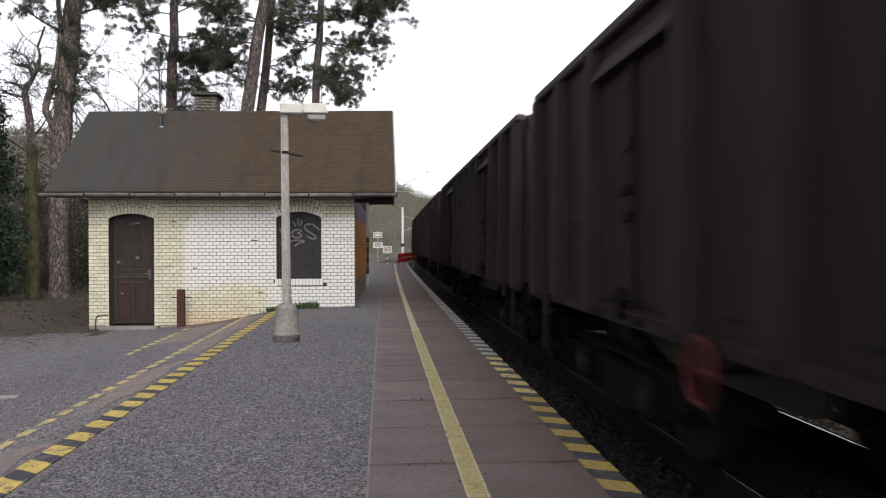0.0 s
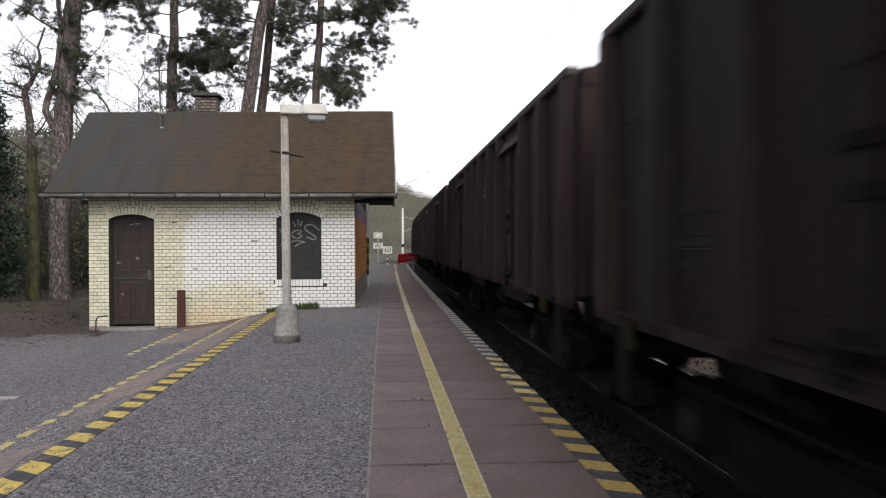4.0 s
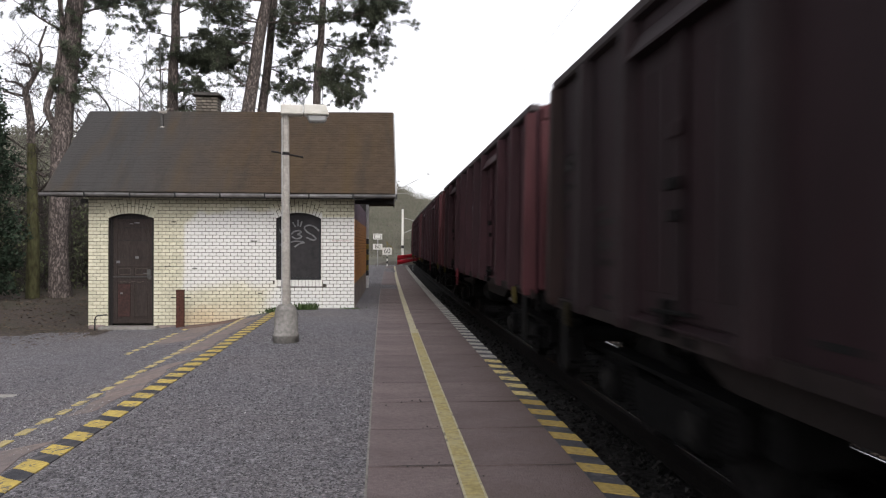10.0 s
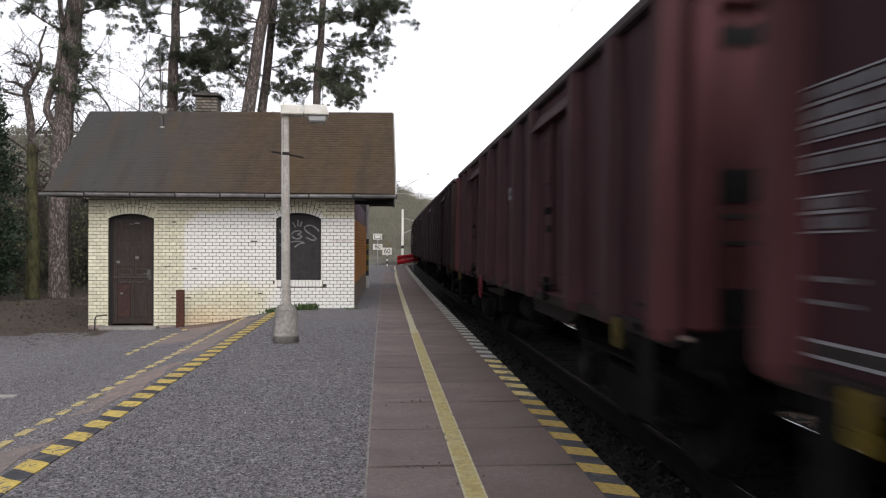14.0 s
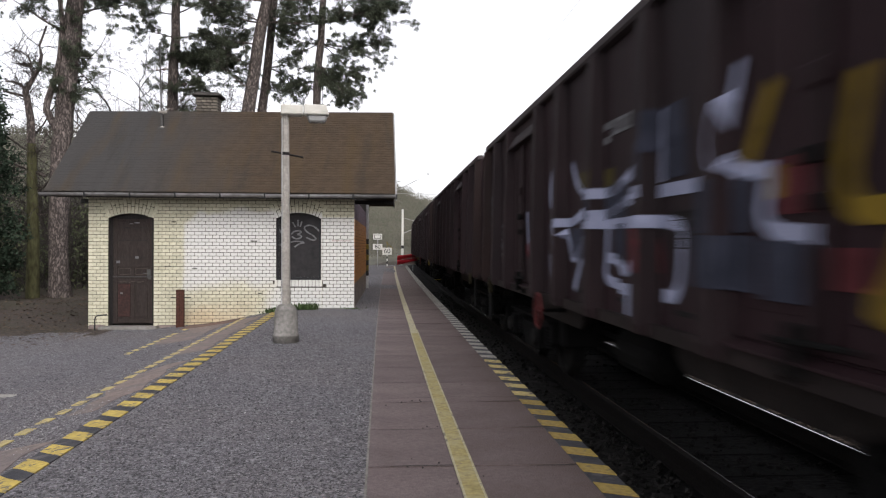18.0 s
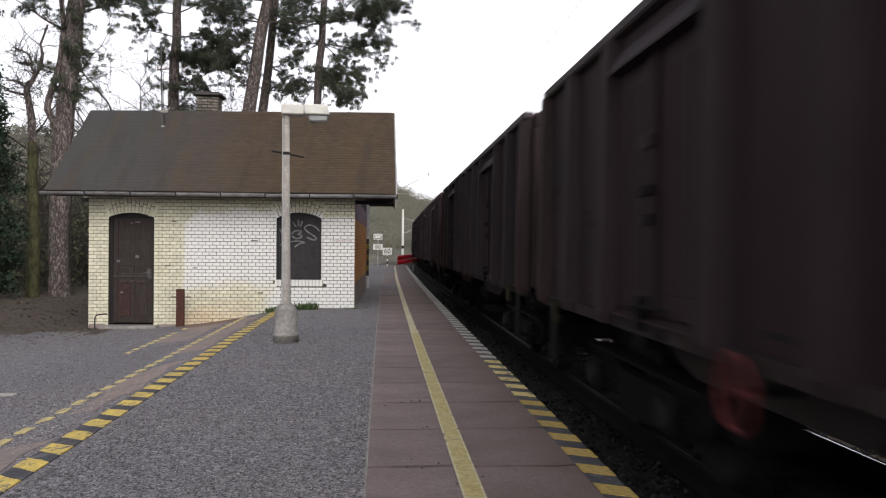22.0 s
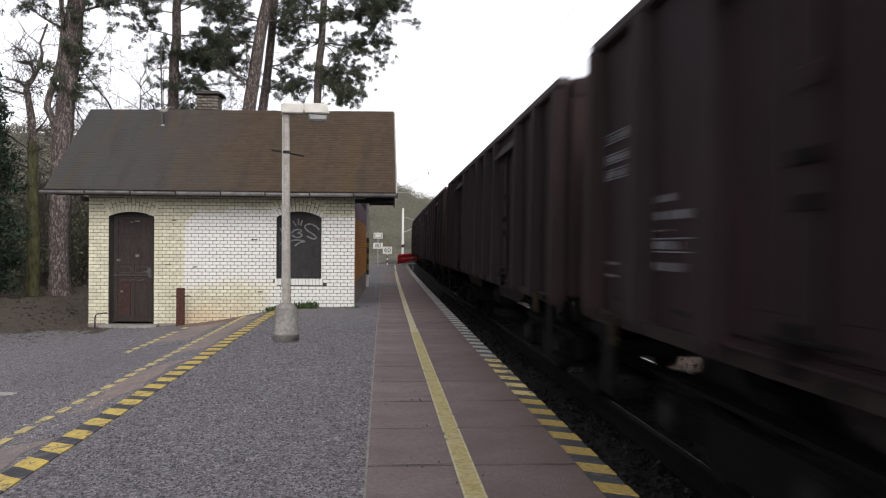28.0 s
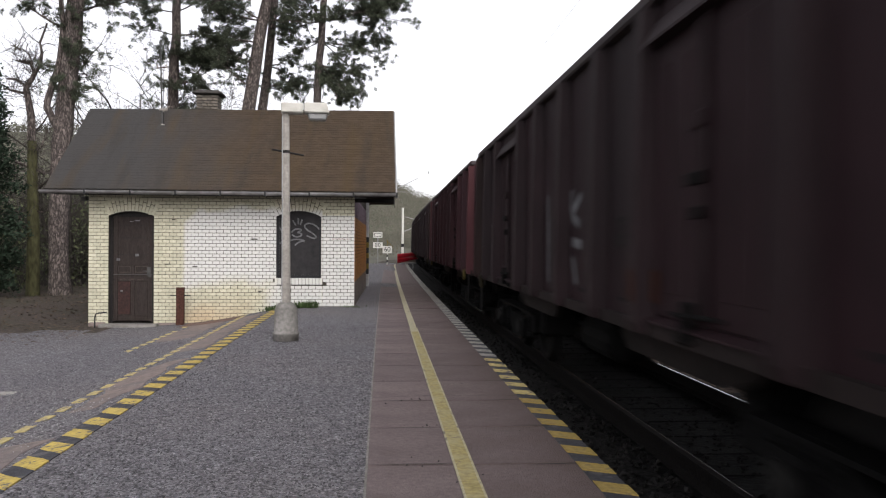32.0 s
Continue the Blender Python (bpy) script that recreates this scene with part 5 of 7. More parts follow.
def build_hill():
    bm = B()
    azs = [-75 + 135 * i / 180 for i in range(181)]
    ds = [70, 90, 96, 104, 120, 140, 160, 180, 200, 215, 225, 240, 290]
    grid = []
    for az in azs:
        row = []
        for d in ds:
            p = bearing(az, d)
            z = hill_z(az, min(d, 225)) if d < 239 else hill_z(az, 225) - (d - 225) * 0.25
            row.append(bm.verts.new((p.x, p.y, z)))
        grid.append(row)
    for a, b in zip(grid, grid[1:]):
        for i in range(len(ds) - 1):
            bm.faces.new((a[i], b[i], b[i + 1], a[i + 1]))
    bmesh.ops.recalc_face_normals(bm, faces=bm.faces[:])
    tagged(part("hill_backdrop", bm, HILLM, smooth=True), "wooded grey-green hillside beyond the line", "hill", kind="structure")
    rng = random.Random(31)
    woods, green = Raw(), Raw()
    for i in range(2400):
        az = rng.uniform(-32, 10) if i % 5 else rng.uniform(-1.5, 5.5)
        d = 98 + 124 * rng.random() ** 0.8
        if az > 0.5 and d < 112:
            continue
        base = bearing(az, d)
        base.z = hill_z(az, d)
        h = rng.uniform(2.2, 4.2) if d < 200 else rng.uniform(1.0, 2.4)
        heap = green if rng.random() < 0.25 else woods
        for k in range(60):
            t = rng.random()
            c = base + Vector((rng.gauss(0, .24) * h * (1.1 - t * .6), rng.gauss(0, .24) * h, h * (0.05 + 0.92 * t)))
            u = Vector((rng.gauss(0, .35), rng.uniform(0, .5), rng.uniform(.4, 1))) * rng.uniform(.10, .22)
            v = Vector((1, rng.gauss(0, .2), rng.gauss(0, .3))) * rng.uniform(.04, .11)
            heap.face([c - u, c + v, c + u * 1.1, c - v])
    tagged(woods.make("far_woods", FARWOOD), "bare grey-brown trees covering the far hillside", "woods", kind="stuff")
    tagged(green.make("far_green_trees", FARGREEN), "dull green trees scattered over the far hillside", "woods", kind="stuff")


build_hill()


def lettering(text, size, parent, name="numeral", m=None, mat_=None):
    cu = bpy.data.curves.new(name, "FONT")
    cu.body, cu.size, cu.align_x, cu.align_y, cu.extrude = text, size, "CENTER", "CENTER", 0.002
    tmp = bpy.data.objects.new(name, cu)
    scene.collection.objects.link(tmp)
    me = bpy.data.meshes.new_from_object(tmp.evaluated_get(bpy.context.evaluated_depsgraph_get()))
    bpy.data.objects.remove(tmp)
    me.materials.clear()
    me.materials.append(mat_ or BLACK)
    ob = new(name, me)
    ob.parent = parent
    ob.matrix_basis = (m or Matrix.Identity(4)) @ Matrix.Rotation(radians(90), 4, "X")
    return ob


def build_signs():
    y = 50.0
    s = empty("signal_board_post", pose(-0.16, y, -0.02))
    tagged(s, "grey post with a framed white board and an 80 speed board", "railway sign")
    part("post", tube(B(), (0, 0.03, 0), (0, 0.03, 2.1), 0.03, 0.03, 10), ZINC, s)
    b = part("board", box(B(), -0.28, -0.015, 1.70, 0.28, 0.0, 2.06, 0.004), STEELWHITE, s, "white board with a black frame")
    part("frame_line", box(box(box(box(B(), -0.22, -0.019, 1.76, 0.22, -0.016, 1.79), -0.22, -0.019, 1.97, 0.22, -0.016, 2.00), -0.22, -0.019, 1.79, -0.18, -0.016, 1.97), 0.18, -0.019, 1.79, 0.22, -0.016, 1.97), BLACK, b)
    b = part("board", box(B(), -0.30, -0.015, 1.06, 0.30, 0.0, 1.42, 0.004), STEELWHITE, s, "white speed board")
    lettering("80", 0.36, b, m=pose(0, -0.018, 1.24))
    s = empty("speed_board_post", pose(0.43, y - 0.4, 0.0))
    tagged(s, "black and white banded post with a 60 speed board", "railway sign")
    for k in range(5):
        part("band", tube(B(), (0, 0.03, 0.16 * k), (0, 0.03, 0.16 * (k + 1) - 0.002), 0.035, 0.035, 10), BLACK if k % 2 else STEELWHITE, s)
    b = part("board", box(B(), -0.29, -0.015, 0.72, 0.29, 0.0, 1.17, 0.004), STEELWHITE, s, "white speed board")
    lettering("60", 0.42, b, m=pose(0, -0.018, 0.945))
    arm = part("arm", box(B(), -0.02, 0.01, 1.15, 0.02, 0.05, 1.55), LEVER_YELLOW, s, "yellow bent arm")
    part("arm_tip", tube(B(), (-0.05, 0.03, 1.52), (0.38, 0.03, 1.08), 0.02, 0.02, 6), LEVER_YELLOW, arm)


build_signs()


def build_mast():
    m = empty("catenary_mast", pose(2.52, 90, -0.5))
    tagged(m, "pale grey steel catenary mast beside the bend", "mast")
    part("pole", tube(B(), (0, 0, 0), (0, 0, 5.95), 0.15, 0.11, 12), STEELWHITE, m)
    part("band", tube(B(), (0, 0, 1.5), (0, 0, 1.85), 0.157, 0.155, 12), BLACK, m, "black band")
    part("arm", tube(B(), (0, 0, 3.2), (2.6, 0, 4.3), 0.04, 0.04, 8), ZINC, m)
    part("stay", tube(B(), (0, 0, 5.0), (2.6, 0, 4.3), 0.025, 0.025, 8), ZINC, m)


build_mast()


def build_near_mast():
    """The mast hidden by the hut, whose cantilever reaches out over the track."""
    m = empty("catenary_mast", pose(-1.50, 45.0, -0.45))
    tagged(m, "steel catenary mast behind the hut with a thin cantilever", "mast")
    part("pole", tube(B(), (0, 0, 0), (0, 0, 6.6), 0.14, 0.11, 12), STEELWHITE, m)
    part("arm", tube(B(), (0.1, 0, 3.72), (3.65, 0, 5.52), 0.022, 0.018, 8), ZINC, m)
    part("insulator", spin(B(), [(0.015, -0.07), (0.04, -0.05), (0.025, -0.02), (0.04, 0.01), (0.025, 0.04), (0.035, 0.06), (0.012, 0.08)], 10, pose(4.20, 0, 5.84)), ZINC, m)
    part("stay_wire", tube(B(), (3.65, 0, 5.52), (4.74, 0, 6.0), 0.006, 0.006, 5), ZINC, m)
    part("span_wire", tube(B(), (0.1, 0, 4.76), (4.8, 0, 4.66), 0.009, 0.009, 5), ZINC, m)


build_near_mast()


def build_wires():
    for name, z, r, lab in (("contact_wire", 5.15, 0.0022, "thin overhead contact wire above the track"),):
        h = Raw()
        pts = []
        for i in range(121):
            s = -60 + 3.5 * i
            q = line(s, AXIS)[0]
            pts.append(Vector((q.x, q.y, z)))
        h.limb(pts, [r] * len(pts), 5)
        tagged(h.make(name, WIRE), lab, "overhead wire")


build_wires()


def build_barrier():
    """Red plastic sheets hung in two folds along the platform's end, white below."""
    b = empty("platform_barrier", at_line(52.0, 0, 0))
    tagged(b, "red and white plastic barrier sheet at the platform's end", "barrier")
    rng = random.Random(2)
    for k in range(2):
        bm = B()
        rows = []
        for i in range(15):
            u = i / 14
            x, y = 0.62 + 2.1 * u, 0.4 + 2.6 * u
            z0, z1 = 0.04 + 0.30 * k + 0.26 * u, 0.34 + 0.30 * k + 0.20 * u
            col = []
            for j in range(4):
                v = j / 3
                col.append(bm.verts.new((x, y - 0.12 * math.sin(v * math.pi) + 0.02 * rng.random(), z0 + (z1 - z0) * v)))
            rows.append(col)
        for a, c in zip(rows, rows[1:]):
            for j in range(3):
                bm.faces.new((a[j], c[j], c[j + 1], a[j + 1]))
        bmesh.ops.solidify(bm, geom=bm.faces[:], thickness=0.01)
        part("red_sheet", bm, RED_PLASTIC, b, "glossy red plastic sheet")
    bm = B()
    lo = [bm.verts.new((0.70 + 1.9 * u, 0.35 + 2.5 * u, 0.01)) for u in (0, .33, .66, 1)]
    hi = [bm.verts.new((0.85 + 1.75 * u, 0.42 + 2.5 * u, 0.02 + 0.30 * math.sin(1.9 * u))) for u in (0, .33, .66, 1)]
    for i in range(3):
        bm.faces.new((lo[i], lo[i + 1], hi[i + 1], hi[i]))
    bmesh.ops.solidify(bm, geom=bm.faces[:], thickness=0.01)
    part("white_sheet", bm, STEELWHITE, b, "white lower sheet")
    for u in (0.02, 0.5, 0.98):
        part("stake", tube(B(), (0.62 + 2.1 * u, 0.46 + 2.6 * u, -0.4), (0.62 + 2.1 * u, 0.46 + 2.6 * u, 0.72), 0.02, 0.02, 8), ZINC, b)


build_barrier()


def build_side_post():
    p = empty("warning_post", pose(-0.395, 24.0, -0.03))
    tagged(p, "yellow and black banded post behind the hut corner", "post")
    part("lower_pole", box(B(), -0.05, -0.03, 0, 0.05, 0.03, 0.40), ZINC, p)
    for k in range(7):
        part("band", box(B(), -0.05, -0.03, 0.4 + 0.16 * k, 0.05, 0.03, 0.4 + 0.16 * k + 0.158), LEVER_YELLOW if k % 2 else BLACK, p)
    part("upper_pole", box(B(), -0.05, -0.03, 1.52, 0.05, 0.03, 2.6), ZINC, p)


build_side_post()


# ---- trees ----
def wander(rng, p, d, length, n, bend, lift):
    path = [p.copy()]
    d = d.normalized()
    for _ in range(n):
        d = (d + Vector((rng.gauss(0, bend), rng.gauss(0, bend), rng.gauss(0, bend) + lift))).normalized()
        path.append(path[-1] + d * (length / n))
    return path, d


def tuft(heap, c, r, rng):
    """A rounded puff of needles, sparser high in the crown."""
    for _ in range(84 if c.z < 11 else 20):
        d = Vector((rng.gauss(0, 1), rng.gauss(0, 1), rng.gauss(0.25, .8))).normalized() * r * rng.uniform(.55, 1.1)
        w = d.orthogonal().normalized()
        w = (w * rng.uniform(-1, 1) + d.cross(w).normalized() * rng.uniform(-1, 1)).normalized() * 0.0118
        heap.face([c + d * .1 - w * .6, c + d + w * .5, c + d * .55 + w])


def pine(name_label, trunk, r0, r1, limbs, seed, bark=None, tuft_r=0.195, fork=None):
    """A pine from its trunk's line and a list of limbs: height share, bearing, length, rise, fullness."""
    rng = random.Random(seed)
    tree = empty("pine_tree", Matrix.Translation(trunk[0]))
    tagged(tree, name_label, "tree", "pines behind the hut")
    base = trunk[0]
    T = [p - base for p in trunk]
    P = []
    for a, b in zip(T, T[1:]):
        for i in range(5):
            w = a.lerp(b, i / 5)
            P.append(w + Vector((rng.gauss(0, .025), rng.gauss(0, .025), 0)))
    P.append(T[-1])
    n = len(P)
    wood = Raw()
    rad = [r0 + (r1 - r0) * (i / (n - 1)) ** 0.9 for i in range(n)]
    rad[0] *= 1.25
    wood.limb(P, rad, 12)
    wood.make("trunk", bark or BARK, tree, smooth=True)
    boughs, crown = Raw(), Raw()
    if fork:
        f = [q - base for q in fork]
        boughs.limb(f, [r0 * .42 * (1 - .5 * i / len(f)) for i in range(len(f))], 8)
    for share, az, length, rise, full in limbs:
        i = min(n - 1, int(share * (n - 1)))
        p = P[i]
        a = radians(az)
        d = Vector((math.cos(a), math.sin(a), rise))
        path, _ = wander(rng, p, d, length, 6, .13, .03)
        boughs.limb(path, [max(0.012, rad[i] * .19 * (1 - j / 7.0)) for j in range(len(path))], 5)
        for _ in range(int(1.5 + length * 3.8)):
            j = rng.uniform(1.1, 6) if full else rng.uniform(3.8, 6)
            k = min(5, int(j))
            q = path[k].lerp(path[k + 1], j - k)
            sd, _ = wander(rng, q, (path[k + 1] - path[k]).normalized() + Vector((rng.gauss(0, .8), rng.gauss(0, .8), rng.gauss(0, .45))), rng.uniform(.35, 1.0), 3, .2, .05)
            boughs.limb(sd, [0.016, 0.012, 0.009, 0.006], 3)
            for _ in range(int(9.2 * max(full, .6))):
                c = sd[rng.choice((1, 2, 3, 3))] + Vector((rng.gauss(0, .13), rng.gauss(0, .13), rng.gauss(.02, .09)))
                tuft(crown, c, tuft_r * rng.uniform(.55, 1.0), rng)
    tagged(boughs.make("limbwork", bark or BARK, tree), kind="stuff")
    crown.make("crown", NEEDLE, tree, "dark green needle clumps")
    return tree


def V(x, y, z):
    return Vector((x, y, z))


def top_limbs(rng, n, lo, hi, length, full=1.0):
    return [(rng.uniform(lo, hi), rng.uniform(0, 360), rng.uniform(.55, 1) * length, rng.uniform(-.15, .4), full) for _ in range(n)]


def build_pines():
    rng = random.Random(77)
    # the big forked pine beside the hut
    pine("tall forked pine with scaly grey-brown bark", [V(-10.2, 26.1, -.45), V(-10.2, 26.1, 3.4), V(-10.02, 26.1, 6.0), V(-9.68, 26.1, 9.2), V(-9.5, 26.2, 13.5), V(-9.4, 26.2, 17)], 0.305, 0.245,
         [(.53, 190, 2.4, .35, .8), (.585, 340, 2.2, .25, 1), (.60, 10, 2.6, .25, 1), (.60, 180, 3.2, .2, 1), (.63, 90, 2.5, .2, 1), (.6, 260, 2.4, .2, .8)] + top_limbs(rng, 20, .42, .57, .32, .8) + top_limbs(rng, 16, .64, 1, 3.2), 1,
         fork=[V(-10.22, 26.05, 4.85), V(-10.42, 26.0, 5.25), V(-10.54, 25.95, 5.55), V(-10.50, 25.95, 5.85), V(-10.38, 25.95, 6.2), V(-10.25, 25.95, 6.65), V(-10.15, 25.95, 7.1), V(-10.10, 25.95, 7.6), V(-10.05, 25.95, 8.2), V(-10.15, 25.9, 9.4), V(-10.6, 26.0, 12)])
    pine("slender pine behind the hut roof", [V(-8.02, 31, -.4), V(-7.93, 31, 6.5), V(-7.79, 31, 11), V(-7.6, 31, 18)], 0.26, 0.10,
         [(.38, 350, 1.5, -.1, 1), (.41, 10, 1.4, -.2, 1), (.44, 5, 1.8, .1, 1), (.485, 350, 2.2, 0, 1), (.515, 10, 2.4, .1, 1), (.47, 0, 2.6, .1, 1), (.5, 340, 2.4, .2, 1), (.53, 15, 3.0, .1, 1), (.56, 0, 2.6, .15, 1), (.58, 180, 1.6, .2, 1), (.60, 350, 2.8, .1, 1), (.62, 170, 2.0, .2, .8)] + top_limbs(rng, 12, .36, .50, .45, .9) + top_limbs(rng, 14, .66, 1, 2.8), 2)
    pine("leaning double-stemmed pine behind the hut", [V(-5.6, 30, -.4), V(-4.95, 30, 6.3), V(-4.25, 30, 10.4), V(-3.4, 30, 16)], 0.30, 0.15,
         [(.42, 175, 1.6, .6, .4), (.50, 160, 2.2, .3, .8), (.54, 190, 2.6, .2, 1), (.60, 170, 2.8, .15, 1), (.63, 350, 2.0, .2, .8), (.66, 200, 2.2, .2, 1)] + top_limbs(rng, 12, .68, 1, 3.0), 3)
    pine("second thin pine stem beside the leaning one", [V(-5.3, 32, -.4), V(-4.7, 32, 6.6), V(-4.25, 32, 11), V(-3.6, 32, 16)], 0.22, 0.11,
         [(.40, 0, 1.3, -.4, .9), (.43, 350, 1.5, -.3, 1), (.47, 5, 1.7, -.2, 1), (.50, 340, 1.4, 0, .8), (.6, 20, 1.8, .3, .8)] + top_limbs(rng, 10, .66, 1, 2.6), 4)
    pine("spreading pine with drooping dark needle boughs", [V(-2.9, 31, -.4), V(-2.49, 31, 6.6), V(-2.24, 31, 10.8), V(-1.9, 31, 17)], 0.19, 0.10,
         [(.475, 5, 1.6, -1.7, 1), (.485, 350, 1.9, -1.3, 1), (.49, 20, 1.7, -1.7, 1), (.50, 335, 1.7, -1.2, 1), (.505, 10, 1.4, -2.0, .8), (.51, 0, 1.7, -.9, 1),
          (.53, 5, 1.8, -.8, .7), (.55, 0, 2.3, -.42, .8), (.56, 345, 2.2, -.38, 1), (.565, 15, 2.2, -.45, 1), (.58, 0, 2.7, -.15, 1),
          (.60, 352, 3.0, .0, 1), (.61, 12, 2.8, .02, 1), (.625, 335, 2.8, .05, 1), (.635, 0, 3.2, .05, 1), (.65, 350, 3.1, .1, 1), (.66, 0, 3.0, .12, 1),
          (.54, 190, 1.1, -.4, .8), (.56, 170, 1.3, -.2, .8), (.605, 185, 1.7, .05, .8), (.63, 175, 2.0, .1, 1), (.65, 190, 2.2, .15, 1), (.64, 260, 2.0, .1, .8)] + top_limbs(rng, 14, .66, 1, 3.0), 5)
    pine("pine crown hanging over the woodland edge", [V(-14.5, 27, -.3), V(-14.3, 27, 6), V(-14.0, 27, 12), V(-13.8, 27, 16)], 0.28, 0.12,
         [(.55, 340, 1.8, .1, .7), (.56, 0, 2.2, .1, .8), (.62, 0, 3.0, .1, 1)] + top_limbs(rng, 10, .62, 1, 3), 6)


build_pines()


def bare_tree(label, base, height, r, seed, mat_=None, lean=(0, 0), depth=4, spread=.62, kind_="bare_tree"):
    rng = random.Random(seed)
    tree = empty(kind_, Matrix.Translation(base))
    tagged(tree, label, "tree", "bare trees at the woodland edge")
    main, twigs = Raw(), Raw()

    def grow(p, d, length, rad, level):
        path, e = wander(rng, p, d, length, 5 if level == 0 else 4, .07 + .09 * level, .03)
        (main if level == 0 else twigs).limb(path, [max(.007, rad * (1 - (.5 if level == 0 else .8) * i / (len(path) - 1))) for i in range(len(path))], 8 if level == 0 else (4 if level < 3 else 3))
        if level >= depth:
            return
        for k in range(4 if level < 2 else 3):
            j = rng.uniform(.35, 1) * (len(path) - 1)
            i = min(len(path) - 2, int(j))
            q = path[i].lerp(path[i + 1], j - i)
            side = Vector((rng.gauss(0, 1), rng.gauss(0, 1), rng.gauss(.25, .5))).normalized()
            grow(q, (e * (1 - spread) + side * spread).normalized(), length * rng.uniform(.42, .66), rad * rng.uniform(.36, .52), level + 1)

    grow(Vector((0, 0, -.1)), Vector((lean[0], lean[1], 1)), height * .62, r, 0)
    main.make("trunk", mat_ or TWIG, tree, smooth=True)
    tagged(twigs.make("limbwork", mat_ or TWIG, tree), kind="stuff")
    return tree


def mossy_tree(rng):
    """A crooked tree, mossy below and bare grey above, with dead side branches."""
    at = V(-11.1, 26.3, -.45)
    tree = empty("bare_tree", Matrix.Translation(at))
    tagged(tree, "mossy green-barked crooked bare tree at the woodland edge", "tree", "bare trees at the woodland edge")
    trunk, upper, twigs = Raw(), Raw(), Raw()
    low = [V(-11.1, 26.3, -.45), V(-11.08, 26.3, 1.5), V(-11.12, 26.3, 3.2), V(-11.14, 26.3, 4.5)]
    trunk.limb([p - at for p in low], [.22, .19, .165, .14], 10)
    trunk.make("trunk", MOSS, tree, smooth=True)
    limbs = [([(-11.14, 4.5), (-11.18, 5.28), (-11.26, 5.88), (-11.32, 6.18)], .14, .10), ([(-11.32, 6.18), (-11.46, 6.39), (-11.7, 6.48), (-11.95, 6.48)], .06, .03),
             ([(-11.34, 6.01), (-11.64, 6.09), (-12.0, 6.17)], .05, .03), ([(-11.32, 6.18), (-11.17, 6.49), (-11.0, 6.74), (-10.89, 6.92), (-10.85, 7.35), (-10.91, 7.65), (-10.7, 8.3)], .09, .03),
             ([(-11.08, 6.7), (-11.17, 6.92), (-11.14, 7.07), (-11.23, 7.28), (-11.46, 7.43), (-11.8, 7.55)], .05, .02), ([(-11.14, 6.98), (-11.41, 7.0), (-11.75, 7.1)], .035, .015),
             ([(-12.0, 3.95), (-11.67, 3.84), (-11.24, 3.68), (-10.71, 3.46)], .04, .05), ([(-11.14, 2.9), (-10.8, 3.1), (-10.4, 3.5)], .05, .02), ([(-11.1, 2.2), (-10.75, 2.25), (-10.35, 2.5)], .04, .015),
             ([(-11.14, 4.1), (-10.85, 4.3), (-10.6, 4.9)], .04, .015), ([(-11.12, 1.6), (-11.4, 1.75), (-11.8, 1.7)], .035, .015)]
    for pts, r0, r1 in limbs:
        P = [V(x, 26.3 + .05 * math.sin(x * 9 + z * 5), z) - at for x, z in pts]
        n = len(P)
        upper.limb(P, [r0 + (r1 - r0) * i / (n - 1) for i in range(n)], 6)
        for k in range(3 + 3 * n):
            i = rng.randrange(0, n - 1)
            q = P[i].lerp(P[i + 1], rng.random())
            path, e = wander(rng, q, Vector((rng.gauss(0, 1), rng.gauss(0, .8), rng.gauss(.3, .7))), rng.uniform(.3, 1.1), 4, .2, .02)
            twigs.limb(path, [.013, .011, .009, .007, .006], 3)
            for _ in range(3):
                p2, _ = wander(rng, path[rng.choice((1, 2, 3))], Vector((rng.gauss(0, 1), rng.gauss(0, .8), rng.gauss(.2, .7))), rng.uniform(.2, .6), 3, .22, .02)
                twigs.limb(p2, [.009, .008, .007, .006], 3)
    tagged(upper.make("limbwork", BARK, tree, "grey crooked limbs"), kind="stuff")
    tagged(twigs.make("twigwork", TWIG, tree), kind="stuff")


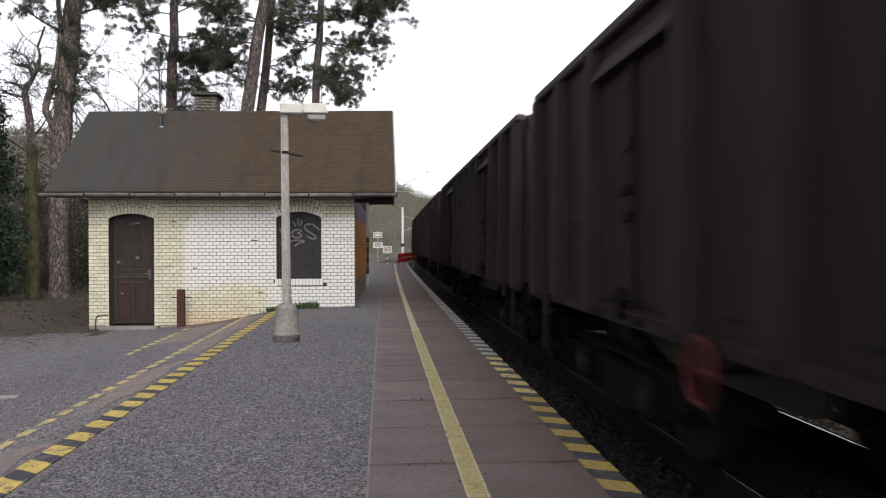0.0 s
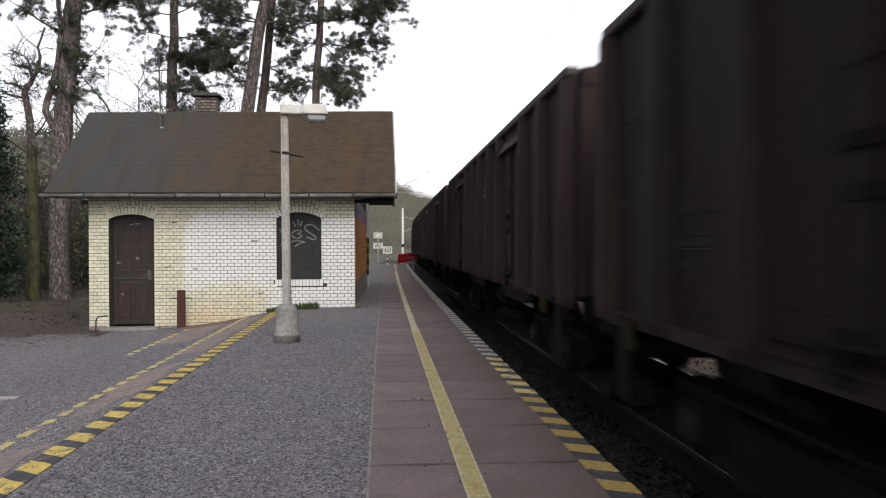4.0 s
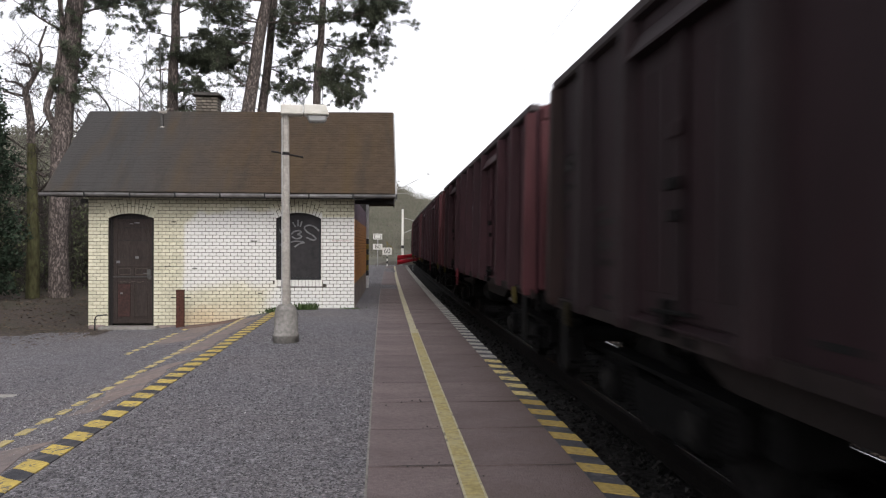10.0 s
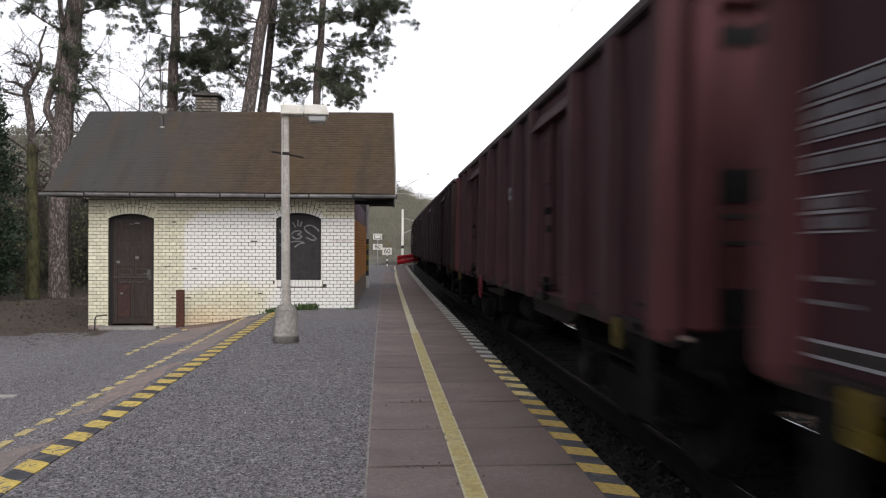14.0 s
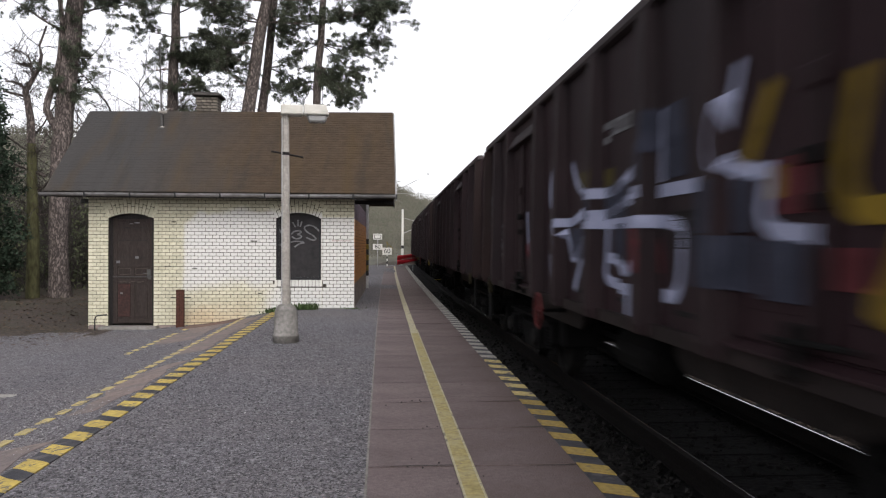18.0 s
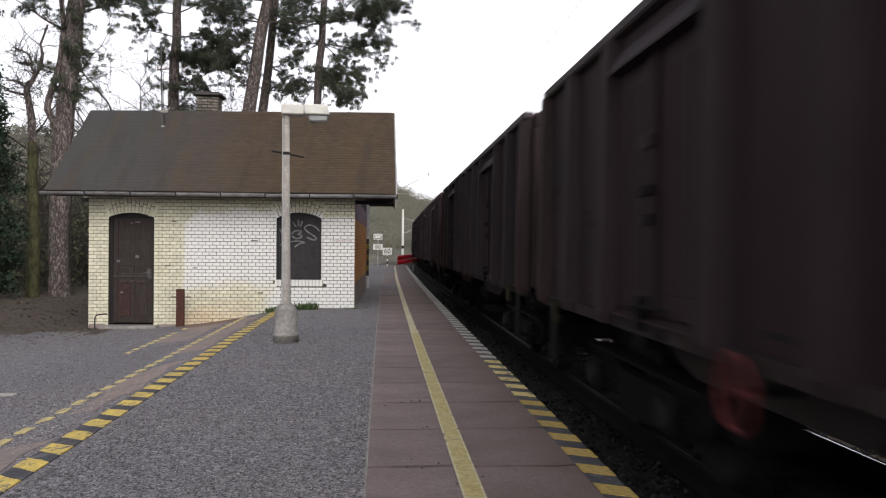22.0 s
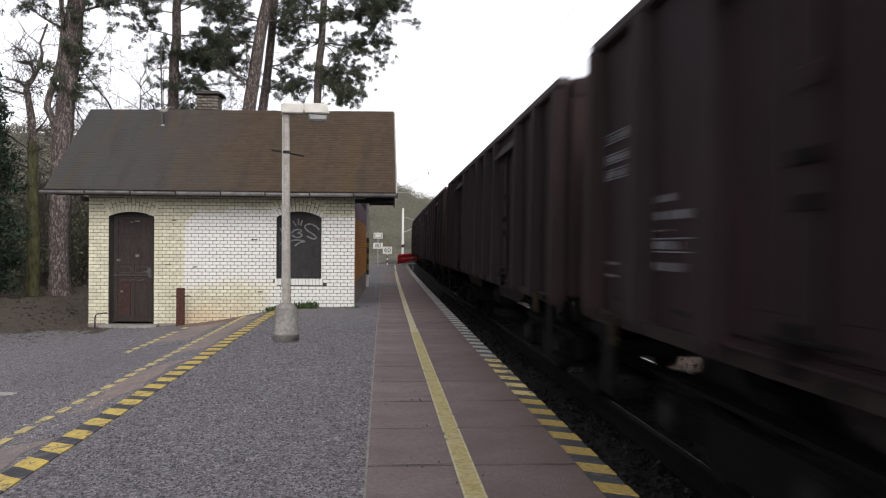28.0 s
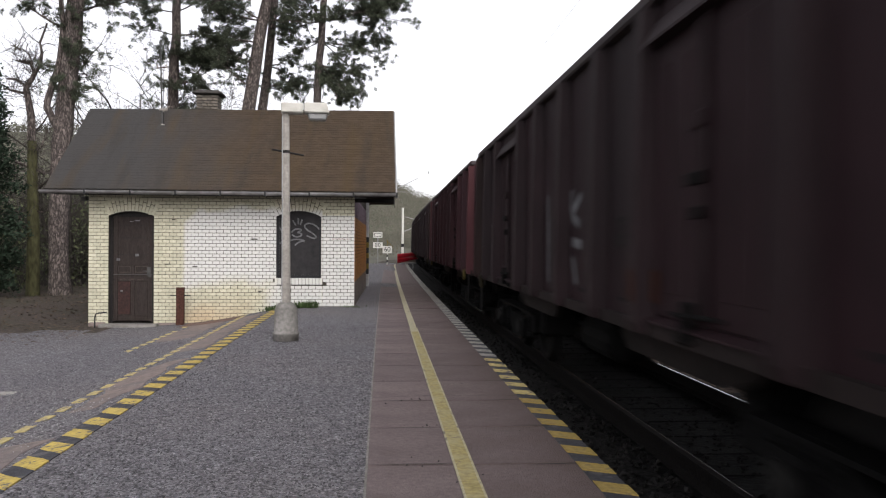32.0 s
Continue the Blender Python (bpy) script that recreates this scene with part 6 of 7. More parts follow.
def build_woods():
    rng = random.Random(19)
    mossy_tree(rng)
    bare_tree("thin bare tree behind the hut", V(-8.9, 36, .0), 10.5, 0.10, 44, TWIG, (.02, 0), 4, .6)
    for k, (x, y, h) in enumerate([(-13.5, 34, 11), (-11.8, 40, 12), (-10.3, 46, 13), (-8.0, 42, 11), (-6.2, 44, 12), (-9.2, 52, 13), (-12.8, 56, 14), (-5.0, 50, 11), (-15.5, 44, 12), (-3.6, 46, 10), (-17.5, 52, 14), (-7.2, 60, 14), (-14.6, 62, 14), (-20, 40, 12), (-10.9, 33, 10), (-12.4, 37, 11), (-9.6, 38, 11.5), (-7.1, 37, 11), (-5.9, 38, 11.5), (-4.4, 40, 11), (-3.0, 52, 12), (-14.2, 30, 9.5)]):
        bare_tree("bare deciduous tree in the wood behind", V(x, y, max(-.4, min(ground_z(x, y), 1.2)) - .05), h * rng.uniform(.85, 1.1), rng.uniform(.09, .15), 150 if k == 15 else 50 + k, TWIG, (rng.uniform(-.08, .08), 0), 4, .62)
    for k, (x, y, h) in enumerate([(-9.1, 33.5, 9.2), (-8.3, 35, 9.0), (-7.5, 34, 9.4), (-10.9, 35.5, 10.2), (-12.3, 33, 9.6), (-9.9, 40, 10.8), (-6.6, 34.5, 9.0), (-11.7, 30.5, 9.0), (-6.1, 36, 9.6), (-5.2, 36.5, 9.4), (-4.2, 36, 9.2), (-3.4, 37, 8.8), (-4.7, 38, 10)]):
        bare_tree("thin twiggy tree standing behind the hut", V(x, y, max(-.4, min(ground_z(x, y), 1.2)) - .05), h, rng.uniform(.05, .08), 250 + k, TWIG, (rng.uniform(-.03, .03), 0), 5, .60)
    # undergrowth of thin stems
    brush = Raw()
    leaves = Raw()
    for i in range(4800):
        x, y = (rng.uniform(-26, -6.3), rng.uniform(27.5, 58)) if i < 3600 else (rng.uniform(-27, -13), rng.uniform(38, 58))
        if y < 30 and -11.6 < x < -9.5:
            continue
        b = V(x, y, ground_z(x, y) - .05)
        h = rng.uniform(.8, 3.6) * (1.7 if y > 42 else 1.0 if y > 31 else .55)
        path, _ = wander(rng, b, Vector((rng.gauss(0, .35), rng.gauss(0, .35), 1)), h, 4, .16, 0)
        brush.limb(path, [.016, .013, .010, .007, .005], 3)
        for k in range(4):
            q = path[rng.choice((1, 2, 3))]
            p2, _ = wander(rng, q, Vector((rng.gauss(0, 1), rng.gauss(0, 1), .5)), h * .4, 3, .2, 0)
            brush.limb(p2, [.009, .007, .005, .004], 3)
        if i % 4 != 3:
            for k in range(12):
                c = path[rng.choice((1, 2, 3, 4))] + Vector((rng.gauss(0, .2), rng.gauss(0, .2), rng.gauss(0, .25)))
                u, w = Vector((rng.gauss(0, 1), rng.gauss(0, 1), rng.gauss(0, 1))).normalized() * .09, Vector((rng.gauss(0, 1), rng.gauss(0, 1), rng.gauss(0, 1))).normalized() * .06
                leaves.face([c - u, c + w, c + u, c - w])
    tagged(brush.make("undergrowth", TWIG), "tangled bare undergrowth at the edge of the wood", "undergrowth", kind="stuff")
    tagged(leaves.make("undergrowth_leaves", DIM_LEAF), "sparse dull leaves in the undergrowth", "undergrowth", kind="stuff")
    # ivy-clad evergreen at the edge
    iv = empty("evergreen_tree", Matrix.Translation((-11.98, 24.6, ground_z(-11.98, 24.6))))
    tagged(iv, "dark evergreen with drooping leafy boughs", "tree")
    tr = Raw()
    tr.limb([V(0, 0, -.1), V(.05, 0, 2), V(0, .1, 4), V(.1, 0, 7.6)], [.22, .18, .14, .04], 8)
    tr.make("trunk", TWIG, iv)
    wood, cr = Raw(), Raw()
    for i in range(230):
        t = (i + rng.random()) / 230
        z = 0.5 + 7.2 * t
        reach = (1.72 - 1.25 * t) * rng.uniform(.62, 1.12) * (1.0 if z > 1.2 else .75)
        a = rng.uniform(0, 6.283)
        path, _ = wander(rng, V(0, 0, z), Vector((math.cos(a), math.sin(a), .25)), reach, 5, .10, -.11)
        wood.limb(path, [.028, .022, .016, .012, .008, .006], 4)
        for j in range(int(16 + 34 * reach)):
            u = rng.uniform(.8, 5)
            k = min(4, int(u))
            c = path[k].lerp(path[k + 1], u - k) + Vector((rng.gauss(0, .10), rng.gauss(0, .10), rng.gauss(-.10, .11)))
            for _ in range(3):
                q = c + Vector((rng.gauss(0, .05), rng.gauss(0, .05), rng.gauss(0, .05)))
                d = Vector((rng.gauss(0, 1), rng.gauss(0, 1), rng.gauss(-.4, .7))).normalized() * rng.uniform(.035, .07)
                w = d.orthogonal().normalized() * d.length * .62
                cr.face([q - d, q + w, q + d, q - w])
    tagged(wood.make("limbwork", TWIG, iv), kind="stuff")
    cr.make("leaves", IVY, iv, "dark green leaves")


build_woods()

# ---- goods train ----
PITCH, BODY = 14.04, 12.88
HALF = BODY / 2
# the marks are laid out from a line a little past the wagon's tail
MARK = 6.55
TOP = 3.17
POSTS = [0.11, 1.17, 2.31, 4.17, 5.24, 6.44, 7.64, 8.71, 10.57, 11.71, 12.77]
DOORS = [(2.31, 4.17), (8.71, 10.57)]


def strip_box(x0, y0, z0, x1, y1, z1, bevel=0.0):
    return box(B(), min(x0, x1), y0, z0, max(x0, x1), y1, z1, bevel)


def build_wheelset(parent, y):
    bm = tube(B(), (-1.0, 0, 0), (1.0, 0, 0), 0.075, 0.075, 10)
    for sx in (-1, 1):
        prof = [(0.12, -0.09), (0.16, -0.02), (0.36, -0.015), (0.40, -0.06), (0.455, -0.06), (0.46, 0.05), (0.485, 0.055), (0.485, 0.075), (0.39, 0.075), (0.36, 0.035), (0.16, 0.03), (0.12, 0.06)]
        spin(bm, prof, 22, Matrix.Translation((-0.76 if sx < 0 else 0.64, 0, 0)) @ Matrix.Rotation(radians(-90 * sx), 4, "Y"))
    bmesh.ops.recalc_face_normals(bm, faces=bm.faces[:])
    me = bpy.data.meshes.new("wheelset")
    bm.to_mesh(me)
    bm.free()
    me.materials.append(WHEELM)
    ws = new("wheelset", me)
    ws.parent = parent
    ws.matrix_basis = pose(0, y, 0.46)
    return ws


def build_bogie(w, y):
    """A two-axle bogie: side frames, springs, axle boxes with covers painted paler as if lit, brake gear and two
    wheelsets.
    """
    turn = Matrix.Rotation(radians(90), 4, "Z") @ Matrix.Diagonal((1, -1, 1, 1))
    bo = part("bogie", box(B(), -0.96, -0.2, 0.42, 0.96, 0.2, 0.78, 0.02), UNDER_BLACK, w)
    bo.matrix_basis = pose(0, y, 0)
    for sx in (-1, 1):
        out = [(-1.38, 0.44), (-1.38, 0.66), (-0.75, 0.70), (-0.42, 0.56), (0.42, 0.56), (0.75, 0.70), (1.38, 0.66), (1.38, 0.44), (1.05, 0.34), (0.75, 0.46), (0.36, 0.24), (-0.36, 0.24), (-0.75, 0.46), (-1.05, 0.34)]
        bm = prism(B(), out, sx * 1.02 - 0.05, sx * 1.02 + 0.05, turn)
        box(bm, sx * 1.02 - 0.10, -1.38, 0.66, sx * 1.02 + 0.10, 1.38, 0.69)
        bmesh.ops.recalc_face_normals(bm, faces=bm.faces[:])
        part("side_frame", bm, UNDER_BLACK, bo)
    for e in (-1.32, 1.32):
        part("end_beam", box(B(), -0.96, e - 0.06, 0.50, 0.96, e + 0.06, 0.62, 0.01), UNDER_BLACK, bo)
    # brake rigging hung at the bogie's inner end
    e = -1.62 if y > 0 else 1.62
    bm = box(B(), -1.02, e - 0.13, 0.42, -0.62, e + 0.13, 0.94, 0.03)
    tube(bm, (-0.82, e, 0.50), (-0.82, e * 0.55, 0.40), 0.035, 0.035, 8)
    part("brake_rigging", bm, UNDER_BLACK, bo)
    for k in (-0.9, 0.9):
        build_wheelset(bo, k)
        ab = part("axle_box", box(B(), -1.18, k - 0.15, 0.31, -0.96, k + 0.15, 0.60, 0.03), UNDER_BLACK, bo)
        part("cover", spin(B(), [(0.105, 0), (0.105, 0.03), (0.08, 0.045)], 14, Matrix.Translation((-1.18, k, 0.46)) @ Matrix.Rotation(radians(-90), 4, "Y")), LIT_STEEL, ab, "grey axle cover, painted paler as if lit")
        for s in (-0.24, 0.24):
            part("spring", spin(B(), [(r, 0.34 + 0.02 * i) for i in range(15) for r in (0.075 if i % 2 else 0.058,)], 10, Matrix.Translation((-1.05, k + s, 0))), UNDER_BLACK, bo)
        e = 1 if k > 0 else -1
        part("brake_block", prism(B(), [(0.0, 0.20), (0.07, 0.22), (0.11, 0.46), (0.07, 0.66), (0.0, 0.68), (0.03, 0.46)], -0.82, -0.70, Matrix.Translation((0, k + e * 0.47, 0)) @ turn @ Matrix.Diagonal((e, 1, 1, 1))), UNDER_BLACK, bo)
    part("brake_beam", tube(B(), (-0.85, 0.36, 0.40), (0.85, 0.36, 0.40), 0.04, 0.04, 8), UNDER_BLACK, bo)


def build_wagon(name_label, side, ribs, end, lever):
    w = empty("goods_wagon")
    tagged(w, name_label, "goods wagon", "wagons of the train")
    F = -HALF
    turn = Matrix.Rotation(radians(90), 4, "Z") @ Matrix.Diagonal((1, -1, 1, 1))
    for sx in (-1, 1):
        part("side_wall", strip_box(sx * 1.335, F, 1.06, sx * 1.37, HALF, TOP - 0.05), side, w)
        for p in POSTS:
            y = F + p
            bm = B()
            # pressed hat post, standing out most at its foot
            v = []
            for z, hw, out in ((1.035, 0.110, 1.485), (1.10, 0.118, 1.505), (1.35, 0.115, 1.505), (TOP - 0.10, 0.105, 1.470)):
                v.append([bm.verts.new((sx * 1.371, y - hw, z)), bm.verts.new((sx * out, y - hw * .66, z)), bm.verts.new((sx * out, y + hw * .66, z)), bm.verts.new((sx * 1.371, y + hw, z))])
            fs = []
            for a, b in zip(v, v[1:]):
                for i in range(3):
                    fs.append(bm.faces.new((a[i], a[i + 1], b[i + 1], b[i])))
            fs += [bm.faces.new(v[0]), bm.faces.new(v[-1])]
            bmesh.ops.recalc_face_normals(bm, faces=fs)
            # corner posts take the brighter end colour, as lit from the front
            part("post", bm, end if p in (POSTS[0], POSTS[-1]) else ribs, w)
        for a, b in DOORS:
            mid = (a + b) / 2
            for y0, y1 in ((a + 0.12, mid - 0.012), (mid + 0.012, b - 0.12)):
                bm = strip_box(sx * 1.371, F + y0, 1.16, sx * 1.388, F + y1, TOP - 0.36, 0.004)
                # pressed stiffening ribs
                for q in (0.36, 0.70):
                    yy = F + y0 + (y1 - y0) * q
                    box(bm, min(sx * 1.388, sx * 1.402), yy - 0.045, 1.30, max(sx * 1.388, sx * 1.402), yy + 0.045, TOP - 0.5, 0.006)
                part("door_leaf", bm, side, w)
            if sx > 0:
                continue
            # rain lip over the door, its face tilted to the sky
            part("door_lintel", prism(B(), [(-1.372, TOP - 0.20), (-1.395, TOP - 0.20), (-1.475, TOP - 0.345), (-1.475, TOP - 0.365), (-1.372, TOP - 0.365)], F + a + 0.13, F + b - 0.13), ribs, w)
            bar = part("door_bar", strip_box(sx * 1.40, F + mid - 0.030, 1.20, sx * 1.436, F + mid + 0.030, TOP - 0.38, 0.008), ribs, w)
            part("latch", box(B(), sx * 1.475, F + mid - 0.05, 1.90, sx * 1.437, F + mid + 0.11, 1.97, 0.008), UNDER_BLACK, bar, "black latch block")
            part("latch", box(B(), sx * 1.465, F + mid - 0.04, 1.72, sx * 1.437, F + mid + 0.07, 1.79, 0.008), UNDER_BLACK, bar, "black latch block")
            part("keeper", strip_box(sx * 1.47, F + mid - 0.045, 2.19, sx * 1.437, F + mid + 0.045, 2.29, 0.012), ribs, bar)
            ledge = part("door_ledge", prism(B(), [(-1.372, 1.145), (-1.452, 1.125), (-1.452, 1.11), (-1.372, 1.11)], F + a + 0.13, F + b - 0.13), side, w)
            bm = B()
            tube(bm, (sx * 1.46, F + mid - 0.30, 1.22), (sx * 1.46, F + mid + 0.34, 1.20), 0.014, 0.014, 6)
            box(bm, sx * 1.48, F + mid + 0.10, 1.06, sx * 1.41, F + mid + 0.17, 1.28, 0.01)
            part("lower_lock", bm, UNDER_BLACK, ledge, "black lock bar of the door")
        part("top_rail", strip_box(sx * 1.32, F - 0.01, TOP - 0.085, sx * 1.44, HALF + 0.01, TOP, 0.015), RAIL_LIT, w)
        # narrow side sill, and the deep beam set back under it between the bogies
        out = [(F, 1.105), (F, 1.00), (-5.6, 1.02), (5.6, 1.02), (HALF, 1.00), (HALF, 1.105)]
        bm = prism(B(), out, -0.027, 0.027, Matrix.Translation((sx * 1.398, 0, 0)) @ turn)
        bmesh.ops.recalc_face_normals(bm, faces=bm.faces[:])
        part("side_sill", bm, SILL, w)
        for e in (-1, 1):
            out = [(e * 1.15, 1.03), (e * 1.15, 0.89), (e * 1.30, 0.80), (e * 3.0, 0.80), (e * 3.35, 0.89), (e * 3.6, 1.03)]
            bm = prism(B(), out, -0.03, 0.03, Matrix.Translation((sx * 1.18, 0, 0)) @ turn)
            bmesh.ops.recalc_face_normals(bm, faces=bm.faces[:])
            part("deep_beam", bm, BEAM, w)
        if sx < 0:
            bays = [(p + q) / 2 for p, q in zip(POSTS, POSTS[1:]) if q - p < 1.5]
            # a dark mark low on each narrow panel
            pieces("floor_slot", strip_box(-1.374, -0.15, -0.016, -1.369, 0.15, 0.016), FLAT_BLACK, w, [pose(0, F + q, 1.20) for q in bays], "dark mark at the panel's foot")
            for y in (-5.9, -3.0, 3.0, 5.9):
                part("rope_hook", strip_box(-1.47, y - 0.025, 1.04, -1.426, y + 0.025, 1.09), UNDER_BLACK, w)
    for sy in (-1, 1):
        ye = sy * HALF
        y0, y1 = sorted((ye, ye - sy * 0.05))
        bm = B()
        prism(bm, [(-1.33, 1.12), (1.33, 1.12), (1.33, TOP - 0.02), (0.95, TOP + 0.05), (0, TOP + 0.07), (-0.95, TOP + 0.05), (-1.33, TOP - 0.02)], y0, y1)
        part("end_wall", bm, end, w)
        part("end_top_rail", box(B(), -1.32, min(ye - sy * .06, ye + sy * 0.09), TOP - 0.20, 1.32, max(ye - sy * .06, ye + sy * 0.09), TOP - 0.05, 0.02), end, w)
        for x in (-1.26, -0.45, 0.45, 1.26):
            part("end_post", box(B(), x - 0.08, min(ye, ye + sy * 0.12), 1.10, x + 0.08, max(ye, ye + sy * 0.12), TOP - 0.20, 0.02), end, w)
        for x in (-0.86, 0.86):
            # pockets are flat black plates, the shade inside them only painted
            for z0, z1 in ((2.74, 2.86), (1.84, 2.03)):
                part("end_pocket", box(B(), x - 0.31, min(ye, ye + sy * 0.012), z0, x + 0.31, max(ye, ye + sy * 0.012), z1), FLAT_BLACK, w, "flat black plate for a pocket's shade")
            part("end_pocket", box(B(), x - 0.33, min(ye, ye + sy * 0.012), 1.13, x + 0.33, max(ye, ye + sy * 0.012), 1.34), FLAT_BLACK, w, "flat black plate for a pocket's shade")
            bm = B()
            for z in (1.59, 1.745):
                box(bm, x - 0.28, min(ye, ye + sy * 0.008), z, x + 0.24, max(ye, ye + sy * 0.008), z + 0.026)
            part("end_mark", bm, LETTER_DIM, w, "faded white marks")
        part("headstock", box(B(), -1.30, min(ye, ye + sy * 0.08), 0.88, 1.30, max(ye, ye + sy * 0.08), 1.12, 0.01), UNDER_BLACK, w)
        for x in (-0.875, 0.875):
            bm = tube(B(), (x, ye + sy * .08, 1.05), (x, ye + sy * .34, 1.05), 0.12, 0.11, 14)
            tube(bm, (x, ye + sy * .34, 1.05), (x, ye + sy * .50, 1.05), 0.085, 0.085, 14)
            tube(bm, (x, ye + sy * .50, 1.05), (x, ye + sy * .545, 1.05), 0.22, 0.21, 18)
            part("buffer", bm, UNDER_BLACK, w)
        part("coupling", tube(B(), (0, ye + sy * .05, 1.02), (0, ye + sy * .54, 0.98), 0.04, 0.035, 8), UNDER_BLACK, w)
        part("step", box(box(B(), -1.42, ye - sy * .45 - .15, 0.50, -1.22, ye - sy * .45 + .15, 0.53), -1.42, ye - sy * .45 - .15, .53, -1.40, ye - sy * .45 + .15, 1.03), UNDER_BLACK, w)
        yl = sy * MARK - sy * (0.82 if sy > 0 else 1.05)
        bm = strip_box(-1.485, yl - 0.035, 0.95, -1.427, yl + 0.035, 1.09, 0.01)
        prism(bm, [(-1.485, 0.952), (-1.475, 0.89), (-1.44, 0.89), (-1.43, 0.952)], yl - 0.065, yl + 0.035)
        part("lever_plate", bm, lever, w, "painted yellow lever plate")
    part("floor", box(B(), -1.33, F + 0.06, 1.06, 1.33, HALF - 0.06, 1.18), UNDER_BLACK, w)
    part("centre_beam", box(B(), -0.25, F, 0.80, 0.25, HALF, 1.06), UNDER_BLACK, w)
    part("air_tank", spin(B(), [(0.05, -0.52), (0.16, -0.49), (0.20, -0.42), (0.20, 0.42), (0.16, 0.49), (0.05, 0.52)], 14, pose(-0.86, 0.30, 0.70, 90)), UNDER_BLACK, w)
    part("brake_cylinder", spin(B(), [(0.06, -0.30), (0.19, -0.28), (0.19, 0.22), (0.23, 0.24), (0.23, 0.30), (0.05, 0.34)], 14, pose(0.60, -1.15, 0.72, 90)), UNDER_BLACK, w)
    part("valve_box", box(box(B(), 0.78, -0.78, 0.58, 1.06, -0.50, 0.86, 0.02), 0.90, -0.70, 0.44, 1.02, -0.58, 0.60, 0.02), UNDER_BLACK, w)
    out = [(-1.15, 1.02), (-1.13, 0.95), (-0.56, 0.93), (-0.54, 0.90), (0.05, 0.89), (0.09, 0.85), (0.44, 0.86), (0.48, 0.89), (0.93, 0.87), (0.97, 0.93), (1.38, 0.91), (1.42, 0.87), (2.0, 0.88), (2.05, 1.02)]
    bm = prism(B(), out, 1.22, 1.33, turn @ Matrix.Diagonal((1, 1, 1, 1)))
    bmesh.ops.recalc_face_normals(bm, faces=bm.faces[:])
    part("brake_gear", bm, UNDER_BLACK, w, "black ragged row of brake gear")
    part("brake_rod", tube(B(), (-0.6, -2.6, 0.62), (-0.6, 2.6, 0.62), 0.03, 0.03, 8), UNDER_BLACK, w)
    for y in (-4.5, 4.5):
        build_bogie(w, y)
    return w


def add_wheel(w, y, red):
    """A red handbrake wheel on its shaft, beside the side sill."""
    bm = B()
    m = Matrix.Translation((-1.49, y, 0.93)) @ Matrix.Rotation(radians(90), 4, "Y")
    n, R, r = 26, 0.172, 0.015
    ring = [[bm.verts.new(m @ Vector(((R + r * math.cos(b)) * math.cos(a), (R + r * math.cos(b)) * math.sin(a), r * math.sin(b)))) for b in [2 * math.pi * k / 6 for k in range(6)]] for a in [2 * math.pi * i / n for i in range(n)]]
    for i in range(n):
        for k in range(6):
            bm.faces.new((ring[i][k], ring[(i + 1) % n][k], ring[(i + 1) % n][(k + 1) % 6], ring[i][(k + 1) % 6]))
    bw = part("brake_wheel", bm, red, w, "red spoked handbrake wheel")
    for i in range(3):
        a = 0.4 + 2 * math.pi * i / 3
        part("spoke", tube(B(), m @ Vector((0, 0, 0)), m @ Vector((R * math.cos(a), R * math.sin(a), 0)), 0.010, 0.012, 6), red, bw)
    part("hub", spin(B(), [(0.035, -0.02), (0.035, 0.02)], 14, m), WHEEL_DISC, bw)
    part("shaft", tube(B(), (-1.47, y, 0.93), (-1.2, y, 0.93), 0.02, 0.02, 8), UNDER_BLACK, bw)


def glyph_rows(bm, rules, d0, d1, z0, z1, rng, x=-1.3735, ruled=True):
    """A ruled row of lettering: thin lines above and below (into rules), upright bars between, d metres ahead of the tail."""
    if ruled:
        for z in (z0, z1):
            box(rules, x - 0.004, MARK - d1, z - 0.004, x, MARK - d0, z + 0.004)
    d = d0 + 0.02
    while d < d1 - 0.03:
        l = rng.choice((0.012, 0.016, 0.03))
        if rng.random() < 0.8:
            a, b = z0 + (z1 - z0) * rng.uniform(.14, .22), z1 - (z1 - z0) * rng.uniform(.14, .24)
            box(bm, x - 0.003, MARK - d - l, a, x, MARK - d, b)
        d += l + rng.choice((0.008, 0.012, 0.03))


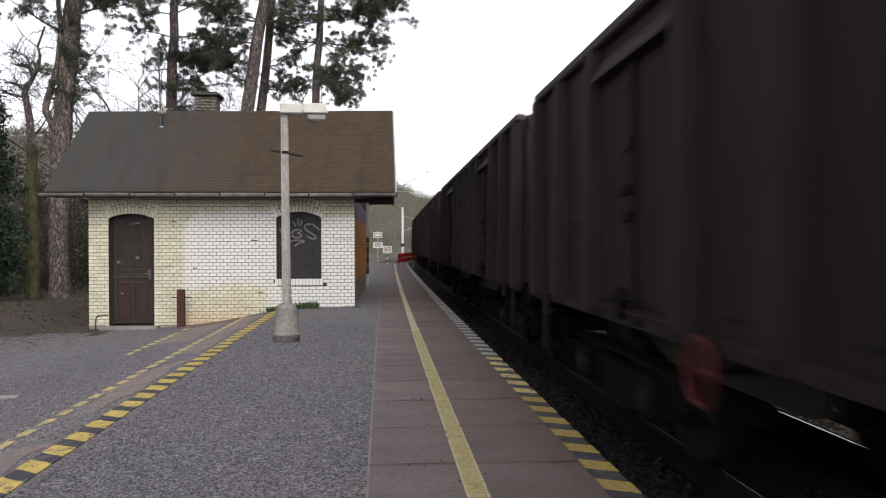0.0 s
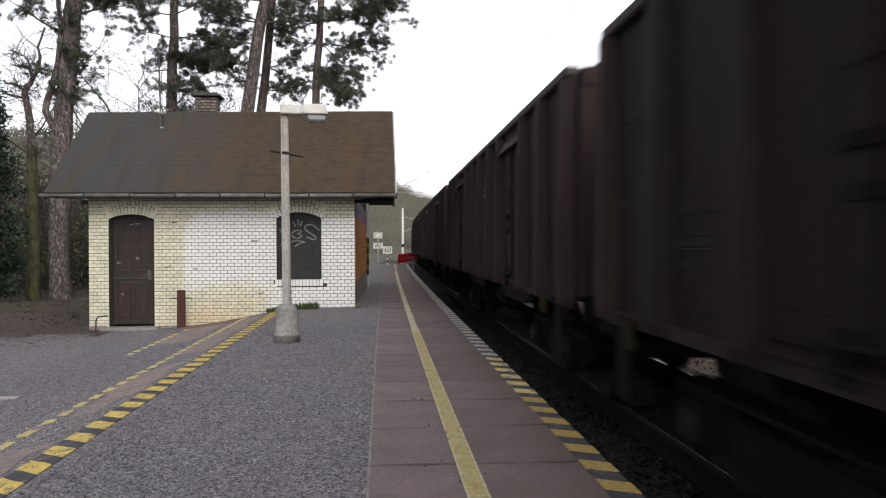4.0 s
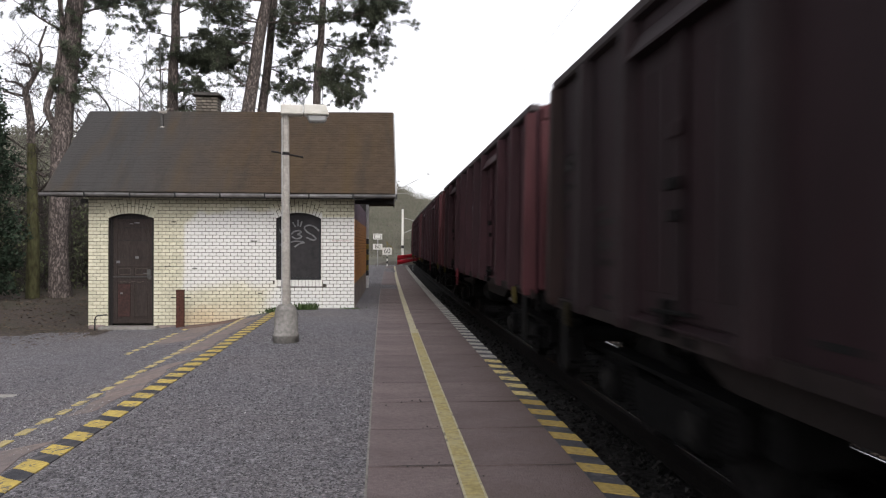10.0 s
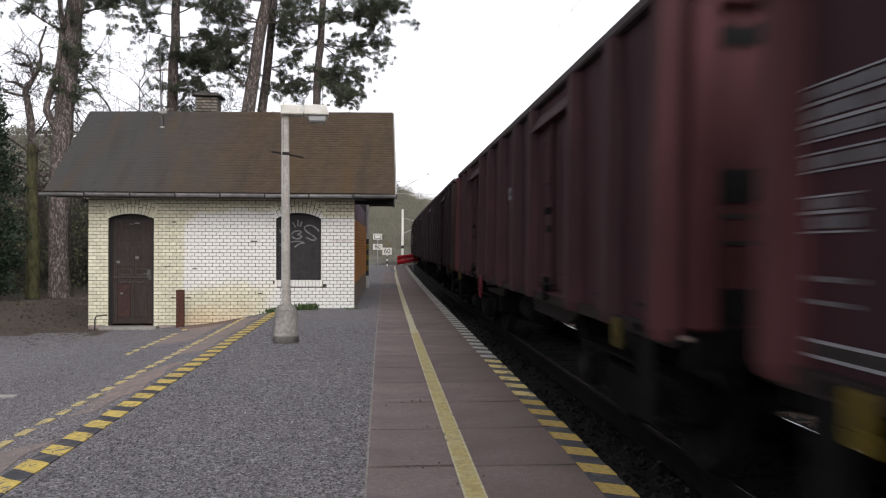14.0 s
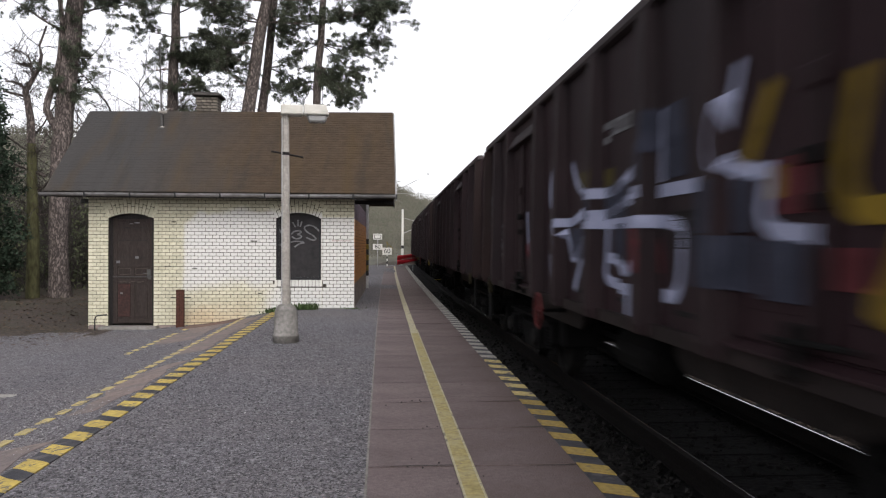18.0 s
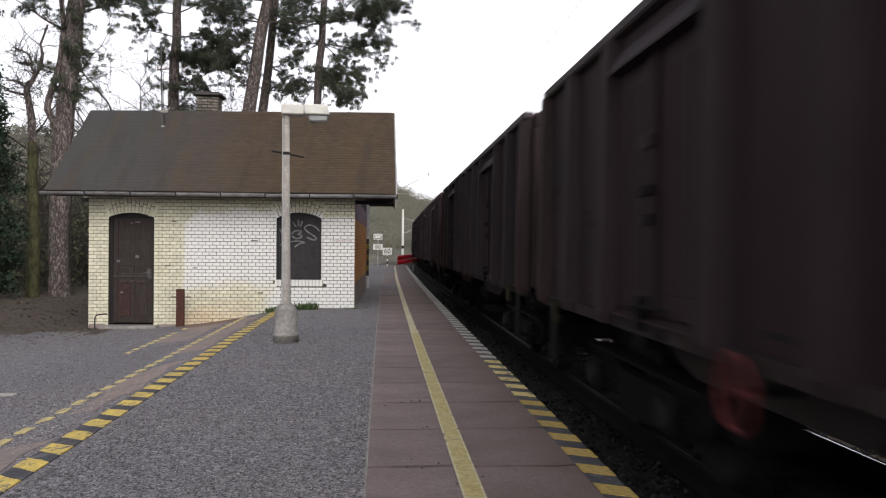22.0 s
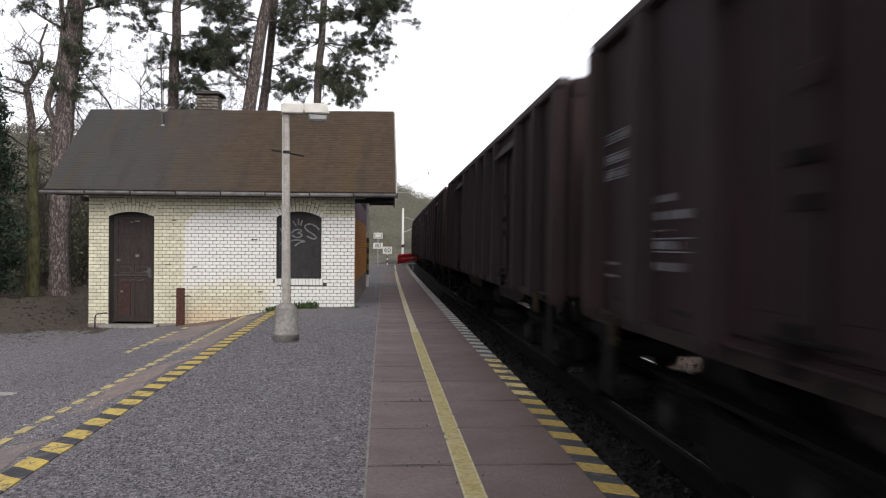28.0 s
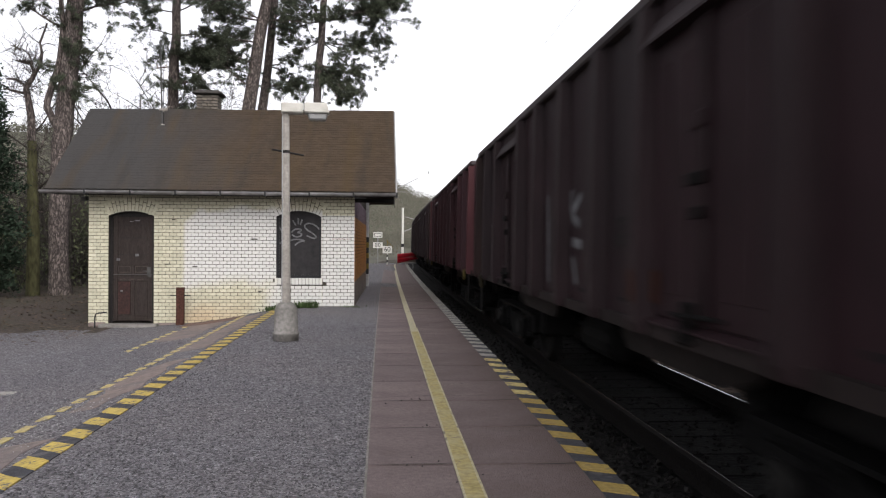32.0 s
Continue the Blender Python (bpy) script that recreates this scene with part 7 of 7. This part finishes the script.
def add_marks(w, k, letter, logo, table):
    rng = random.Random(200 + k)
    text, rules = B(), B()
    full = rng.uniform(.56, .66)
    up = 0.0 if k in REDS else 0.20
    for z0, z1, a, b in ((2.15, 2.22, 0, 1), (2.07, 2.145, 0, 1), (2.0, 2.065, 0, 1), (1.88, 1.95, 0, .45), (1.88, 1.95, .5, 1), (1.72, 1.78, 0, .5), (1.64, 1.715, 0, .55)):
        if rng.random() < .88:
            glyph_rows(text, rules, .33 + full * a, .33 + full * b, z0 + up * (z0 > 1.6), z1 + up * (z0 > 1.6), rng)
    for z0, z1, b in ((1.44, 1.475, .6), (1.35, 1.38, .55)):
        glyph_rows(text, rules, .33, .33 + full * b, z0, z1, rng, ruled=False)
    tagged(part("number_lettering", text, letter, w, "rows of faded white lettering"), kind="stuff")
    tagged(part("number_border", rules, LETTER_BRIGHT if k in REDS else letter, w, "thin white ruled lines"), kind="stuff")
    text, rules = B(), B()
    for z0, z1, b in ((1.84, 1.91, .62), (1.73, 1.81, 1), (1.67, 1.69, .5), (1.55, 1.63, .95), (1.42, 1.50, .8)):
        glyph_rows(text, rules, 1.42, 1.42 + .64 * b, z0, z1, rng, ruled=z0 == 1.55)
    tagged(part("data_lettering", text, letter, w, "block of faded white lettering"), kind="stuff")
    tagged(part("data_border", rules, letter, w, "thin white ruled lines"), kind="stuff")
    if logo is not None:
        bm = B()
        for st, wd in (([(0, .135), (.24, .14)], .055), ([(0, .03), (.21, .03)], .055), ([(.03, .15), (.03, .02)], .05), ([(.27, .155), (.72, .145)], .022), ([(.27, .06), (.72, .055)], .022)):
            ribbon(bm, st, wd)
        for q in range(6):
            x = .275 + .078 * q
            ribbon(bm, [(x, .062), (x + .014, .15)], .042 if q % 2 else .030)
        ob = part("operator_mark", bm, logo, w, "faded pale operator mark")
        ob.matrix_basis = Matrix.Translation((-1.373, MARK - (6.62 if k == 9 else 6.80 if k in REDS else 6.45 if k in (5, 26) else 6.58), 2.19 if k == 9 else 2.20 if k in REDS else 2.275 if k in (5, 26) else 2.36)) @ Matrix.Rotation(radians(-90), 4, "Z")
    if table is not None:
        text, rules = B(), B()
        for j in range(4):
            glyph_rows(text, rules, 8.06 - .22 * (k in (5, 26)), 8.50 - .22 * (k in (5, 26)), 1.575 + .054 * j, 1.575 + .054 * (j + 1), rng, ruled=j in (0, 3))
        tagged(part("load_table", text, LETTER_DIM, w, "grey lettered load table"), kind="stuff")
        tagged(part("table_border", rules, table, w, "thin white ruled lines"), kind="stuff")


def skin(d, z):
    """How far the wagon's skin stands out at a place of its side: panel, door leaf or post."""
    for p in POSTS:
        if abs(d - p - 0.11) < 0.085:
            return 1.509 - max(0, z - 1.35) / (TOP - 1.45) * 0.03
    for a, b in DOORS:
        if a + 0.21 < d < b + 0.01:
            return 1.405
    return 1.3765


def spray(w, name, mat_, strokes, width, label):
    """Sprayed strokes as (d ahead of the tail, height), lying on panels, doors and posts alike."""
    for st in strokes:
        P = [Vector((d, z)) for d, z in st]
        for _ in range(2):
            Q = [P[0]]
            for a, b in zip(P, P[1:]):
                Q += [a.lerp(b, .25), a.lerp(b, .75)]
            P = Q + [P[-1]]
        D = []
        for a, b in zip(P, P[1:]):
            n = max(1, int((b - a).length / 0.04))
            D += [a.lerp(b, i / n) for i in range(n)]
        D.append(P[-1])
        bm = B()
        cells = max(1, int(width / 0.05))
        rows = []
        for i, a in enumerate(D):
            t = (D[min(i + 1, len(D) - 1)] - D[max(i - 1, 0)]).normalized()
            nrm = Vector((-t.y, t.x)) * width / 2
            q = [a + nrm * (-1 + 2 * c / cells) for c in range(cells + 1)]
            rows.append([bm.verts.new((-skin(v.x, v.y), MARK - v.x, v.y)) for v in q])
        for p, q in zip(rows, rows[1:]):
            for c in range(cells):
                bm.faces.new((p[c], q[c], q[c + 1], p[c + 1]))
        part(name, bm, mat_, w, label)


COUNT = 36
REDS = {9, 10, 11, 12, 28}
BROWNS = {0, 2, 4, 5, 6, 7, 8, 13, 14, 15, 16, 17, 18, 20, 23, 26, 27, 29, 30}
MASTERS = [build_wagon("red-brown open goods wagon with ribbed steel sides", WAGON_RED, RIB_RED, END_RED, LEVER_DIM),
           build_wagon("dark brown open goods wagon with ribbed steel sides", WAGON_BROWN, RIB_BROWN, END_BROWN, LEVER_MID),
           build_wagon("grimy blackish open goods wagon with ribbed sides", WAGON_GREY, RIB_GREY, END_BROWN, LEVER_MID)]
used = [False] * 3
TRAIN = []
for k in range(-1, COUNT - 1):
    c = 0 if k in REDS else 1 if k in BROWNS else 2
    if used[c]:
        w = copy_thing(MASTERS[c], Matrix.Identity(4))
    else:
        w, used[c] = MASTERS[c], True
        # the others are copied from it before it takes its own marks
    TRAIN.append(w)

for i, w in enumerate(TRAIN):
    k = i - 1
    letter = LETTER_TAN if k == 16 else LETTER if k in REDS or k in (2, 6, 14, 15, 17, 19, 23, 27) else LETTER_TAN if k == 7 else LETTER_DIM
    logo = LETTER_BRIGHT if k in REDS else LETTER_ORANGE if k in (1, 7, 20, 21) else LETTER_DIM if k in (3, 24) else LETTER
    add_marks(w, k, letter, None if k in (16, 27) else logo, LETTER if k in REDS or k in (4, 5, 17, 26) else LETTER_DIM)

for k in (0, 6, 9, 12, 15, 17, 18):
    add_wheel(TRAIN[k + 1], MARK - (4.80 if k == 9 else 4.65), RED_DIM if k in (0, 6, 15, 17, 18) else STEEL_RED)
for k in (2, 8, 10, 11):
    add_wheel(TRAIN[k + 1], (4.92 if k == 11 else 4.70 if k == 10 else 4.62) - MARK, RED_DIM if k == 2 else STEEL_RED)

# freshly painted levers on two wagons
for w in (TRAIN[12], TRAIN[18]):
    for ob in w.children:
        if ob.name.startswith("lever_plate"):
            ob.data = ob.data.copy()
            ob.data.materials[0] = LEVER_YELLOW

GRAFFITI = TRAIN[16]
spray(GRAFFITI, "graffiti_fill", SPRAY_BLUE, [[(8.5, 1.78), (9.15, 1.78)], [(8.4, 1.52), (9.2, 1.50)], [(7.8, 2.3), (8.25, 2.3)], [(7.75, 2.12), (8.3, 2.12)], [(5.6, 1.62), (6.2, 1.6)], [(4.8, 1.62), (5.1, 1.6)], [(6.95, 1.62), (7.15, 1.62)], [(9.25, 1.48), (9.6, 1.48)], [(6.4, 1.9), (7.2, 1.93)]], 0.26, "dark sprayed fill")
spray(GRAFFITI, "graffiti_red", SPRAY_RED, [[(7.5, 1.55), (7.8, 1.6), (7.8, 1.42)], [(9.5, 1.96), (9.5, 1.72)], [(9.92, 1.58), (9.92, 1.42)], [(3.62, 1.62), (3.66, 1.48)]], 0.24, "dull red sprayed letters")
spray(GRAFFITI, "graffiti_yellow", SPRAY_YELLOW, [[(9.34, 2.30), (9.1, 1.97)], [(9.36, 1.93), (9.37, 1.79)], [(9.98, 2.22), (9.82, 1.70), (10.32, 1.72)], [(10.3, 1.72), (10.17, 1.42), (10.02, 1.37), (10.38, 1.32)]], 0.10, "yellow sprayed letters")
spray(GRAFFITI, "graffiti_olive", LEVER_DIM, [[(5.9, 2.15), (6.25, 2.15)], [(6.6, 2.1), (6.9, 2.1)]], 0.14, "olive sprayed fill")
spray(GRAFFITI, "graffiti_outline", SPRAY_WHITE,
      [[(3.57, 1.98), (3.62, 1.6), (3.88, 1.40)], [(4.08, 2.17), (4.08, 1.91)], [(4.06, 1.42), (4.03, 1.05)], [(5.18, 2.35), (4.82, 2.40), (4.65, 2.1), (4.87, 1.87)], [(5.15, 2.33), (5.05, 2.05), (4.87, 1.87)],
       [(4.74, 1.80), (4.74, 1.5), (5.0, 1.48)], [(4.7, 1.5), (4.7, 1.18), (5.2, 1.19)], [(5.62, 2.33), (5.86, 2.06), (6.3, 2.05)], [(5.36, 1.80), (5.7, 1.80), (6.2, 1.92)], [(5.38, 1.78), (5.55, 1.6), (5.68, 1.42), (6.15, 1.75)],
       [(6.22, 1.85), (6.11, 1.64), (5.71, 1.20)], [(6.3, 1.99), (6.9, 1.99), (7.3, 2.08), (7.42, 2.16)], [(6.3, 1.80), (6.91, 1.84), (7.3, 1.93), (8.53, 1.92)],
       [(6.3, 1.77), (6.91, 1.75), (7.4, 1.75), (8.17, 1.73), (8.25, 1.67), (8.2, 1.3), (7.95, 1.28)], [(6.76, 1.75), (6.73, 1.5), (6.69, 1.33), (7.05, 1.31)], [(6.75, 1.5), (7.04, 1.49), (7.15, 1.38), (7.39, 1.52)],
       [(7.04, 1.28), (7.6, 1.3)], [(7.23, 1.25), (7.23, 1.06)], [(7.91, 2.42), (7.91, 1.98)], [(9.02, 2.46), (8.8, 1.97), (9.33, 1.91)], [(9.3, 1.9), (9.23, 1.66), (9.67, 1.63)], [(9.70, 1.62), (9.73, 1.5)]], 0.08, "pale blue sprayed outline")
spray(TRAIN[26], "graffiti_lime", SPRAY_GREEN, [[(6.80, 1.95), (6.98, 1.94), (6.96, 1.88)], [(6.72, 1.80), (7.04, 1.84), (7.37, 1.86)], [(6.74, 1.74), (7.10, 1.75), (7.40, 1.72)], [(6.72, 1.62), (7.04, 1.65), (7.27, 1.69)], [(6.74, 1.54), (7.16, 1.57), (7.51, 1.55)], [(4.81, 1.40), (4.86, 1.30), (5.0, 1.28)], [(2.76, 1.66), (2.88, 1.55)]], 0.092, "lime green sprayed patch")
spray(TRAIN[28], "graffiti_orange", SPRAY_ORANGE, [[(8.6, 1.33), (9.05, 1.33)]], 0.2, "dull orange patch")
spray(TRAIN[28], "graffiti_pale", LETTER_MID, [[(6.72, 2.08), (6.70, 1.85), (7.0, 1.76)], [(7.05, 2.02), (6.75, 1.88)], [(6.75, 1.62), (7.05, 1.58)], [(6.75, 1.48), (6.9, 1.24)], [(5.68, 2.1), (5.72, 1.6), (5.72, 1.2)]], 0.085, "faded white scrawl")
spray(TRAIN[18], "chalk_patch", CHALK, [[(1.5, 1.78), (2.0, 1.80)], [(1.5, 1.62), (1.9, 1.60)], [(1.5, 1.48), (1.95, 1.50)]], 0.15, "pale violet chalk patch")
spray(TRAIN[17], "graffiti_orange", SPRAY_ORANGE, [[(12.6, 1.42), (12.1, 1.42)]], 0.22, "dull orange patch")
spray(TRAIN[4], "graffiti_orange", SPRAY_ORANGE, [[(5.6, 1.5), (6.0, 1.5)]], 0.3, "dull orange patch")
spray(TRAIN[18], "graffiti_orange", SPRAY_ORANGE, [[(5.0, 1.55), (5.2, 1.55)], [(5.6, 1.55), (5.9, 1.55)]], 0.3, "dull orange patch")
spray(TRAIN[25], "graffiti_orange", SPRAY_ORANGE, [[(9.7, 1.15), (10.0, 1.15)]], 0.16, "dull orange patch")
spray(TRAIN[12], "plate_fill", LETTER_DIM, [[(0.36, 1.18), (1.06, 1.18)]], 0.045, "grey plate")
spray(TRAIN[12], "plate_rule", LETTER_BRIGHT, [[(0.34, 1.212), (1.07, 1.212)], [(0.34, 1.15), (1.06, 1.15)]], 0.014, "white ruled lines round the plate")
for i in (17, 20):
    spray(TRAIN[i], "pale_plate", SPRAY_WHITE, [[(0.62, 1.405), (0.93, 1.405)]], 0.11, "pale blue plate")

# yellow-edged shunter's step hung under one wagon's front end
step_board = part("foot_board", box(B(), -1.24, -6.25, 0.40, -0.94, -5.65, 0.43, 0.006), UNDER_BLACK, TRAIN[18])
part("board_edge", box(B(), -1.28, -6.25, 0.39, -1.243, -5.65, 0.435), LEVER_YELLOW, step_board, "yellow painted edge")
part("board_edge", box(B(), -1.28, -6.29, 0.39, -0.94, -6.253, 0.435), LEVER_YELLOW, step_board, "yellow painted edge")
for y in (-6.2, -5.7):
    part("hanger", box(B(), -1.10, y - 0.02, 0.432, -1.07, y + 0.02, 0.95), UNDER_BLACK, step_board)

part("end_graffiti", box(B(), -1.05, -HALF - 0.016, 2.28, -0.62, -HALF - 0.013, 2.46, 0.001), SPRAY_GREEN, TRAIN[4], "dull yellow sprayed patch")

# seconds and metres that the train has run since the start
RUN = [(0, 0.00), (1, 11.29), (2, 22.43), (3, 33.45), (6, 67.61), (7, 79.16), (9, 101.80), (10, 113.19), (11, 124.70), (12.5, 142.02), (13, 148.00), (14, 159.59), (17, 194.71), (18, 206.50), (19, 218.23), (20, 229.73), (21, 241.30), (22, 253.14), (23, 265.12), (24, 277.03), (25, 288.81), (28, 325.18), (29, 337.07), (30, 349.11), (31, 361.57), (32, 373.86)]


def run(t):
    ts, ss = [a for a, _ in RUN], [b for _, b in RUN]
    n = len(ts)
    d = [(ss[i + 1] - ss[i]) / (ts[i + 1] - ts[i]) for i in range(n - 1)]
    g = [d[0]] + [(d[i] + d[i + 1]) / 2 for i in range(n - 2)] + [d[-1]]
    i = max(k for k in range(n - 1) if ts[k] <= t or k == 0)
    h = ts[i + 1] - ts[i]
    u = (t - ts[i]) / h
    return (ss[i] * (1 + 2 * u) * (1 - u) ** 2 + g[i] * h * u * (1 - u) ** 2 + ss[i + 1] * u * u * (3 - 2 * u) + g[i + 1] * h * u * u * (u - 1))


# the tail end of one wagon stands here on the line at the start
TAIL = 8.53


def wagon_pose(k, t):
    return at_line(TAIL - MARK + k * PITCH - run(t), AXIS, RAIL_Z)


def motions():
    times = [0.5 * i for i in range(65)]
    for i, w in enumerate(TRAIN):
        walk(w, [(t, wagon_pose(i - 1, t)) for t in times])
    # wheels roll: one turn for each 2.89 m; all axles of the same seat share their keys
    rolled = {}
    for w in TRAIN:
        for ws in w.children_recursive:
            if not ws.name.startswith("wheelset"):
                continue
            seat = round(ws.matrix_basis.translation.y, 2)
            if seat not in rolled:
                walk(ws, [(f / 30, pose(0, seat, 0.46) @ Matrix.Rotation(run(f / 30) / 0.46, 4, "X")) for f in range(0, 961)])
                rolled[seat] = ws.animation_data
            else:
                ws.rotation_mode = "QUATERNION"
                a = ws.animation_data_create()
                a.action = rolled[seat].action
                a.action_slot = rolled[seat].action_slot


motions()
